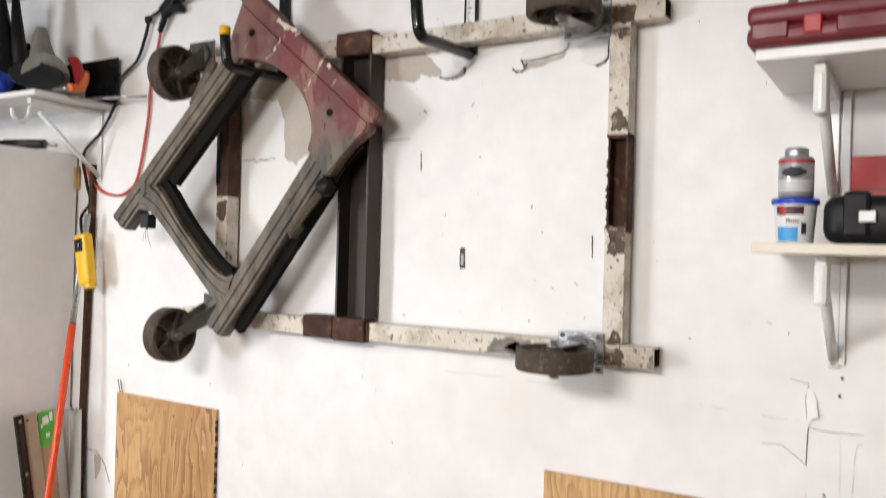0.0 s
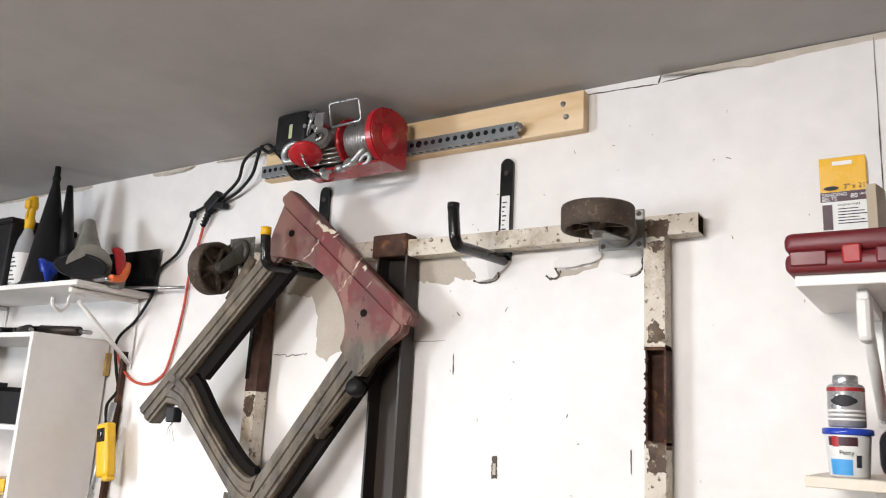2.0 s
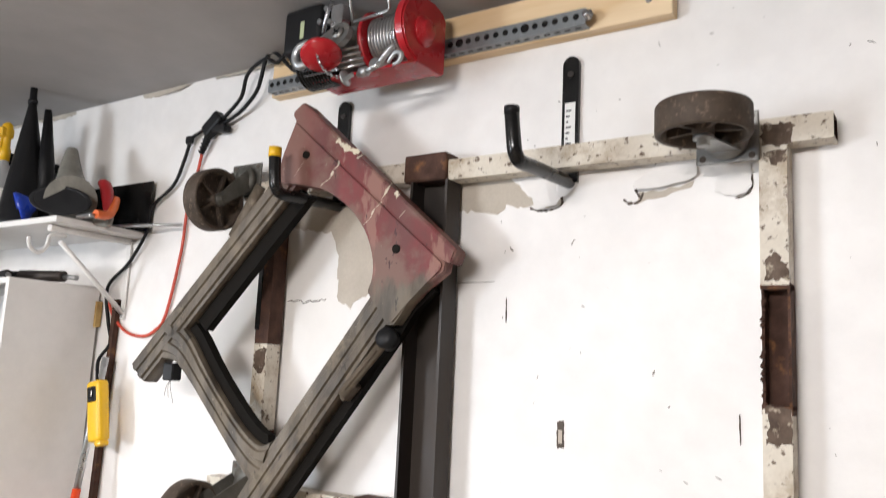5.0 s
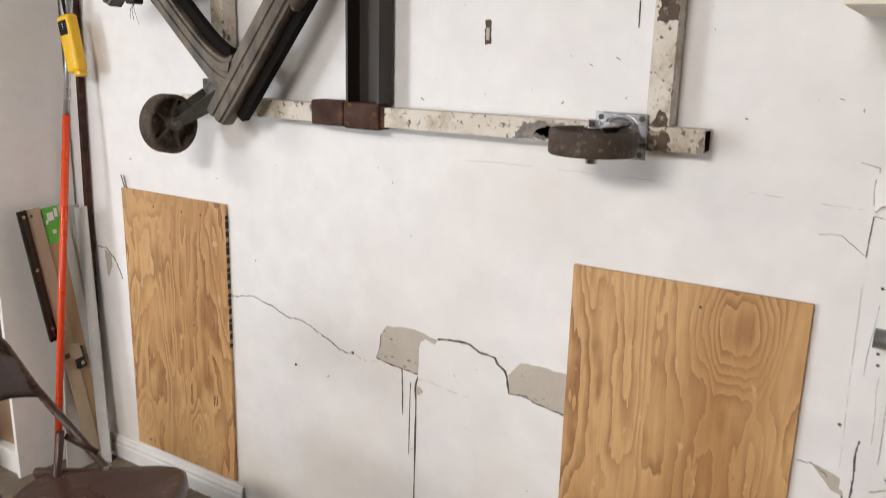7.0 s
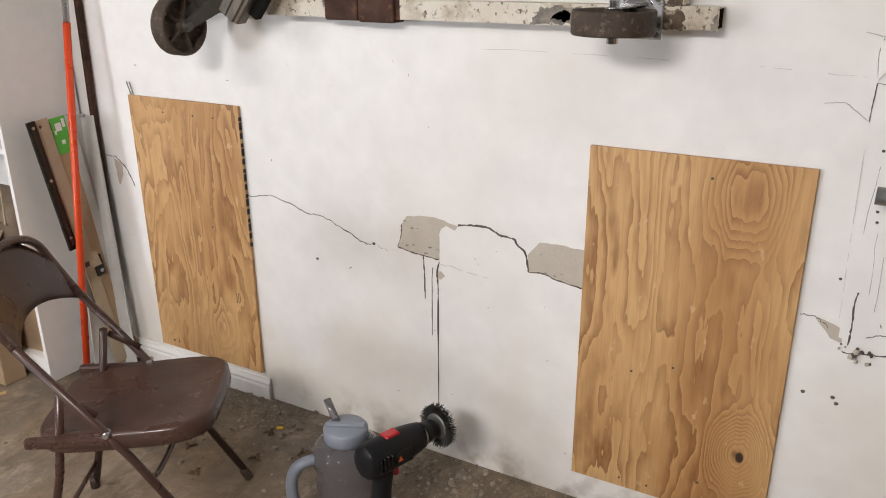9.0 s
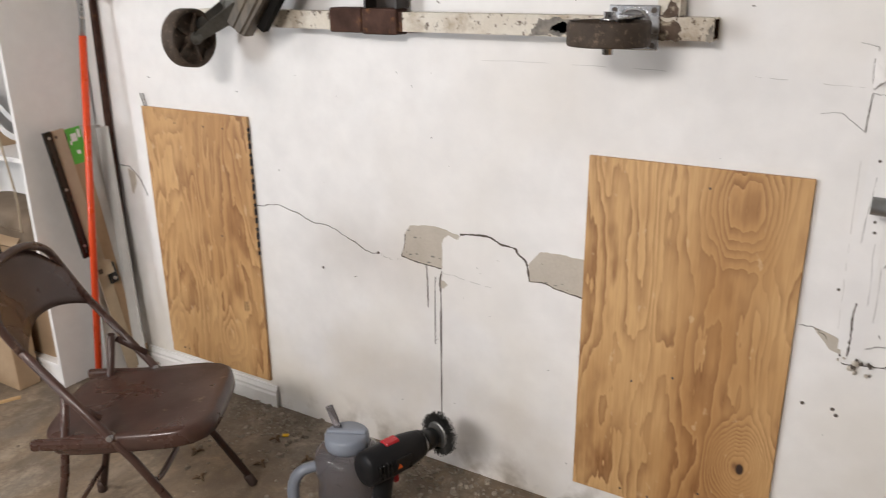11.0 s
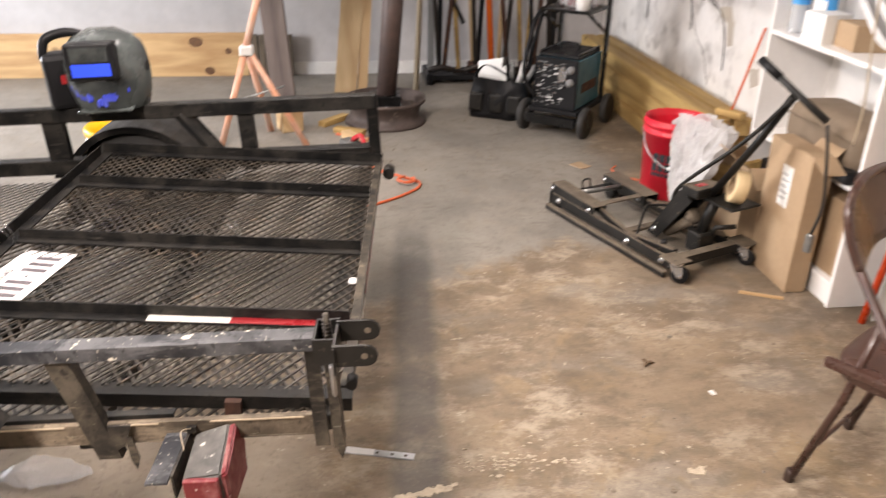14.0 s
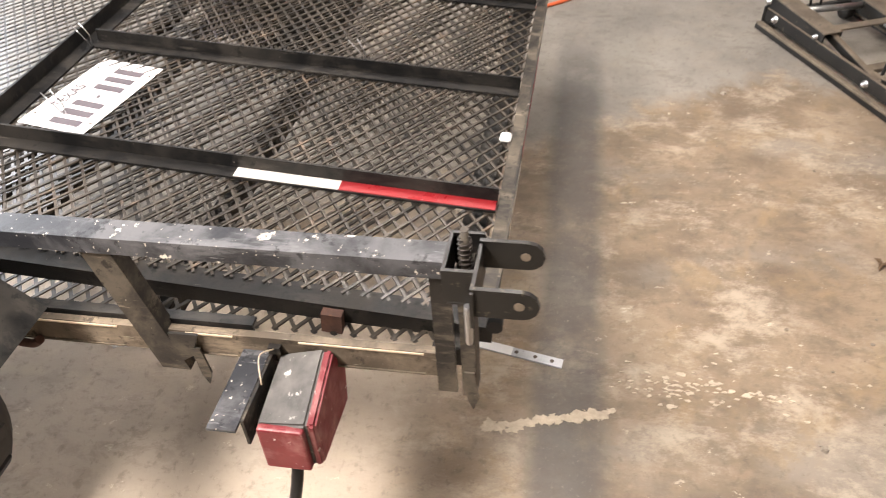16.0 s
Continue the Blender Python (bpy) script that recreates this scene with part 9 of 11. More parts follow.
tagged(part("bed_mesh", mesh_sheet(bmesh.new(), 0.05, 1.66, 0.05, LONG, 0.457, wide=0.0068), MESH_STEEL, trailer, "expanded steel mesh floor"), kind="stuff")
part("axle", sweep(bmesh.new(), [(-0.05, 1.02, 0.36), (1.79, 1.02, 0.36)], 0.025, 10), TRAILER_BLACK, trailer)


def tyre(parent, u, v, high, size):
    m = Matrix.Translation((u, v, high)) @ Matrix.Scale(size, 4)
    w = part("wheel", lathe(bmesh.new(), [(0.185, -0.075), (0.23, -0.088), (0.285, -0.085), (0.3, -0.06), (0.3, 0.06), (0.285, 0.085), (0.23, 0.088), (0.185, 0.075)], m @ AXIS_X, 48), RUBBER, parent, "black trailer wheel")
    part("rim", lathe(bmesh.new(), [(0.0, 0.0), (0.07, 0.01), (0.12, 0.03), (0.16, -0.02), (0.188, 0.07), (0.188, -0.07), (0.0, -0.05)], m @ AXIS_X, 32), WHITE_METAL if u < 0 else TAN_MUD, w)
    for k in range(18):
        part("tread_block", boxed(-0.05, 0.05, -0.012, 0.012, 0.297, 0.305, m @ Matrix.Rotation(math.pi * k / 9, 4, "X")), RUBBER, w)
    return w


def fender(u, v0, low, high, r, drop, tall, mat):
    """A rolled steel mudguard over the wheel, with turned-down lips."""
    bm, rows, n = bmesh.new(), [], 22
    for k in range(n + 1):
        a = radians(low + (high - low) * k / n)
        ring = ((-0.11, r - 0.022), (-0.11, r + 0.005), (0.11, r + 0.005), (0.11, r - 0.022), (0.106, r - 0.022), (0.106, r), (-0.106, r), (-0.106, r - 0.022))
        rows.append([bm.verts.new((u + s, v0 + q * math.cos(a), drop + q * tall * math.sin(a))) for s, q in ring])
    for a, b in zip(rows, rows[1:]):
        for i in range(8):
            bm.faces.new((a[i], a[(i + 1) % 8], b[(i + 1) % 8], b[i]))
    bm.faces.new(rows[0]), bm.faces.new(rows[-1])
    part("fender", bm, mat, trailer)


tyre(trailer, -0.15, 1.09, 0.365, 1.0)
tyre(trailer, 1.86, 0.99, 0.337, 0.93)
fender(-0.15, 1.05, 36, 144, 0.50, 0.31, 0.85, TRAILER_BLACK)
fender(1.86, 0.99, -5, 185, 0.308, 0.337, 1.0, TRAILER_BLACK)

# latch bracket with two drilled ears at the rear corner
latch = part("gate_latch", boxed(-0.055, 0.03, -0.045, -0.002, 0.655, 0.66, bevel=0.001), JACK_BLACK, trailer, "new black steel gate latch")
part("latch_side", boxed(-0.055, -0.049, -0.045, 0.004, 0.66, 0.715), JACK_BLACK, latch)
part("latch_side", boxed(0.024, 0.03, -0.045, 0.004, 0.66, 0.715), JACK_BLACK, latch)
part("latch_back", boxed(-0.049, 0.024, -0.001, 0.004, 0.66, 0.715), JACK_BLACK, latch)
for u in (-0.095, 0.0):
    ear = [(0, -0.023), (0.065, -0.023)] + [(0.065 + 0.023 * math.sin(a), -0.023 * math.cos(a)) for a in (0.5, 1.0, 1.57, 2.14, 2.64)] + [(0.065, 0.023), (0, 0.023)]
    m = Matrix.Translation((u, -0.04, 0.70)) @ Matrix(((0, 0, 1, 0), (-1, 0, 0, 0), (0, 1, 0, 0), (0, 0, 0, 1)))
    e = part("ear", prism(bmesh.new(), ear, 0.007, m), JACK_BLACK, latch)
    part("pin_hole", disc(bmesh.new(), 0.0068, -0.0008, 0.0078, m @ Matrix.Translation((0.062, 0, 0)), 18), DUSTY, e)
part("ear_bridge", boxed(-0.10, 0.01, -0.045, -0.04, 0.66, 0.72), JACK_BLACK, latch)
part("spring", sweep(bmesh.new(), [(-0.01 + 0.009 * math.cos(k * 0.9), -0.022 + 0.009 * math.sin(k * 0.9), 0.665 + 0.0012 * k) for k in range(60)], 0.0016, 5), SCALE_STEEL, latch)
part("pin", sweep(bmesh.new(), [(-0.01, -0.022, 0.655), (-0.01, -0.022, 0.75)], 0.006, 10), MUDDY, latch)
part("pull_ring", sweep(bmesh.new(), arc([(-0.06, -0.03, 0.66), (-0.06, -0.03, 0.60), (-0.055, -0.03, 0.585), (-0.05, -0.03, 0.60), (-0.05, -0.03, 0.65)], 5), 0.005, 8), STEEL, latch)
part("rubber_bumper", sweep(bmesh.new(), [(-0.02, -0.06, 0.58), (0.01, -0.06, 0.58)], 0.012, 14), BLACK_PLASTIC, latch)

# tail light hanging below the side channel: a wedge with a dusty grey lid
def wedge(bm, near, far, v0, v1):
    a = [bm.verts.new((u, v0, z)) for u, z in near]
    b = [bm.verts.new((u, v1, z)) for u, z in far]
    n = len(a)
    bm.faces.new(a), bm.faces.new(b[::-1])
    for k in range(n):
        bm.faces.new((a[k], b[k], b[(k + 1) % n], a[(k + 1) % n]))
    bmesh.ops.recalc_face_normals(bm, faces=bm.faces)
    bmesh.ops.bevel(bm, geom=bm.edges[:], offset=0.004, segments=2, affect="EDGES")
    return bm


NEAR = [(-0.138, 0.362), (-0.138, 0.462), (-0.018, 0.500), (0.022, 0.425), (0.004, 0.352)]
FAR = [(-0.136, 0.362), (-0.136, 0.452), (-0.01, 0.470), (0.012, 0.415), (0.004, 0.362)]
light = part("tail_light", wedge(bmesh.new(), NEAR, FAR, 0.206, 0.285), DUSTY_GREY, trailer, "dusty red tail light")
part("front_lens", boxed(-0.148, -0.134, 0.209, 0.282, 0.362, 0.456, bevel=0.004, segments=2), RED_LENS, light, "scuffed red lens")
part("side_lens", wedge(bmesh.new(), [(u * 0.96 - 0.002, 0.43 + (z - 0.43) * 0.95) for u, z in NEAR], NEAR, 0.192, 0.2055), RED_LENS, light, "red side lens")
part("light_bracket", boxed(-0.15, -0.005, 0.295, 0.300, 0.42, 0.475), MUDDY, light)
part("bracket_top", boxed(-0.168, -0.012, 0.301, 0.346, 0.470, 0.475), FLECKED, light)
part("light_cord", sweep(bmesh.new(), arc([(-0.10, 0.24, 0.39), (-0.13, 0.26, 0.26), (-0.16, 0.30, 0.10), (-0.2, 0.34, 0.030), (-0.32, 0.36, 0.030)], 6), 0.010, 8), BLACK_PLASTIC, light)
part("loose_wire", sweep(bmesh.new(), arc([(-0.02, 0.29, 0.49), (-0.05, 0.30, 0.505), (-0.09, 0.285, 0.488)], 6), 0.0012, 6), BEIGE_STEEL, light)
part("light_bolt", boxed(-0.02, 0.0, 0.28, 0.30, 0.478, 0.492), MUDDY, light)

# the folded ramp gate lying on the bed, its free end propped a little higher
GT = TR @ Matrix.Translation((0, -0.045, 0.478)) @ Matrix.Rotation(radians(5.3), 4, "X") @ Matrix.Translation((0, 0.045, -0.478))
gate = thing("ramp_gate", "black mesh ramp gate lying flat on the trailer bed", "ramp gate", GT)
G0, G1, V0, V1, GZ = 0.075, 1.655, -0.045, 1.06, 0.478
bar_l(gate, "near_edge", (G0, V0, GZ), (G0, V1, GZ - 0.01), (0, 0, -1), (1, 0, 0), 0.045, 0.034, 0.005, TRAILER_BLACK)
bar_l(gate, "far_edge", (G1, V0, GZ), (G1, V1, GZ), (0, 0, 1), (-1, 0, 0), 0.04, 0.04, 0.005, TRAILER_BLACK)
bar_l(gate, "end_edge", (G0 + 0.041, V0, GZ), (G1 - 0.041, V0, GZ), (0, 0, 1), (0, 1, 0), 0.03, 0.04, 0.005, MUDDY)
bar_l(gate, "end_edge", (G0 + 0.041, V1, GZ), (G1 - 0.041, V1, GZ), (0, 0, 1), (0, -1, 0), 0.04, 0.04, 0.005, TRAILER_BLACK)
for u in (0.40, 0.83, 1.30):
    bar_l(gate, "cross_bar", (u, V0 + 0.031, GZ + 0.004), (u, V1 - 0.041, GZ + 0.004), (0, 0, 1), (-1, 0, 0), 0.036, 0.034, 0.005, TRAILER_BLACK)
part("white_tape", boxed(0.366, 0.394, 0.29, 0.50, GZ + 0.0092, GZ + 0.0104), WHITE_TAPE, gate, "white reflective tape")
part("red_tape", boxed(0.366, 0.394, -0.012, 0.29, GZ + 0.0092, GZ + 0.0104), RED_TAPE, gate, "red reflective tape")
part("red_tape", boxed(0.55, 0.95, V0 - 0.0012, V0 - 0.0002, GZ + 0.008, GZ + 0.034), RED_TAPE, gate, "red reflective tape")
part("white_tape", boxed(0.30, 0.50, V0 - 0.0012, V0 - 0.0002, GZ + 0.008, GZ + 0.034), WHITE_TAPE, gate, "white reflective tape")
tagged(part("gate_mesh", mesh_sheet(bmesh.new(), G0 + 0.03, G1 - 0.03, V0 + 0.02, V1 - 0.03, GZ - 0.004, wide=0.0054), MESH_STEEL, gate, "expanded steel mesh"), kind="stuff")
part("hinge_pin", sweep(bmesh.new(), [(1.50, V0 - 0.03, GZ + 0.01), (1.56, V0 - 0.03, GZ + 0.01)], 0.022, 12), TRAILER_BLACK, gate)
part("tab", boxed(0.055, 0.072, 0.20, 0.235, GZ - 0.045, GZ - 0.005), RUST, gate)
for v, u in ((0.36, 0.88), (1.02, 0.80), (0.92, 0.50)):
    part("wire_tie", sweep(bmesh.new(), [(u, v, GZ), (u + 0.01, v + 0.01, GZ + 0.03), (u + 0.004, v + 0.024, GZ + 0.06)], 0.0014, 5), STEEL, gate)
    part("wire_tie", sweep(bmesh.new(), [(u, v, GZ), (u - 0.006, v + 0.02, GZ + 0.035), (u + 0.0, v + 0.045, GZ + 0.055)], 0.0014, 5), STEEL, gate)
# number plate lying on the mesh; its characters are plain bars
plate = thing("number_plate", "white metal number plate lying on the mesh", "number plate", GT @ at(0.597, 0.91, GZ + 0.003, 0, 2, -6) @ Matrix.Scale(1.02, 4))
PLATE_WHITE = material("white_plate_enamel", (0.82, 0.80, 0.79), 0.35, second=(0.74, 0.71, 0.69), scale=16, amount=0.6)
PLATE_INK = material("worn_dark_ink", (0.09, 0.075, 0.085), 0.5)
part("plate", boxed(-0.1525, 0.1525, -0.076, 0.076, 0.0, 0.0015, bevel=0.0004), PLATE_WHITE, plate)
for k in range(7):
    if k != 3:
        part("character_bar", boxed(-0.132 + 0.038 * k, -0.110 + 0.038 * k, -0.050, 0.018, 0.0018, 0.0026), PLATE_INK, plate)
part("dash_bar", boxed(-0.014, -0.002, -0.02, -0.012, 0.0018, 0.0026), PLATE_INK, plate)
lettering("TEXAS", 0.034, at(-0.075, 0.034, 0.0032), PLATE_INK, plate)
for x in (-0.11, 0.11):
    for y in (-0.066, 0.064):
        part("bolt_hole", disc(bmesh.new(), 0.0035, 0.0015, 0.0022, at(x, y, 0), 10), CRACK, plate)
solo("leaf_scrap", boxed(-0.015, 0.015, -0.012, 0.012, 0, 0.01, bevel=0.004), LABEL_WHITE, "crumpled pale scrap on the mesh", "scrap", GT @ at(0.62, -0.005, GZ + 0.003))
solo("metal_strip", boxed(-0.11, 0.11, -0.013, 0.013, 0, 0.004), GALVANISED, "drilled flat metal strip on the floor", "metal strip", at(-1.479, -0.317, 0, 0, 0, 75))
strip = bpy.data.objects["metal_strip"]
for x in (0.0, 0.045, 0.085):
    part("hole", disc(bmesh.new(), 0.005, 0.004, 0.0048, at(x, 0, 0), 10), CRACK, strip)
part("white_end", boxed(-0.11, -0.01, -0.0132, 0.0132, 0.0036, 0.0046), LABEL_WHITE, strip)
CLEAR_FILM = material("clear_film", (0.82, 0.80, 0.80), 0.15, second=(0.7, 0.68, 0.68), scale=20, amount=0.6, Alpha=0.4)
sheet = crumpled([(-0.13, -0.02, 0.02), (-0.04, 0.0, 0.035), (0.05, 0.01, 0.03), (0.12, 0.0, 0.02)], [(-0.10, -0.05, 0.012), (0.0, -0.07, 0.02), (0.08, -0.05, 0.02), (0.14, -0.02, 0.012)], 24, 8, 0.02, 5.0, fold=0.008)
for v in sheet.verts:
    v.co.z = max(v.co.z, 0.002)
solo("plastic_film", sheet, CLEAR_FILM, "crumpled clear plastic film on the floor", "film", at(-1.50, -1.24, 0.0, 0, 0, 82))

# ---- welding helmet on the far rail ----
helmet = thing("welding_helmet", "dark welding helmet with blue flames and a blue window", "helmet", TR @ at(1.69, 0.985, 0.758, 0, 0, 182) @ Matrix.Scale(1.14, 4))
HELMET = material("grey_black_helmet_shell", (0.022, 0.024, 0.025), 0.25, second=(0.10, 0.115, 0.11), scale=9, amount=0.9)
FLAME = material("blue_flame_print", (0.03, 0.05, 0.55), 0.35, second=(0.10, 0.14, 0.65), scale=30, amount=0.8)
# emission added to brighten the filter glass, which is no lamp itself
GLOW_WINDOW = material("glowing_blue_filter_glass", (0.02, 0.06, 0.75), 0.1, Emission_Color=(0.03, 0.1, 0.9, 1), Emission_Strength=0.5)
bm = bmesh.new()
n, rows = 26, []
for j in range(11):
    t = j / 10
    z = 0.26 * t
    wide = 0.115 * (0.85 + 0.35 * math.sin(math.pi * (0.15 + 0.75 * t))) * (1 if t < 0.75 else math.sqrt(max(1 - ((t - 0.75) / 0.27) ** 2, 0.02)))
    deep = 0.14 * (0.8 + 0.3 * math.sin(math.pi * (0.1 + 0.8 * t))) * (1 if t < 0.75 else math.sqrt(max(1 - ((t - 0.75) / 0.27) ** 2, 0.02)))
    rows.append([bm.verts.new((deep * math.sin(a) - 0.02, -wide * math.cos(a), z)) for a in (math.pi * k / (n - 1) for k in range(n))])
for a, b in zip(rows, rows[1:]):
    for k in range(n - 1):
        bm.faces.new((a[k], a[k + 1], b[k + 1], b[k])).smooth = True
bm.faces.new(rows[-1])
part("shell", bm, HELMET, helmet)
part("visor_frame", boxed(0.085, 0.142, -0.078, 0.078, 0.115, 0.235, bevel=0.008, segments=2), BLACK_PLASTIC, helmet)
part("visor_window", boxed(0.141, 0.1445, -0.062, 0.062, 0.13, 0.17, bevel=0.001), GLOW_WINDOW, helmet, "blue filter window with an added glow")
part("visor_screen", boxed(0.141, 0.1435, -0.06, 0.06, 0.175, 0.222, bevel=0.001), HELMET, helmet)
rng = random.Random(5)
for k in range(52):
    y = rng.uniform(-0.095, 0.095)
    z = 0.035 + 0.6 * abs(y) + rng.uniform(-0.012, 0.02)
    x = 0.125 - 5.0 * y * y
    part("flame_print", boxed(x - 0.022, x + 0.001, y - rng.uniform(0.004, 0.012), y + rng.uniform(0.004, 0.01), z - 0.01, z + rng.uniform(0.005, 0.025), bevel=0.003), FLAME, helmet)
part("side_knob", lathe(bmesh.new(), [(0.022, 0), (0.022, 0.018), (0.015, 0.022)], at(0.0, -0.115, 0.13, 90, 0, 0), 14), BLACK_PLASTIC, helmet)
part("side_knob", lathe(bmesh.new(), [(0.022, 0), (0.022, 0.018), (0.015, 0.022)], at(0.0, 0.115, 0.13, -90, 0, 0), 14), BLACK_PLASTIC, helmet)
part("rail_foot", boxed(-0.05, 0.11, -0.09, 0.09, 0.0, 0.012, bevel=0.004), HELMET, helmet)
charger = thing("battery_tool", "black handled power tool standing behind the helmet", "power tool", TR @ at(1.70, 1.175, 0.757, 0, 0, 25) @ Matrix.Scale(1.12, 4))
part("body", boxed(-0.05, 0.05, -0.09, 0.05, 0.0, 0.19, bevel=0.02, segments=2), BLACK_PLASTIC, charger)
part("handle", sweep(bmesh.new(), arc([(0, 0.04, 0.17), (0, 0.02, 0.235), (0, -0.06, 0.25), (0, -0.12, 0.215), (0, -0.085, 0.16)], 5), 0.016, 10), BLACK_PLASTIC, charger)
part("button", boxed(-0.055, -0.048, -0.03, 0.0, 0.09, 0.12), BRIGHT_RED, charger)


# ---- the far corner ----
WELDER_BLUE = material("teal_blue_welder_paint", (0.03, 0.12, 0.17), 0.4, second=(0.025, 0.09, 0.13), scale=8, amount=0.5)
PIPE_RUST = material("brown_primer_pipe", (0.09, 0.055, 0.045), 0.6, 0.1, second=(0.035, 0.028, 0.027), scale=7, amount=0.8)
ORANGE_CORD = material("orange_extension_cord", (0.66, 0.12, 0.035), 0.55, second=(0.50, 0.13, 0.06), scale=20)
welder = thing("welder", "blue and black wire welder on a wheeled cart", "welder", Matrix(((0.614, -0.79, 0, -4.531), (0.79, 0.614, 0, 0.989), (0, 0, 1, 0), (0, 0, 0, 1))))
part("case", boxed(-0.145, 0.145, 0.0, 0.42, 0.175, 0.49, bevel=0.008, segments=2), WELDER_BLUE, welder)
part("front_panel", boxed(-0.148, 0.148, -0.012, 0.002, 0.172, 0.495, bevel=0.006), BLACK_PLASTIC, welder)
rng = random.Random(2)
for k in range(17):
    z = 0.186 + 0.0172 * k
    for x in (-0.128, -0.09, -0.05, -0.012, 0.03):
        if rng.random() < 0.62:
            w = rng.uniform(0.008, 0.036)
            part("print_bar", boxed(x, x + w, -0.0135, -0.0115, z, z + rng.uniform(0.003, 0.009)), rng.choice((LABEL_WHITE, ZINC, GREY_PLASTIC)), welder)
part("front_badge", prism(bmesh.new(), [(-0.02, -0.05), (0.025, -0.045), (0.03, 0.01), (0.012, 0.05), (-0.014, 0.045), (-0.03, 0.0)], 0.002, Matrix.Translation((0.045, -0.0125, 0.40)) @ FACE), ZINC, welder)
for x in (-0.13, 0.13):
    part("lid_rail", boxed(x - 0.008, x + 0.008, 0.03, 0.39, 0.515, 0.528, bevel=0.003), BLACK_PAINT, welder)
part("lid_handle", sweep(bmesh.new(), arc([(-0.06, 0.2, 0.515), (-0.055, 0.2, 0.555), (0.055, 0.2, 0.555), (0.06, 0.2, 0.515)], 5), 0.009, 8), BLACK_PLASTIC, welder)
for x, z in ((0.10, 0.43), (0.10, 0.35)):
    part("dial", lathe(bmesh.new(), [(0.026, 0), (0.026, 0.008), (0.014, 0.012), (0.012, 0.024)], at(x, -0.012, z, 90, 0, 0), 18), GREY_PLASTIC, welder)
part("side_badge", boxed(0.1445, 0.1465, 0.08, 0.34, 0.27, 0.33), RUST, welder)
part("top_lid", boxed(-0.14, 0.14, 0.02, 0.40, 0.49, 0.515, bevel=0.01, segments=2), BLACK_PLASTIC, welder)
part("cart_deck", boxed(-0.17, 0.17, -0.03, 0.50, 0.14, 0.172, bevel=0.004), BLACK_PLASTIC, welder)
part("front_bar", boxed(-0.17, 0.17, -0.06, -0.02, 0.07, 0.13, bevel=0.004), BLACK_PAINT, welder)
for s in (-1, 1):
    w = part("wheel", lathe(bmesh.new(), [(0.05, -0.02), (0.085, -0.024), (0.1, -0.014), (0.1, 0.014), (0.085, 0.024), (0.05, 0.02)], at(s * 0.212, 0.02, 0.1, 0, 90, 0), 26), RUBBER, welder)
    part("hub", lathe(bmesh.new(), [(0.0, -0.02), (0.055, -0.02), (0.055, 0.02), (0.0, 0.02)], at(s * 0.212, 0.02, 0.1, 0, 90, 0), 18), GREY_PLASTIC, w)
    part("wheel", lathe(bmesh.new(), [(0.05, -0.02), (0.085, -0.024), (0.1, -0.014), (0.1, 0.014), (0.085, 0.024), (0.05, 0.02)], at(s * 0.20, 0.46, 0.1, 0, 90, 0), 26), RUBBER, welder)
    part("frame_post", boxed(s * 0.165 - 0.012, s * 0.165 + 0.012, 0.40, 0.43, 0.14, 0.92), BLACK_PAINT, welder)
    part("leg", boxed(s * 0.165 - 0.012, s * 0.165 + 0.012, 0.0, 0.03, 0.1, 0.15), BLACK_PAINT, welder)
    part("tray_brace", sweep(bmesh.new(), [(s * 0.165, 0.05, 0.77), (s * 0.165, 0.41, 0.60)], 0.01, 8), BLACK_PAINT, welder)
part("tray", boxed(-0.17, 0.17, 0.05, 0.40, 0.765, 0.785, bevel=0.004), BLACK_PAINT, welder)
part("push_handle", sweep(bmesh.new(), arc([(-0.165, 0.42, 0.88), (-0.165, 0.44, 0.95), (0.0, 0.45, 0.965), (0.165, 0.44, 0.95), (0.165, 0.42, 0.88)], 5), 0.012, 8), BLACK_PAINT, welder)
part("hose", sweep(bmesh.new(), arc([(-0.13, -0.02, 0.24), (-0.2, -0.06, 0.40), (-0.2, 0.05, 0.68), (-0.21, 0.2, 0.74), (-0.22, 0.1, 0.52), (-0.2, 0.0, 0.40)], 8), 0.013, 8), BLACK_PLASTIC, welder)
WM = welder.matrix_world.copy()
zip_bag = thing("zip_bag", "clear zip bag with red parts lying on the welder tray", "bag", WM @ at(0.03, 0.22, 0.785))
bm = crumpled([(-0.17, 0.0, 0.22), (-0.06, 0.01, 0.25), (0.06, 0.0, 0.235), (0.17, 0.0, 0.205)], [(-0.12, -0.01, 0.012), (-0.03, -0.02, 0.006), (0.07, -0.01, 0.008), (0.13, 0.0, 0.014)], 30, 16, 0.06, 7.0, fold=0.02)
for v in bm.verts:
    v.co.z = max(v.co.z, 0.002)
part("film", bm, material("clear_zip_film", (0.75, 0.72, 0.72), 0.15, second=(0.6, 0.56, 0.56), scale=16, amount=0.6, Alpha=0.32), zip_bag)
part("zip", sweep(bmesh.new(), [(-0.12, 0, 0.185), (0.12, 0, 0.19)], 0.006, 6), DARK_RED, zip_bag)
part("contents", boxed(-0.07, 0.05, -0.03, 0.03, 0.005, 0.06, at(0, 0, 0, 0, 0, 15), bevel=0.01), DARK_RED, zip_bag)
for k in range(5):
    part("contents", boxed(-0.03, 0.03, -0.012, 0.012, 0.0, 0.02, at(-0.08 + 0.035 * k, 0.02 * (k % 2), 0.06 + 0.012 * (k % 3), 20 * k, 30 - 20 * k, 40 * k), bevel=0.004), (BRIGHT_RED, LABEL_WHITE, GREY_PLASTIC)[k % 3], zip_bag)
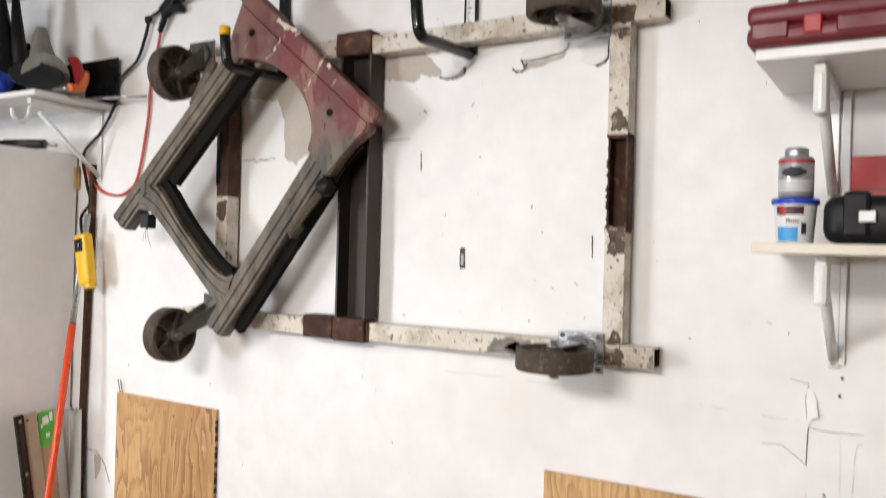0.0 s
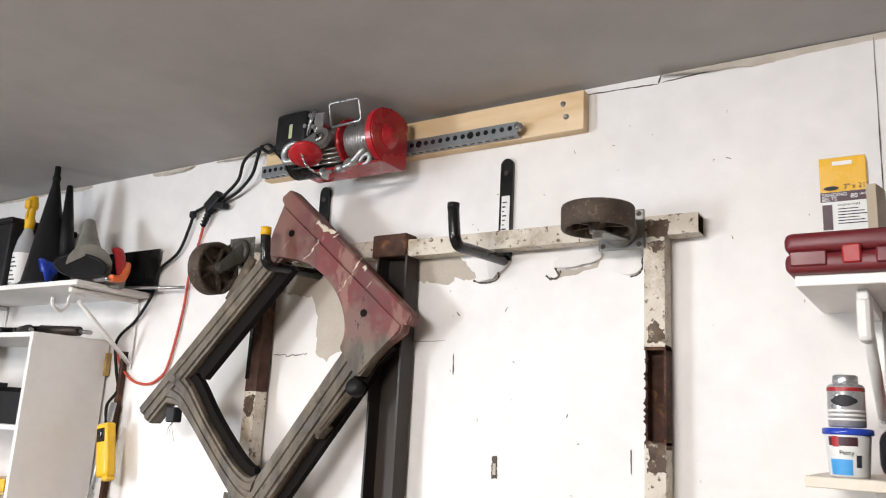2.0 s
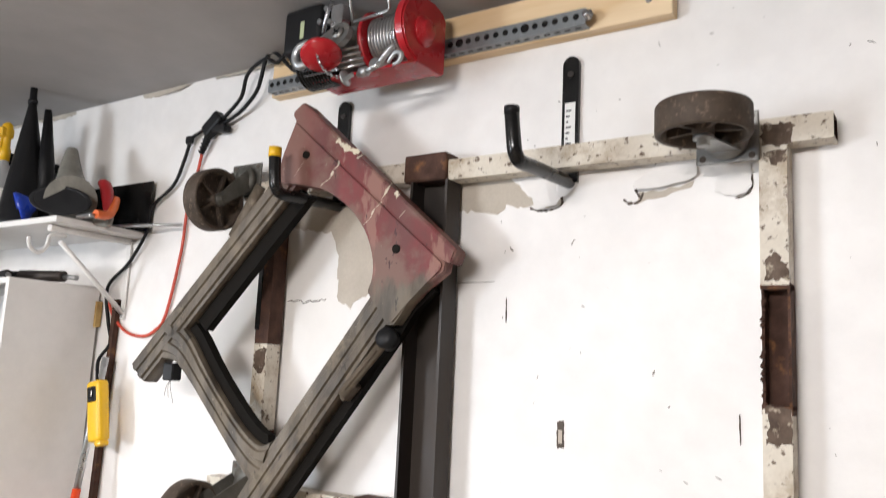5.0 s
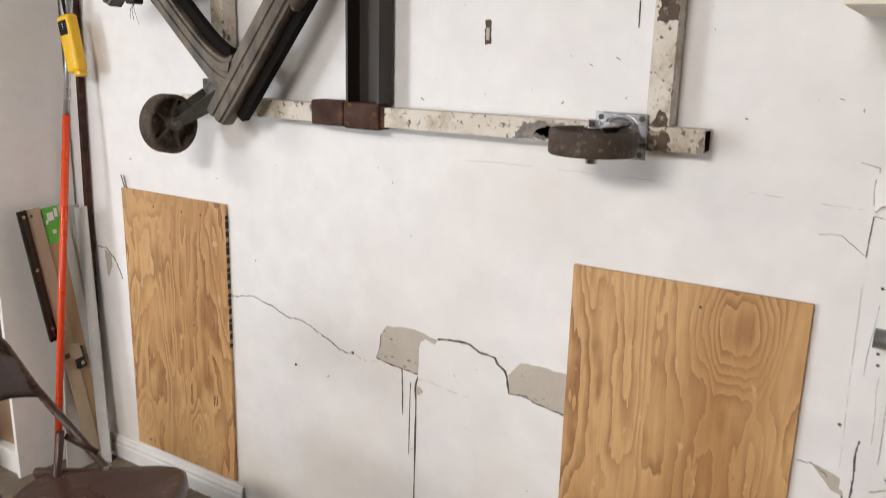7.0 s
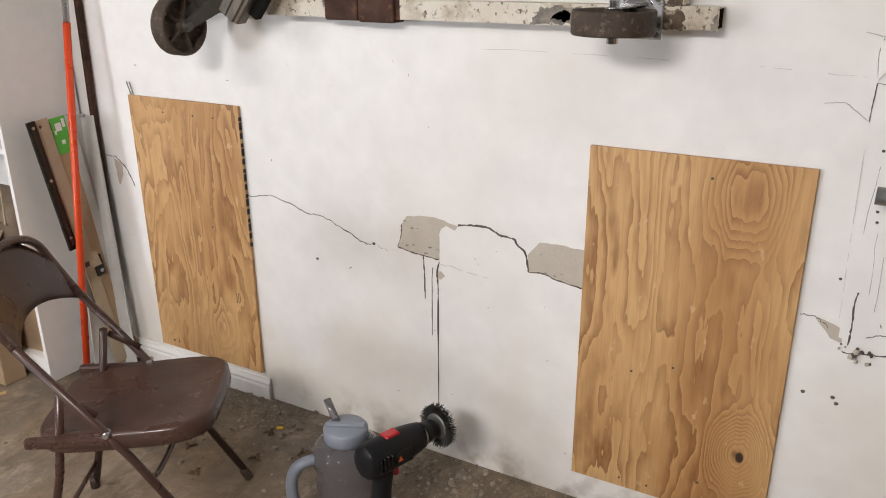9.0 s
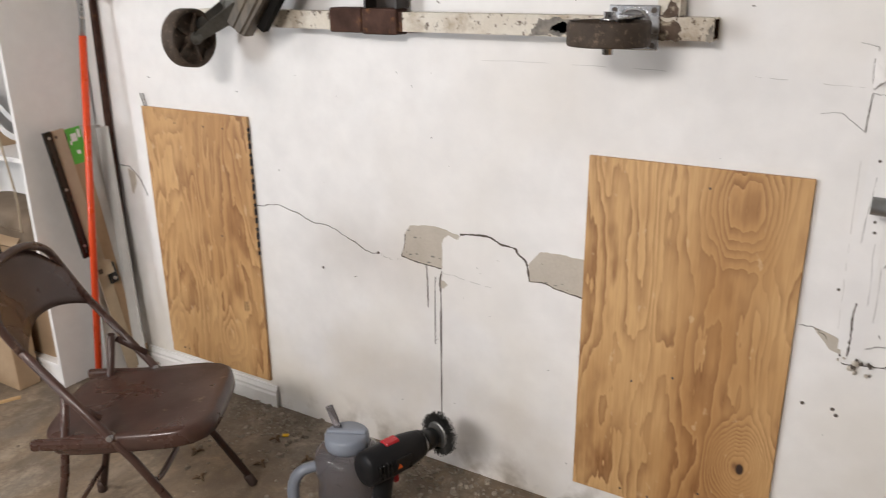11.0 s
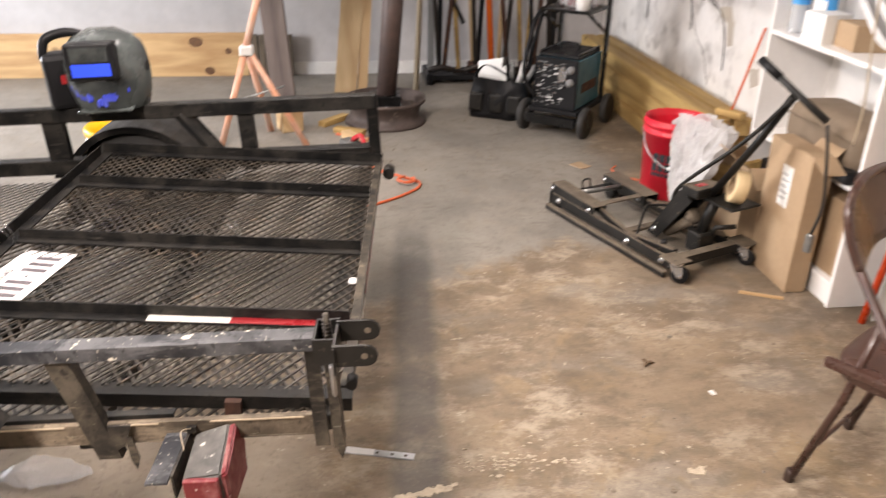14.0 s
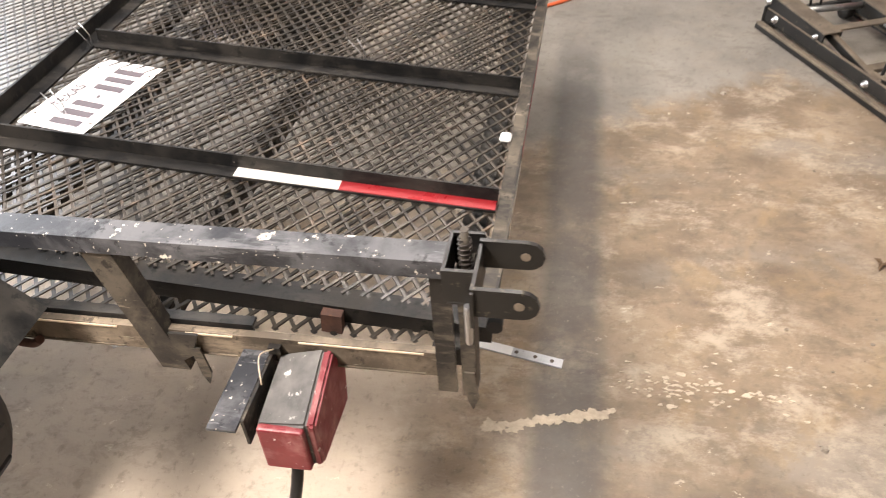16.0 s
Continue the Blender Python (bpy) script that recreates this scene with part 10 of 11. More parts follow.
cup = solo("white_cup", lathe(bmesh.new(), [(0.035, 0), (0.042, 0.003), (0.045, 0.1), (0.04, 0.105)], None, 20), LABEL_WHITE, "small white can on the welder tray", "can", WM @ at(0.10, 0.10, 0.785))
tote = thing("tool_bag", "black open tool bag holding papers and tools", "tool bag", at(-5.0, 0.735, 0.0, 0, 0, 62))
bm = bmesh.new()
n, rows = 36, []
for j in range(9):
    t = j / 8
    row = []
    for k in range(n):
        a = 2 * math.pi * k / n
        c, d = math.cos(a), math.sin(a)
        r = (abs(c) ** 4 + abs(d) ** 4) ** -0.25 * (1.0 + 0.10 * math.sin(math.pi * t) - 0.06 * t)
        p = Vector((0.20 * r * c, 0.125 * r * d, 0.27 * t))
        p += Vector((noise.noise(p * 13), noise.noise(p * 13 + Vector((3, 1, 2))), 0.6 * t * noise.noise(p * 9))) * 0.035
        p.z = max(p.z, 0.0)
        row.append(bm.verts.new(p))
    rows.append(row)
for a, b in zip(rows, rows[1:]):
    for k in range(n):
        bm.faces.new((a[k], a[(k + 1) % n], b[(k + 1) % n], b[k])).smooth = True
bm.faces.new(rows[0])
part("bag_body", bm, BLACK_PLASTIC, tote)
part("bag_filling", boxed(-0.16, 0.16, -0.09, 0.09, 0.02, 0.22, bevel=0.03, segments=2), JACK_BLACK, tote)
for x in (-0.14, 0.0, 0.13):
    part("pocket", boxed(x - 0.05, x + 0.05, -0.162, -0.128, 0.04, 0.17, at(0, 0, 0, -4, 0, 0), bevel=0.016, segments=2), JACK_BLACK, tote)
for k, (x, y, lean, mat) in enumerate(((0.10, 0.02, 14, JACK_BLACK), (0.15, -0.03, 24, GREY_PLASTIC), (0.03, 0.06, -8, JACK_BLACK), (-0.03, 0.05, 10, SCALE_STEEL), (0.17, 0.04, 30, JACK_BLACK))):
    part("tool_handle", sweep(bmesh.new(), [(x, y, 0.20), (x + 0.006 * lean * 0.6, y, 0.36 + 0.012 * k)], 0.017, 8), mat, tote)
part("carry_strap", sweep(bmesh.new(), arc([(-0.19, -0.05, 0.24), (-0.10, -0.10, 0.36), (0.04, -0.13, 0.33), (0.18, -0.10, 0.22)], 6), 0.012, 6, flat=(0.016, 0.004)), BLACK_PLASTIC, tote)
part("folded_paper", boxed(-0.12, 0.08, -0.01, 0.0, 0.20, 0.40, at(0, -0.06, 0, -18, -12, 0)), LABEL_WHITE, tote, "white folded paper")
part("tool_handle", sweep(bmesh.new(), [(0.12, 0.0, 0.24), (0.15, 0.02, 0.38)], 0.02, 10), LABEL_WHITE, tote)
part("tool_handle", sweep(bmesh.new(), [(0.06, 0.05, 0.24), (0.05, 0.06, 0.36)], 0.015, 8), GREY_PLASTIC, tote)

# lumber stack along the foot of the wall
rng = random.Random(8)
for k in range(8):
    lay, col = divmod(k, 2)
    y0 = 1.60 + 0.117 * col + rng.uniform(-0.022, 0.012)
    x0, x1 = -6.05 + rng.uniform(0, 0.15), -3.47 + rng.uniform(-0.12, 0.08)
    solo("lumber_board", boxed(x0, x1, y0, y0 + 0.11, 0.095 * lay, 0.095 * lay + 0.0945, at(0, 0, 0, 0, 0, rng.uniform(-0.25, 0.25)), bevel=0.009, segments=2), OLD_PINE, "long weathered yellow lumber board in a stack", "board", group="lumber stack")
solo("lumber_offcut", boxed(-0.09, 0.07, -0.03, 0.03, 0.0, 0.04, bevel=0.004), OLD_PINE, "short yellow lumber offcut on the stack end", "offcut", at(-3.54, 1.70, 0.382, 0, 0, 30))

# plywood shelf bench with tools
bench = thing("wall_bench", "plywood bench top fixed along the wall, covered in tools", "bench", at(0, 0, 0))
part("bench_top", boxed(-6.2, -3.02, 1.49, 1.845, 1.155, 1.175, bevel=0.001), PINE, bench)
for x in (-6.0, -5.0, -4.0, -3.1):
    part("bench_bracket", prism(bmesh.new(), [(0, 0), (0.26, 0), (0, -0.22)], 0.03, Matrix.Translation((x, 1.845, 1.154)) @ Matrix(((0, 0, 1, 0), (-1, 0, 0, 0), (0, 1, 0, 0), (0, 0, 0, 1)))), WHITE_METAL, bench)


def power_tool(x, y, turn, body, accent, label, scale=1.0):
    t = thing("power_tool", label, "power tool", at(x, y, 1.175, 0, 0, turn), group="tools on the bench")
    part("housing", boxed(-0.11 * scale, 0.10 * scale, -0.04, 0.04, 0.10, 0.185, bevel=0.02, segments=2), body, t)
    part("grip", boxed(-0.07, -0.02, -0.022, 0.022, 0.04, 0.11, bevel=0.012, segments=2), BLACK_PLASTIC, t)
    part("battery", boxed(-0.10, 0.02, -0.04, 0.04, 0.0, 0.055, bevel=0.01), BLACK_PLASTIC, t)
    part("chuck", lathe(bmesh.new(), [(0.03, 0), (0.03, 0.03), (0.018, 0.06), (0.01, 0.09)], at(0.10 * scale, 0, 0.143, 0, 90, 0), 14), accent, t)
    return t


power_tool(-3.72, 1.62, 80, GREEN, BLACK_PLASTIC, "bright green and black cordless tool on the bench")
power_tool(-3.95, 1.60, 70, GREEN, BLACK_PLASTIC, "bright green cordless drill on the bench")
power_tool(-4.25, 1.63, 110, BLACK_PLASTIC, RED_PAINT, "black cordless tool on the bench")
power_tool(-4.6, 1.62, 60, RED_PAINT, BLACK_PLASTIC, "red and black cordless tool on the bench")
power_tool(-4.9, 1.66, 120, BRIGHT_RED, GREY_PLASTIC, "red cordless tool on the bench")
power_tool(-5.6, 1.63, 50, DARK_RED, GREY_PLASTIC, "dark red power tool on the bench")
for x, w, h, mat, label in ((-3.42, 0.26, 0.09, BLACK_PLASTIC, "black battery charger lying on the bench"), (-3.30, 0.2, 0.06, GREY_PLASTIC, "dark grey tool case lying on the bench")):
    plain_box("tool_box", x, 1.58, 1.175, w, 0.18, h, mat, label, 12, "tool case")
for x, h, mat, label in ((-5.15, 0.22, YELLOW, "yellow plastic bottle on the bench"), (-5.32, 0.20, LABEL_WHITE, "white plastic bottle on the bench"), (-5.75, 0.16, DARK_RED, "dark red bottle on the bench"), (-4.45, 0.12, BRIGHT_RED, "small red jar on the bench")):
    b = thing("bottle", label, "bottle", at(x, 1.70, 1.175), group="bottles on the bench")
    part("bottle_body", lathe(bmesh.new(), [(0.05, 0), (0.055, 0.005), (0.055, h * 0.7), (0.02, h * 0.9), (0.02, h)], None, 20), mat, b)
    part("cap", disc(bmesh.new(), 0.023, h, h + 0.02, None, 14), BLACK_PLASTIC, b)
# cables hanging from the bench and old patches below it
for x, drop in ((-5.35, 0.55), (-4.85, 0.35), (-4.6, 0.5), (-4.1, 0.65)):
    solo("hanging_cable", sweep(bmesh.new(), arc([(x, 1.48, 1.18), (x + 0.02, 1.475, 1.10), (x + 0.03, 1.80, 1.175 - drop * 0.5), (x + 0.10, 1.83, 1.175 - drop)], 8), 0.0032, 6), BLACK_PLASTIC, "black cable hanging below the bench", "cable", group="bench cables")
bare_patch([(-4.18, 0.86), (-4.05, 0.88), (-3.98, 0.80), (-3.96, 0.68), (-4.02, 0.66), (-4.06, 0.79), (-4.16, 0.81)], 61, 0.004)
bare_patch([(-3.72, 0.60), (-3.62, 0.62), (-3.60, 0.54), (-3.68, 0.50)], 62, 0.004)
crack([(-4.9, 0.95), (-4.7, 0.86), (-4.5, 0.88), (-4.2, 0.85)], 0.006, 63, 0.01)
crack([(-4.6, 0.86), (-4.5, 0.7), (-4.3, 0.55), (-4.2, 0.4)], 0.006, 64, 0.01)

# tool rack on the end wall
rng = random.Random(77)
for k in range(58):
    x, y = -3.12 - 0.05 * k + rng.uniform(-0.03, 0.03), rng.uniform(1.52, 1.80)
    item = thing("hand_tool", rng.choice(["dark greasy hand tool in the clutter on the bench", "black corded tool lying in the clutter on the bench"]), "hand tool", at(x, y, 1.175, 0, 0, rng.uniform(0, 180)), group="bench clutter")
    mat = rng.choice([BLACK_PLASTIC, BLACK_PLASTIC, GREY_PLASTIC, SCALE_STEEL, DARK_RED])
    w, h = rng.uniform(0.04, 0.10), rng.uniform(0.03, 0.13)
    part("body", boxed(-w, w, -0.03, 0.03, 0.0, h, bevel=0.012, segments=2), mat, item)
    part("grip", sweep(bmesh.new(), arc([(w * 0.5, 0, h * 0.6), (w * 1.1, 0.03, h * 0.9 + 0.03), (w * 1.5, 0.05, h * 0.5)], 5), 0.014, 8), BLACK_PLASTIC, item)
    if k % 3 == 0:
        part("cable", sweep(bmesh.new(), arc([(-w, 0, 0.03), (-w - 0.05, 0.04, 0.05), (-w - 0.06, -0.05, 0.02), (-w, -0.07, 0.008)], 6), 0.006, 6), BLACK_PLASTIC, item)
rack = thing("tool_rack", "black wall rack holding long handled garden tools", "tool rack", at(0, 0, 0))
part("rack_bar", boxed(-6.10, -6.03, 0.28, 1.42, 0.945, 1.0, bevel=0.004), BLACK_PLASTIC, rack)
for k in range(11):
    part("rack_clip", boxed(-6.03, -5.985, 0.32 + 0.1 * k, 0.37 + 0.1 * k, 0.94, 1.01, bevel=0.008), BLACK_PAINT, rack)
part("rack_foot", boxed(-6.22, -5.85, 0.30, 0.36, 0.0, 0.09, bevel=0.01), BLACK_PLASTIC, rack)
part("rack_foot", boxed(-6.22, -5.85, 0.85, 0.91, 0.0, 0.09, bevel=0.01), BLACK_PLASTIC, rack)
part("rack_shelf", boxed(-6.2, -5.9, 0.36, 0.85, 0.03, 0.07, bevel=0.004), BLACK_PLASTIC, rack)
part("rack_post", boxed(-6.09, -6.05, 0.33, 0.38, 0.08, 0.95), GREY_PLASTIC, rack)
part("rack_post", boxed(-6.09, -6.05, 1.33, 1.38, 0.0, 0.95), BLACK_PLASTIC, rack)
part("rack_brace", sweep(bmesh.new(), [(-6.07, 0.38, 0.92), (-6.07, 0.62, 0.45)], 0.018, 6), BLACK_PLASTIC, rack)
for k, (y, mat, top, label) in enumerate(((0.52, OLD_PINE, 1.75, "wooden rake handle"), (0.66, PINE_UP, 1.9, "pale wooden shovel handle"), (0.80, ORANGE, 1.85, "orange long handled tool"), (0.95, PINE_UP, 1.8, "pale wooden broom handle"), (1.05, OLD_PINE, 1.7, "worn wooden hoe handle"), (1.20, OLD_PINE, 1.65, "worn wooden spade handle"), (1.30, SCALE_STEEL, 1.8, "dark steel pry bar"))):
    t = thing("garden_tool", label + " standing in the wall rack", "garden tool", at(0, 0, 0), group="garden tools")
    lean_y = y + rng.uniform(-0.08, 0.08)
    part("handle", sweep(bmesh.new(), [(-6.0, lean_y, 0.02), (-6.14, y, 1.0), (-6.26, y + (y - lean_y) * 0.8, top)], 0.018 if mat is not ORANGE else 0.026, 8), mat, t)
    part("head", boxed(-6.03, -5.97, lean_y - 0.05, lean_y + 0.05, 0.0, 0.16 if k % 2 else 0.10, bevel=0.006), RUST if k % 2 else SCALE_STEEL, t)
# more tools, made thick and dark to bring shade into the corner
for k in range(9):
    y = 0.34 + 0.115 * k + rng.uniform(-0.03, 0.03)
    t = thing("garden_tool", "long handled tool crowded into the wall rack, thick and dark for the corner's shade", "garden tool", at(0, 0, 0), group="garden tools")
    drift = rng.uniform(-0.14, 0.14)
    mat = (SCALE_STEEL, BLACK_PLASTIC, RUST)[k % 3]
    part("handle", sweep(bmesh.new(), [(-5.95, y + drift, 0.10), (-6.10, y, 1.0), (-6.2, y - drift * 0.5, rng.uniform(1.25, 1.75))], 0.019, 8), mat, t)
    part("head", sweep(bmesh.new(), [(-5.95, y + drift - 0.09, 0.10), (-5.95, y + drift, 0.13), (-5.95, y + drift + 0.09, 0.10)], 0.02, 8), SCALE_STEEL, t)
solo("pick_axe", sweep(bmesh.new(), arc([(-6.15, 0.05, 1.18), (-6.12, 0.20, 1.19), (-6.12, 0.32, 1.24), (-6.15, 0.42, 1.38)], 6), 0.016, 8), SCALE_STEEL, "dark curved pry tool hung above the rack", "garden tool")
part("hanger", boxed(-6.32, -6.11, 0.18, 0.20, 1.18, 1.20), SCALE_STEEL, bpy.data.objects["pick_axe"])

# pipe post on a wheel rim
RIM = material("dull_brown_rim", (0.105, 0.078, 0.068), 0.55, 0.2, second=(0.05, 0.036, 0.031), scale=8, amount=0.9, spots=(0.24, 0.20, 0.17), spot_scale=9)
stand = thing("pipe_stand", "brown steel pipe stand welded onto an old wheel rim", "stand", at(-4.90, -0.085, 0.0))
part("rim", lathe(bmesh.new(), [(0.12, 0.05), (0.20, 0.06), (0.235, 0.14), (0.262, 0.152), (0.268, 0.168), (0.274, 0.168), (0.272, 0.145), (0.245, 0.13), (0.232, 0.07), (0.238, 0.045), (0.262, 0.03), (0.275, 0.018), (0.275, 0.0), (0.26, 0.0), (0.22, 0.045), (0.12, 0.035)], None, 44, closed=False), RIM, stand)
part("rim_disc", lathe(bmesh.new(), [(0.0, 0.06), (0.13, 0.056), (0.13, 0.035), (0.0, 0.035)], None, 28), SCALE_STEEL, stand)
part("rim_web", lathe(bmesh.new(), [(0.10, 0.115), (0.14, 0.125), (0.20, 0.10), (0.225, 0.085), (0.225, 0.078), (0.20, 0.09), (0.14, 0.112), (0.10, 0.105)], None, 36), RIM, stand)
for k in range(12):
    part("web_slot", boxed(0.15, 0.205, -0.022, 0.022, 0.1065, 0.1185, at(0, 0, 0, 0, 0, 30 * k) @ at(0, 0, 0.052, 0, 17, 0), bevel=0.004), CRACK, stand)
part("pipe", sweep(bmesh.new(), [(0, 0, 0.085), (-0.03, 0.105, 1.30)], 0.068, 24), PIPE_RUST, stand)
part("top_flange", boxed(-0.15, 0.09, -0.02, 0.23, 1.30, 1.325, bevel=0.004), SCALE_STEEL, stand)
part("top_clamp", boxed(-0.10, 0.05, 0.03, 0.18, 1.325, 1.40, bevel=0.01), BLACK_PAINT, stand)
part("base_plate", boxed(-0.1, 0.1, -0.1, 0.1, 0.055, 0.19, bevel=0.004), BLACK_PAINT, stand)
for k in range(6):
    a = 1.05 * k
    part("lug_bolt", disc(bmesh.new(), 0.012, 0.055, 0.13, at(0.105 * math.cos(a) * 1.05, 0.105 * math.sin(a) * 1.05, 0), 8), ZINC, stand)

# boards leaning on the end wall
for y, x, w, top, lean_y in ((-0.345, -5.70, 0.165, 2.5, 0.27), (-0.215, -5.72, 0.075, 2.5, 0.20)):
    solo("leaning_board", prism(bmesh.new(), [(-w / 2, 0), (w / 2, 0), (w / 2 + lean_y, top), (-w / 2 + lean_y, top)], 0.038, Matrix.Translation((x, y, 0)) @ Matrix.Rotation(radians(-9), 4, "Y") @ Matrix(((0, 0, 1, 0), (1, 0, 0, 0), (0, 1, 0, 0), (0, 0, 0, 1)))), PINE_UP, "new pine stud leaning on the end wall", "board", group="leaning boards")
solo("thin_stick", sweep(bmesh.new(), [(-5.60, 0.19, 0.0), (-5.95, 0.31, 2.0)], 0.022, 6), BEIGE_STEEL, "thin pinkish wooden stick leaning on the wall", "stick")
solo("grey_board", boxed(-0.085, 0.085, -0.018, 0.018, 0.0, 1.12, at(-5.55, -0.80, 0.0, 0, 0, 80) @ at(0, 0, 0, 0, -4, 0), bevel=0.003), wood("weathered_grey_board", (0.20, 0.155, 0.135), (0.10, 0.075, 0.065), 9, "z", 0.8), "weathered grey board standing on end", "board")
KNOT = material("dark_pine_knot", (0.11, 0.05, 0.025), 0.6, second=(0.20, 0.10, 0.045), scale=30, amount=0.9)
plank = solo("wide_plank", boxed(-6.31, -6.268, -4.2, -1.12, 0.0, 0.345, bevel=0.003), PINE_LONG, "wide knotty pine plank on edge along the end wall", "plank")
for y, z, w, h in ((-1.521, 0.277, 0.055, 0.040), (-1.271, 0.204, 0.026, 0.024), (-1.433, 0.045, 0.040, 0.032), (-2.678, 0.144, 0.024, 0.020), (-2.2, 0.09, 0.028, 0.02)):
    part("knot", lathe(bmesh.new(), [(0.0, 0.0012), (0.55, 0.0012), (1.0, 0.0003)], Matrix.Translation((-6.268, y, z)) @ Matrix.Rotation(radians(90), 4, "Y") @ Matrix.Diagonal((h, w, 1, 1)), 18, closed=False), KNOT, plank)
shingle = thing("siding_pieces", "grey ribbed siding pieces leaning at the end wall", "siding", at(-6.27, -0.92, 0.0))
for k in range(6):
    part("slat", boxed(-0.02, 0.02, -0.16 + 0.055 * k, -0.112 + 0.055 * k, 0.0, 0.33, bevel=0.004), DUSTY, shingle)
solo("baseboard", boxed(-6.318, -6.300, -4.6, 1.6, 0.0, 0.10), WHITE_METAL, "white baseboard along the end wall", "baseboard", kind="structure")
# work stand that carries a white door
LEG_ORANGE = material("faded_orange_stand_paint", (0.70, 0.28, 0.14), 0.5, second=(0.70, 0.50, 0.40), scale=5, amount=0.9)
tripod = thing("work_stand", "faded orange folding work stand on three legs", "work stand", at(0, 0, 0))
apex = (-4.46, -0.925, 0.595)
for foot in ((-4.39, -1.12, 0.0), (-4.39, -0.60, 0.0), (-4.72, -0.84, 0.0)):
    part("leg", sweep(bmesh.new(), [foot, apex], 0.02, 8), LEG_ORANGE, tripod)
part("post", sweep(bmesh.new(), [apex, (-4.48, -0.80, 1.0)], 0.021, 8), LEG_ORANGE, tripod)
part("collar", boxed(-4.50, -4.42, -0.965, -0.885, 0.545, 0.605, bevel=0.01), WHITE_METAL, tripod)
part("brace", sweep(bmesh.new(), [(-4.42, -1.02, 0.28), (-4.45, -0.72, 0.36)], 0.006, 6), GALVANISED, tripod)
part("head", boxed(-4.58, -4.38, -0.92, -0.68, 0.995, 1.055, bevel=0.012, segments=2), WHITE_METAL, tripod)
door = thing("loose_door", "white panelled door set on edge on work stands", "door", at(-4.44, -1.34, 1.058))
part("slab", boxed(-0.02, 0.014, -1.4, 1.0, 0.0, 0.76, bevel=0.002), WHITE_LAMINATE, door)
for y0, y1 in ((-0.88, 0.02), (0.16, 0.88)):
    part("panel_frame", boxed(0.0135, 0.022, y0, y1, 0.10, 0.112, bevel=0.003), WHITE_LAMINATE, door)
    part("raised_panel", boxed(0.0135, 0.020, y0 + 0.05, y1 - 0.05, 0.16, 0.62, bevel=0.005), WHITE_LAMINATE, door)
stand_far = thing("work_stand", "second folding work stand carrying the loose door", "work stand", at(0, 0, 0))
for foot in ((-4.32, -2.95, 0.0), (-4.32, -2.68, 0.0), (-4.7, -2.82, 0.0)):
    part("leg", sweep(bmesh.new(), [foot, (-4.45, -2.70, 1.056)], 0.02, 8), LEG_ORANGE, stand_far)
# scraps on the floor behind the trailer
rng = random.Random(17)
for k, (x, y, turn) in enumerate(((-4.62, -0.33, 60), (-4.45, -0.30, 30), (-4.9, -0.42, 140))):
    solo("wood_offcut", boxed(-0.11 - 0.02 * (k % 3), 0.1, -0.03, 0.03, 0.0, 0.035 + 0.01 * (k % 2), bevel=0.002), PINE if k % 2 else OLD_PINE, "short wood offcut lying on the floor", "offcut", at(x, y, 0.0, 0, 0, turn), group="wood offcuts")
solo("wood_block", boxed(-0.07, 0.07, -0.07, 0.07, 0, 0.14, bevel=0.003), PINE, "square wood block on the floor behind the trailer", "block", at(-4.75, -0.72, 0, 0, 0, 20))
sander = thing("belt_sander", "grey and red belt sander on the floor behind the trailer", "sander", at(-4.05, -0.33, 0.0, 0, 0, 30))
part("base", boxed(-0.14, 0.14, -0.05, 0.05, 0.0, 0.06, bevel=0.01), GREY_PLASTIC, sander)
part("motor", boxed(-0.08, 0.08, -0.045, 0.045, 0.06, 0.14, bevel=0.02, segments=2), DUSTY_GREY, sander)
part("handle", sweep(bmesh.new(), arc([(0.08, 0, 0.1), (0.14, 0, 0.15), (0.1, 0, 0.19), (0.02, 0, 0.15)], 5), 0.016, 8), RED_PAINT, sander)
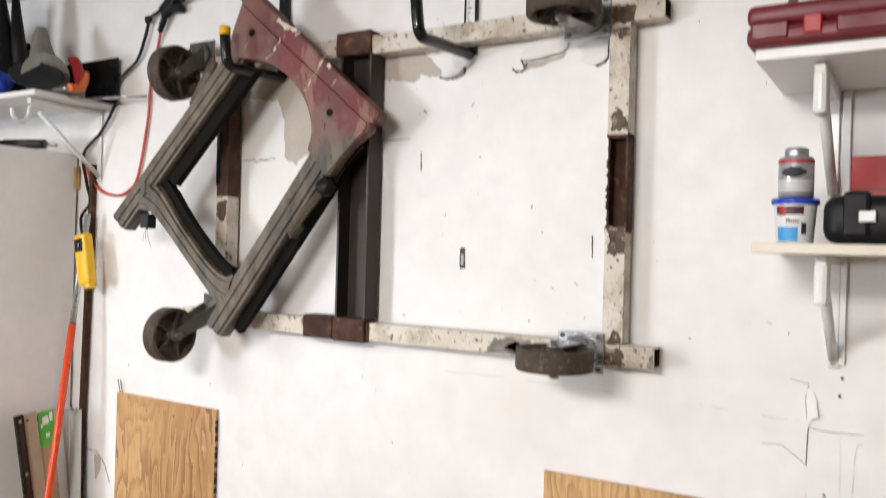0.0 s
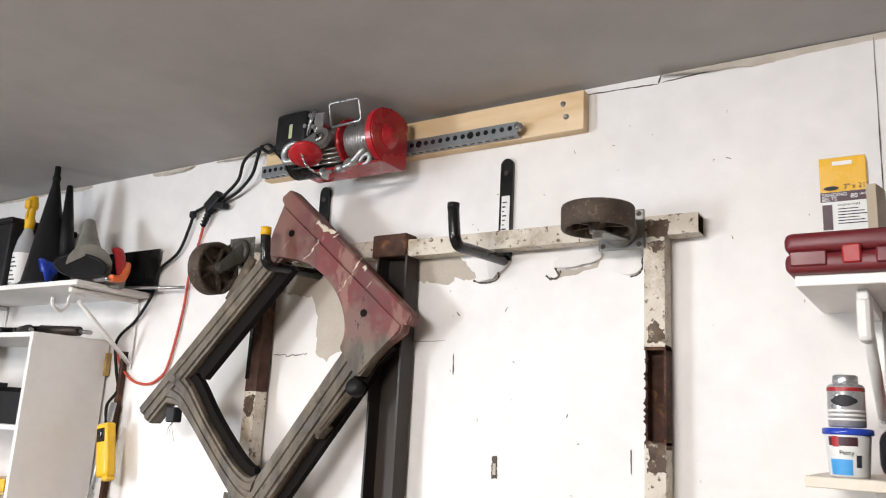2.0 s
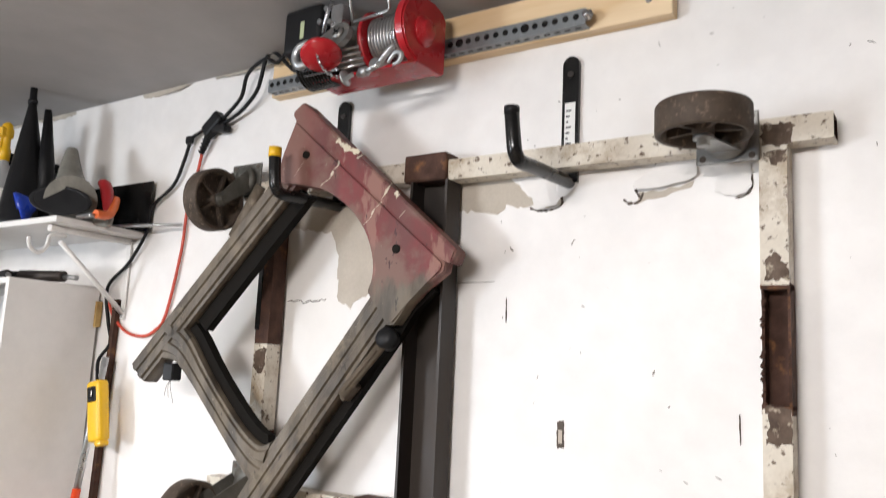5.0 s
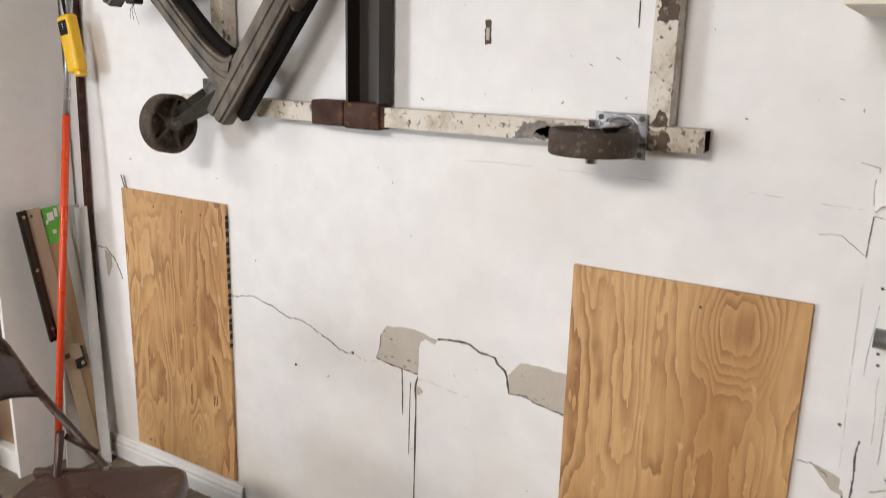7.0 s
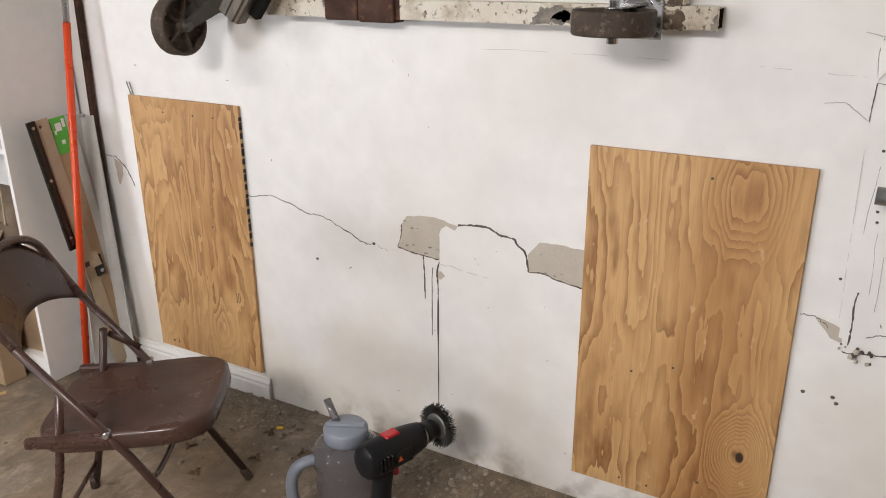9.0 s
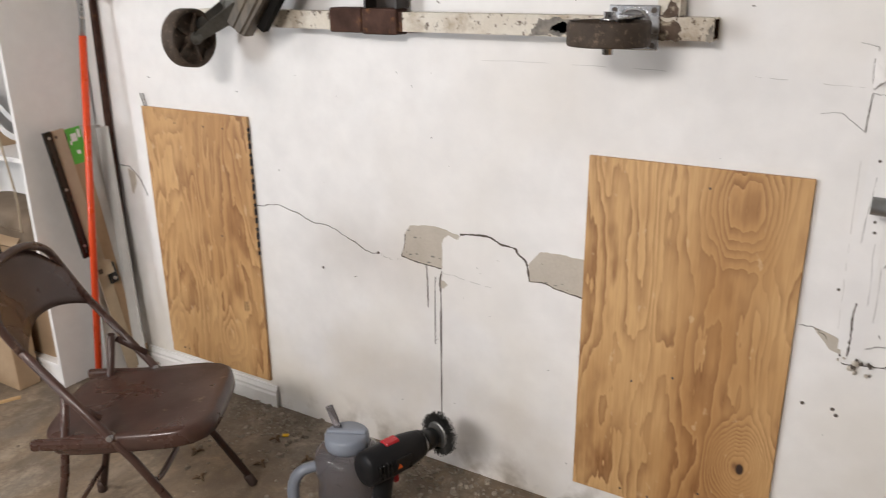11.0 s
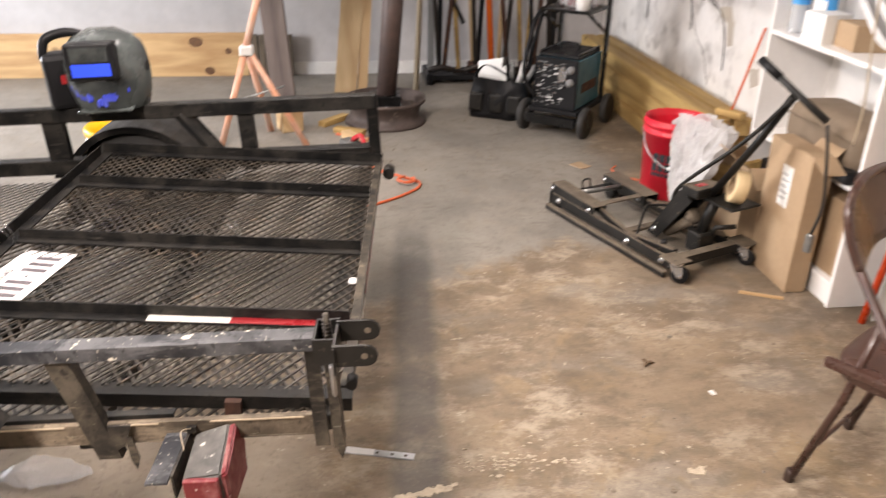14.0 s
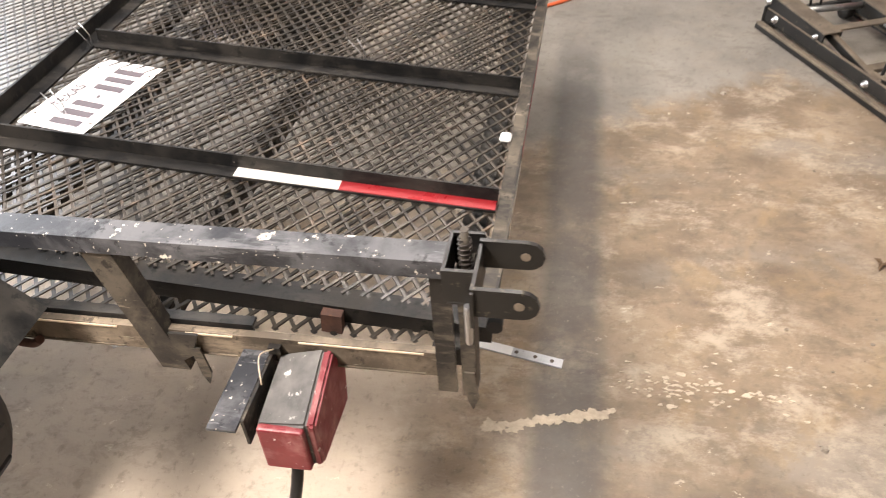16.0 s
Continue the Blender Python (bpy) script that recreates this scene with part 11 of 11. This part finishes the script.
solo("extension_lead", sweep(bmesh.new(), arc([(-4.6, -0.42, 0.007), (-4.45, -0.2, 0.007), (-4.2, -0.3, 0.007), (-3.95, -0.22, 0.007), (-3.80, -0.08, 0.007), (-3.70, 0.02, 0.007), (-3.62, 0.02, 0.007), (-3.55, -0.03, 0.007), (-3.45, -0.14, 0.007), (-3.30, -0.36, 0.007)], 8), 0.008, 8), ORANGE_CORD, "orange extension cord lying on the floor", "cord")
solo("extension_lead", sweep(bmesh.new(), arc([(-3.75, -0.05, 0.02), (-3.70, -0.09, 0.022), (-3.65, -0.05, 0.022), (-3.68, 0.0, 0.02), (-3.76, 0.0, 0.008)], 8), 0.008, 8), ORANGE_CORD, "orange cord loop tied in a knot", "cord")
solo("red_lead", sweep(bmesh.new(), arc([(-3.86, 1.20, 0.006), (-3.80, 1.16, 0.006), (-3.70, 1.18, 0.006), (-3.62, 1.26, 0.006)], 8), 0.005, 8), ORANGE_CORD, "orange cord behind the red pail", "cord")
solo("leaning_rod", sweep(bmesh.new(), [(-3.555, 1.70, 0.42), (-3.61, 1.835, 0.84)], 0.007, 6), ORANGE_CORD, "thin red cord running up to the wall", "cord")
rng = random.Random(77)
bm = bmesh.new()
for k in range(90):
    pebble(bm, rng.uniform(-5.6, -3.6), rng.uniform(-0.6, 1.2), rng.uniform(0.003, 0.009), rng)
solo("floor_grit", bm, STONE, "grit and wood chips scattered over the concrete", "grit", kind="stuff")
solo("cardboard_scrap", boxed(-0.05, 0.05, -0.04, 0.04, 0, 0.004), CARDBOARD, "flat torn cardboard scrap on the floor", "scrap", at(-3.9, 1.0, 0.0, 0, 0, 30))

pail = thing("yellow_pail", "yellow plastic pail standing behind the trailer wheel", "bucket", at(-3.389, -1.409, 0.0) @ Matrix.Scale(1.15, 4))
part("pail", lathe(bmesh.new(), [(0.0, 0.0), (0.12, 0.0), (0.135, 0.36), (0.145, 0.365), (0.145, 0.39), (0.138, 0.395), (0.13, 0.36), (0.115, 0.01), (0.0, 0.009)], None, 32), YELLOW, pail)
part("bail", sweep(bmesh.new(), arc([(0, -0.145, 0.37), (0.10, -0.10, 0.30), (0.15, 0.0, 0.27), (0.10, 0.10, 0.30), (0, 0.145, 0.37)], 6), 0.003, 6), GALVANISED, pail)
for k in range(4):
    part("print_bar", boxed(0.128, 0.134, -0.05 + 0.028 * k, -0.03 + 0.028 * k, 0.31, 0.34), INK, pail)
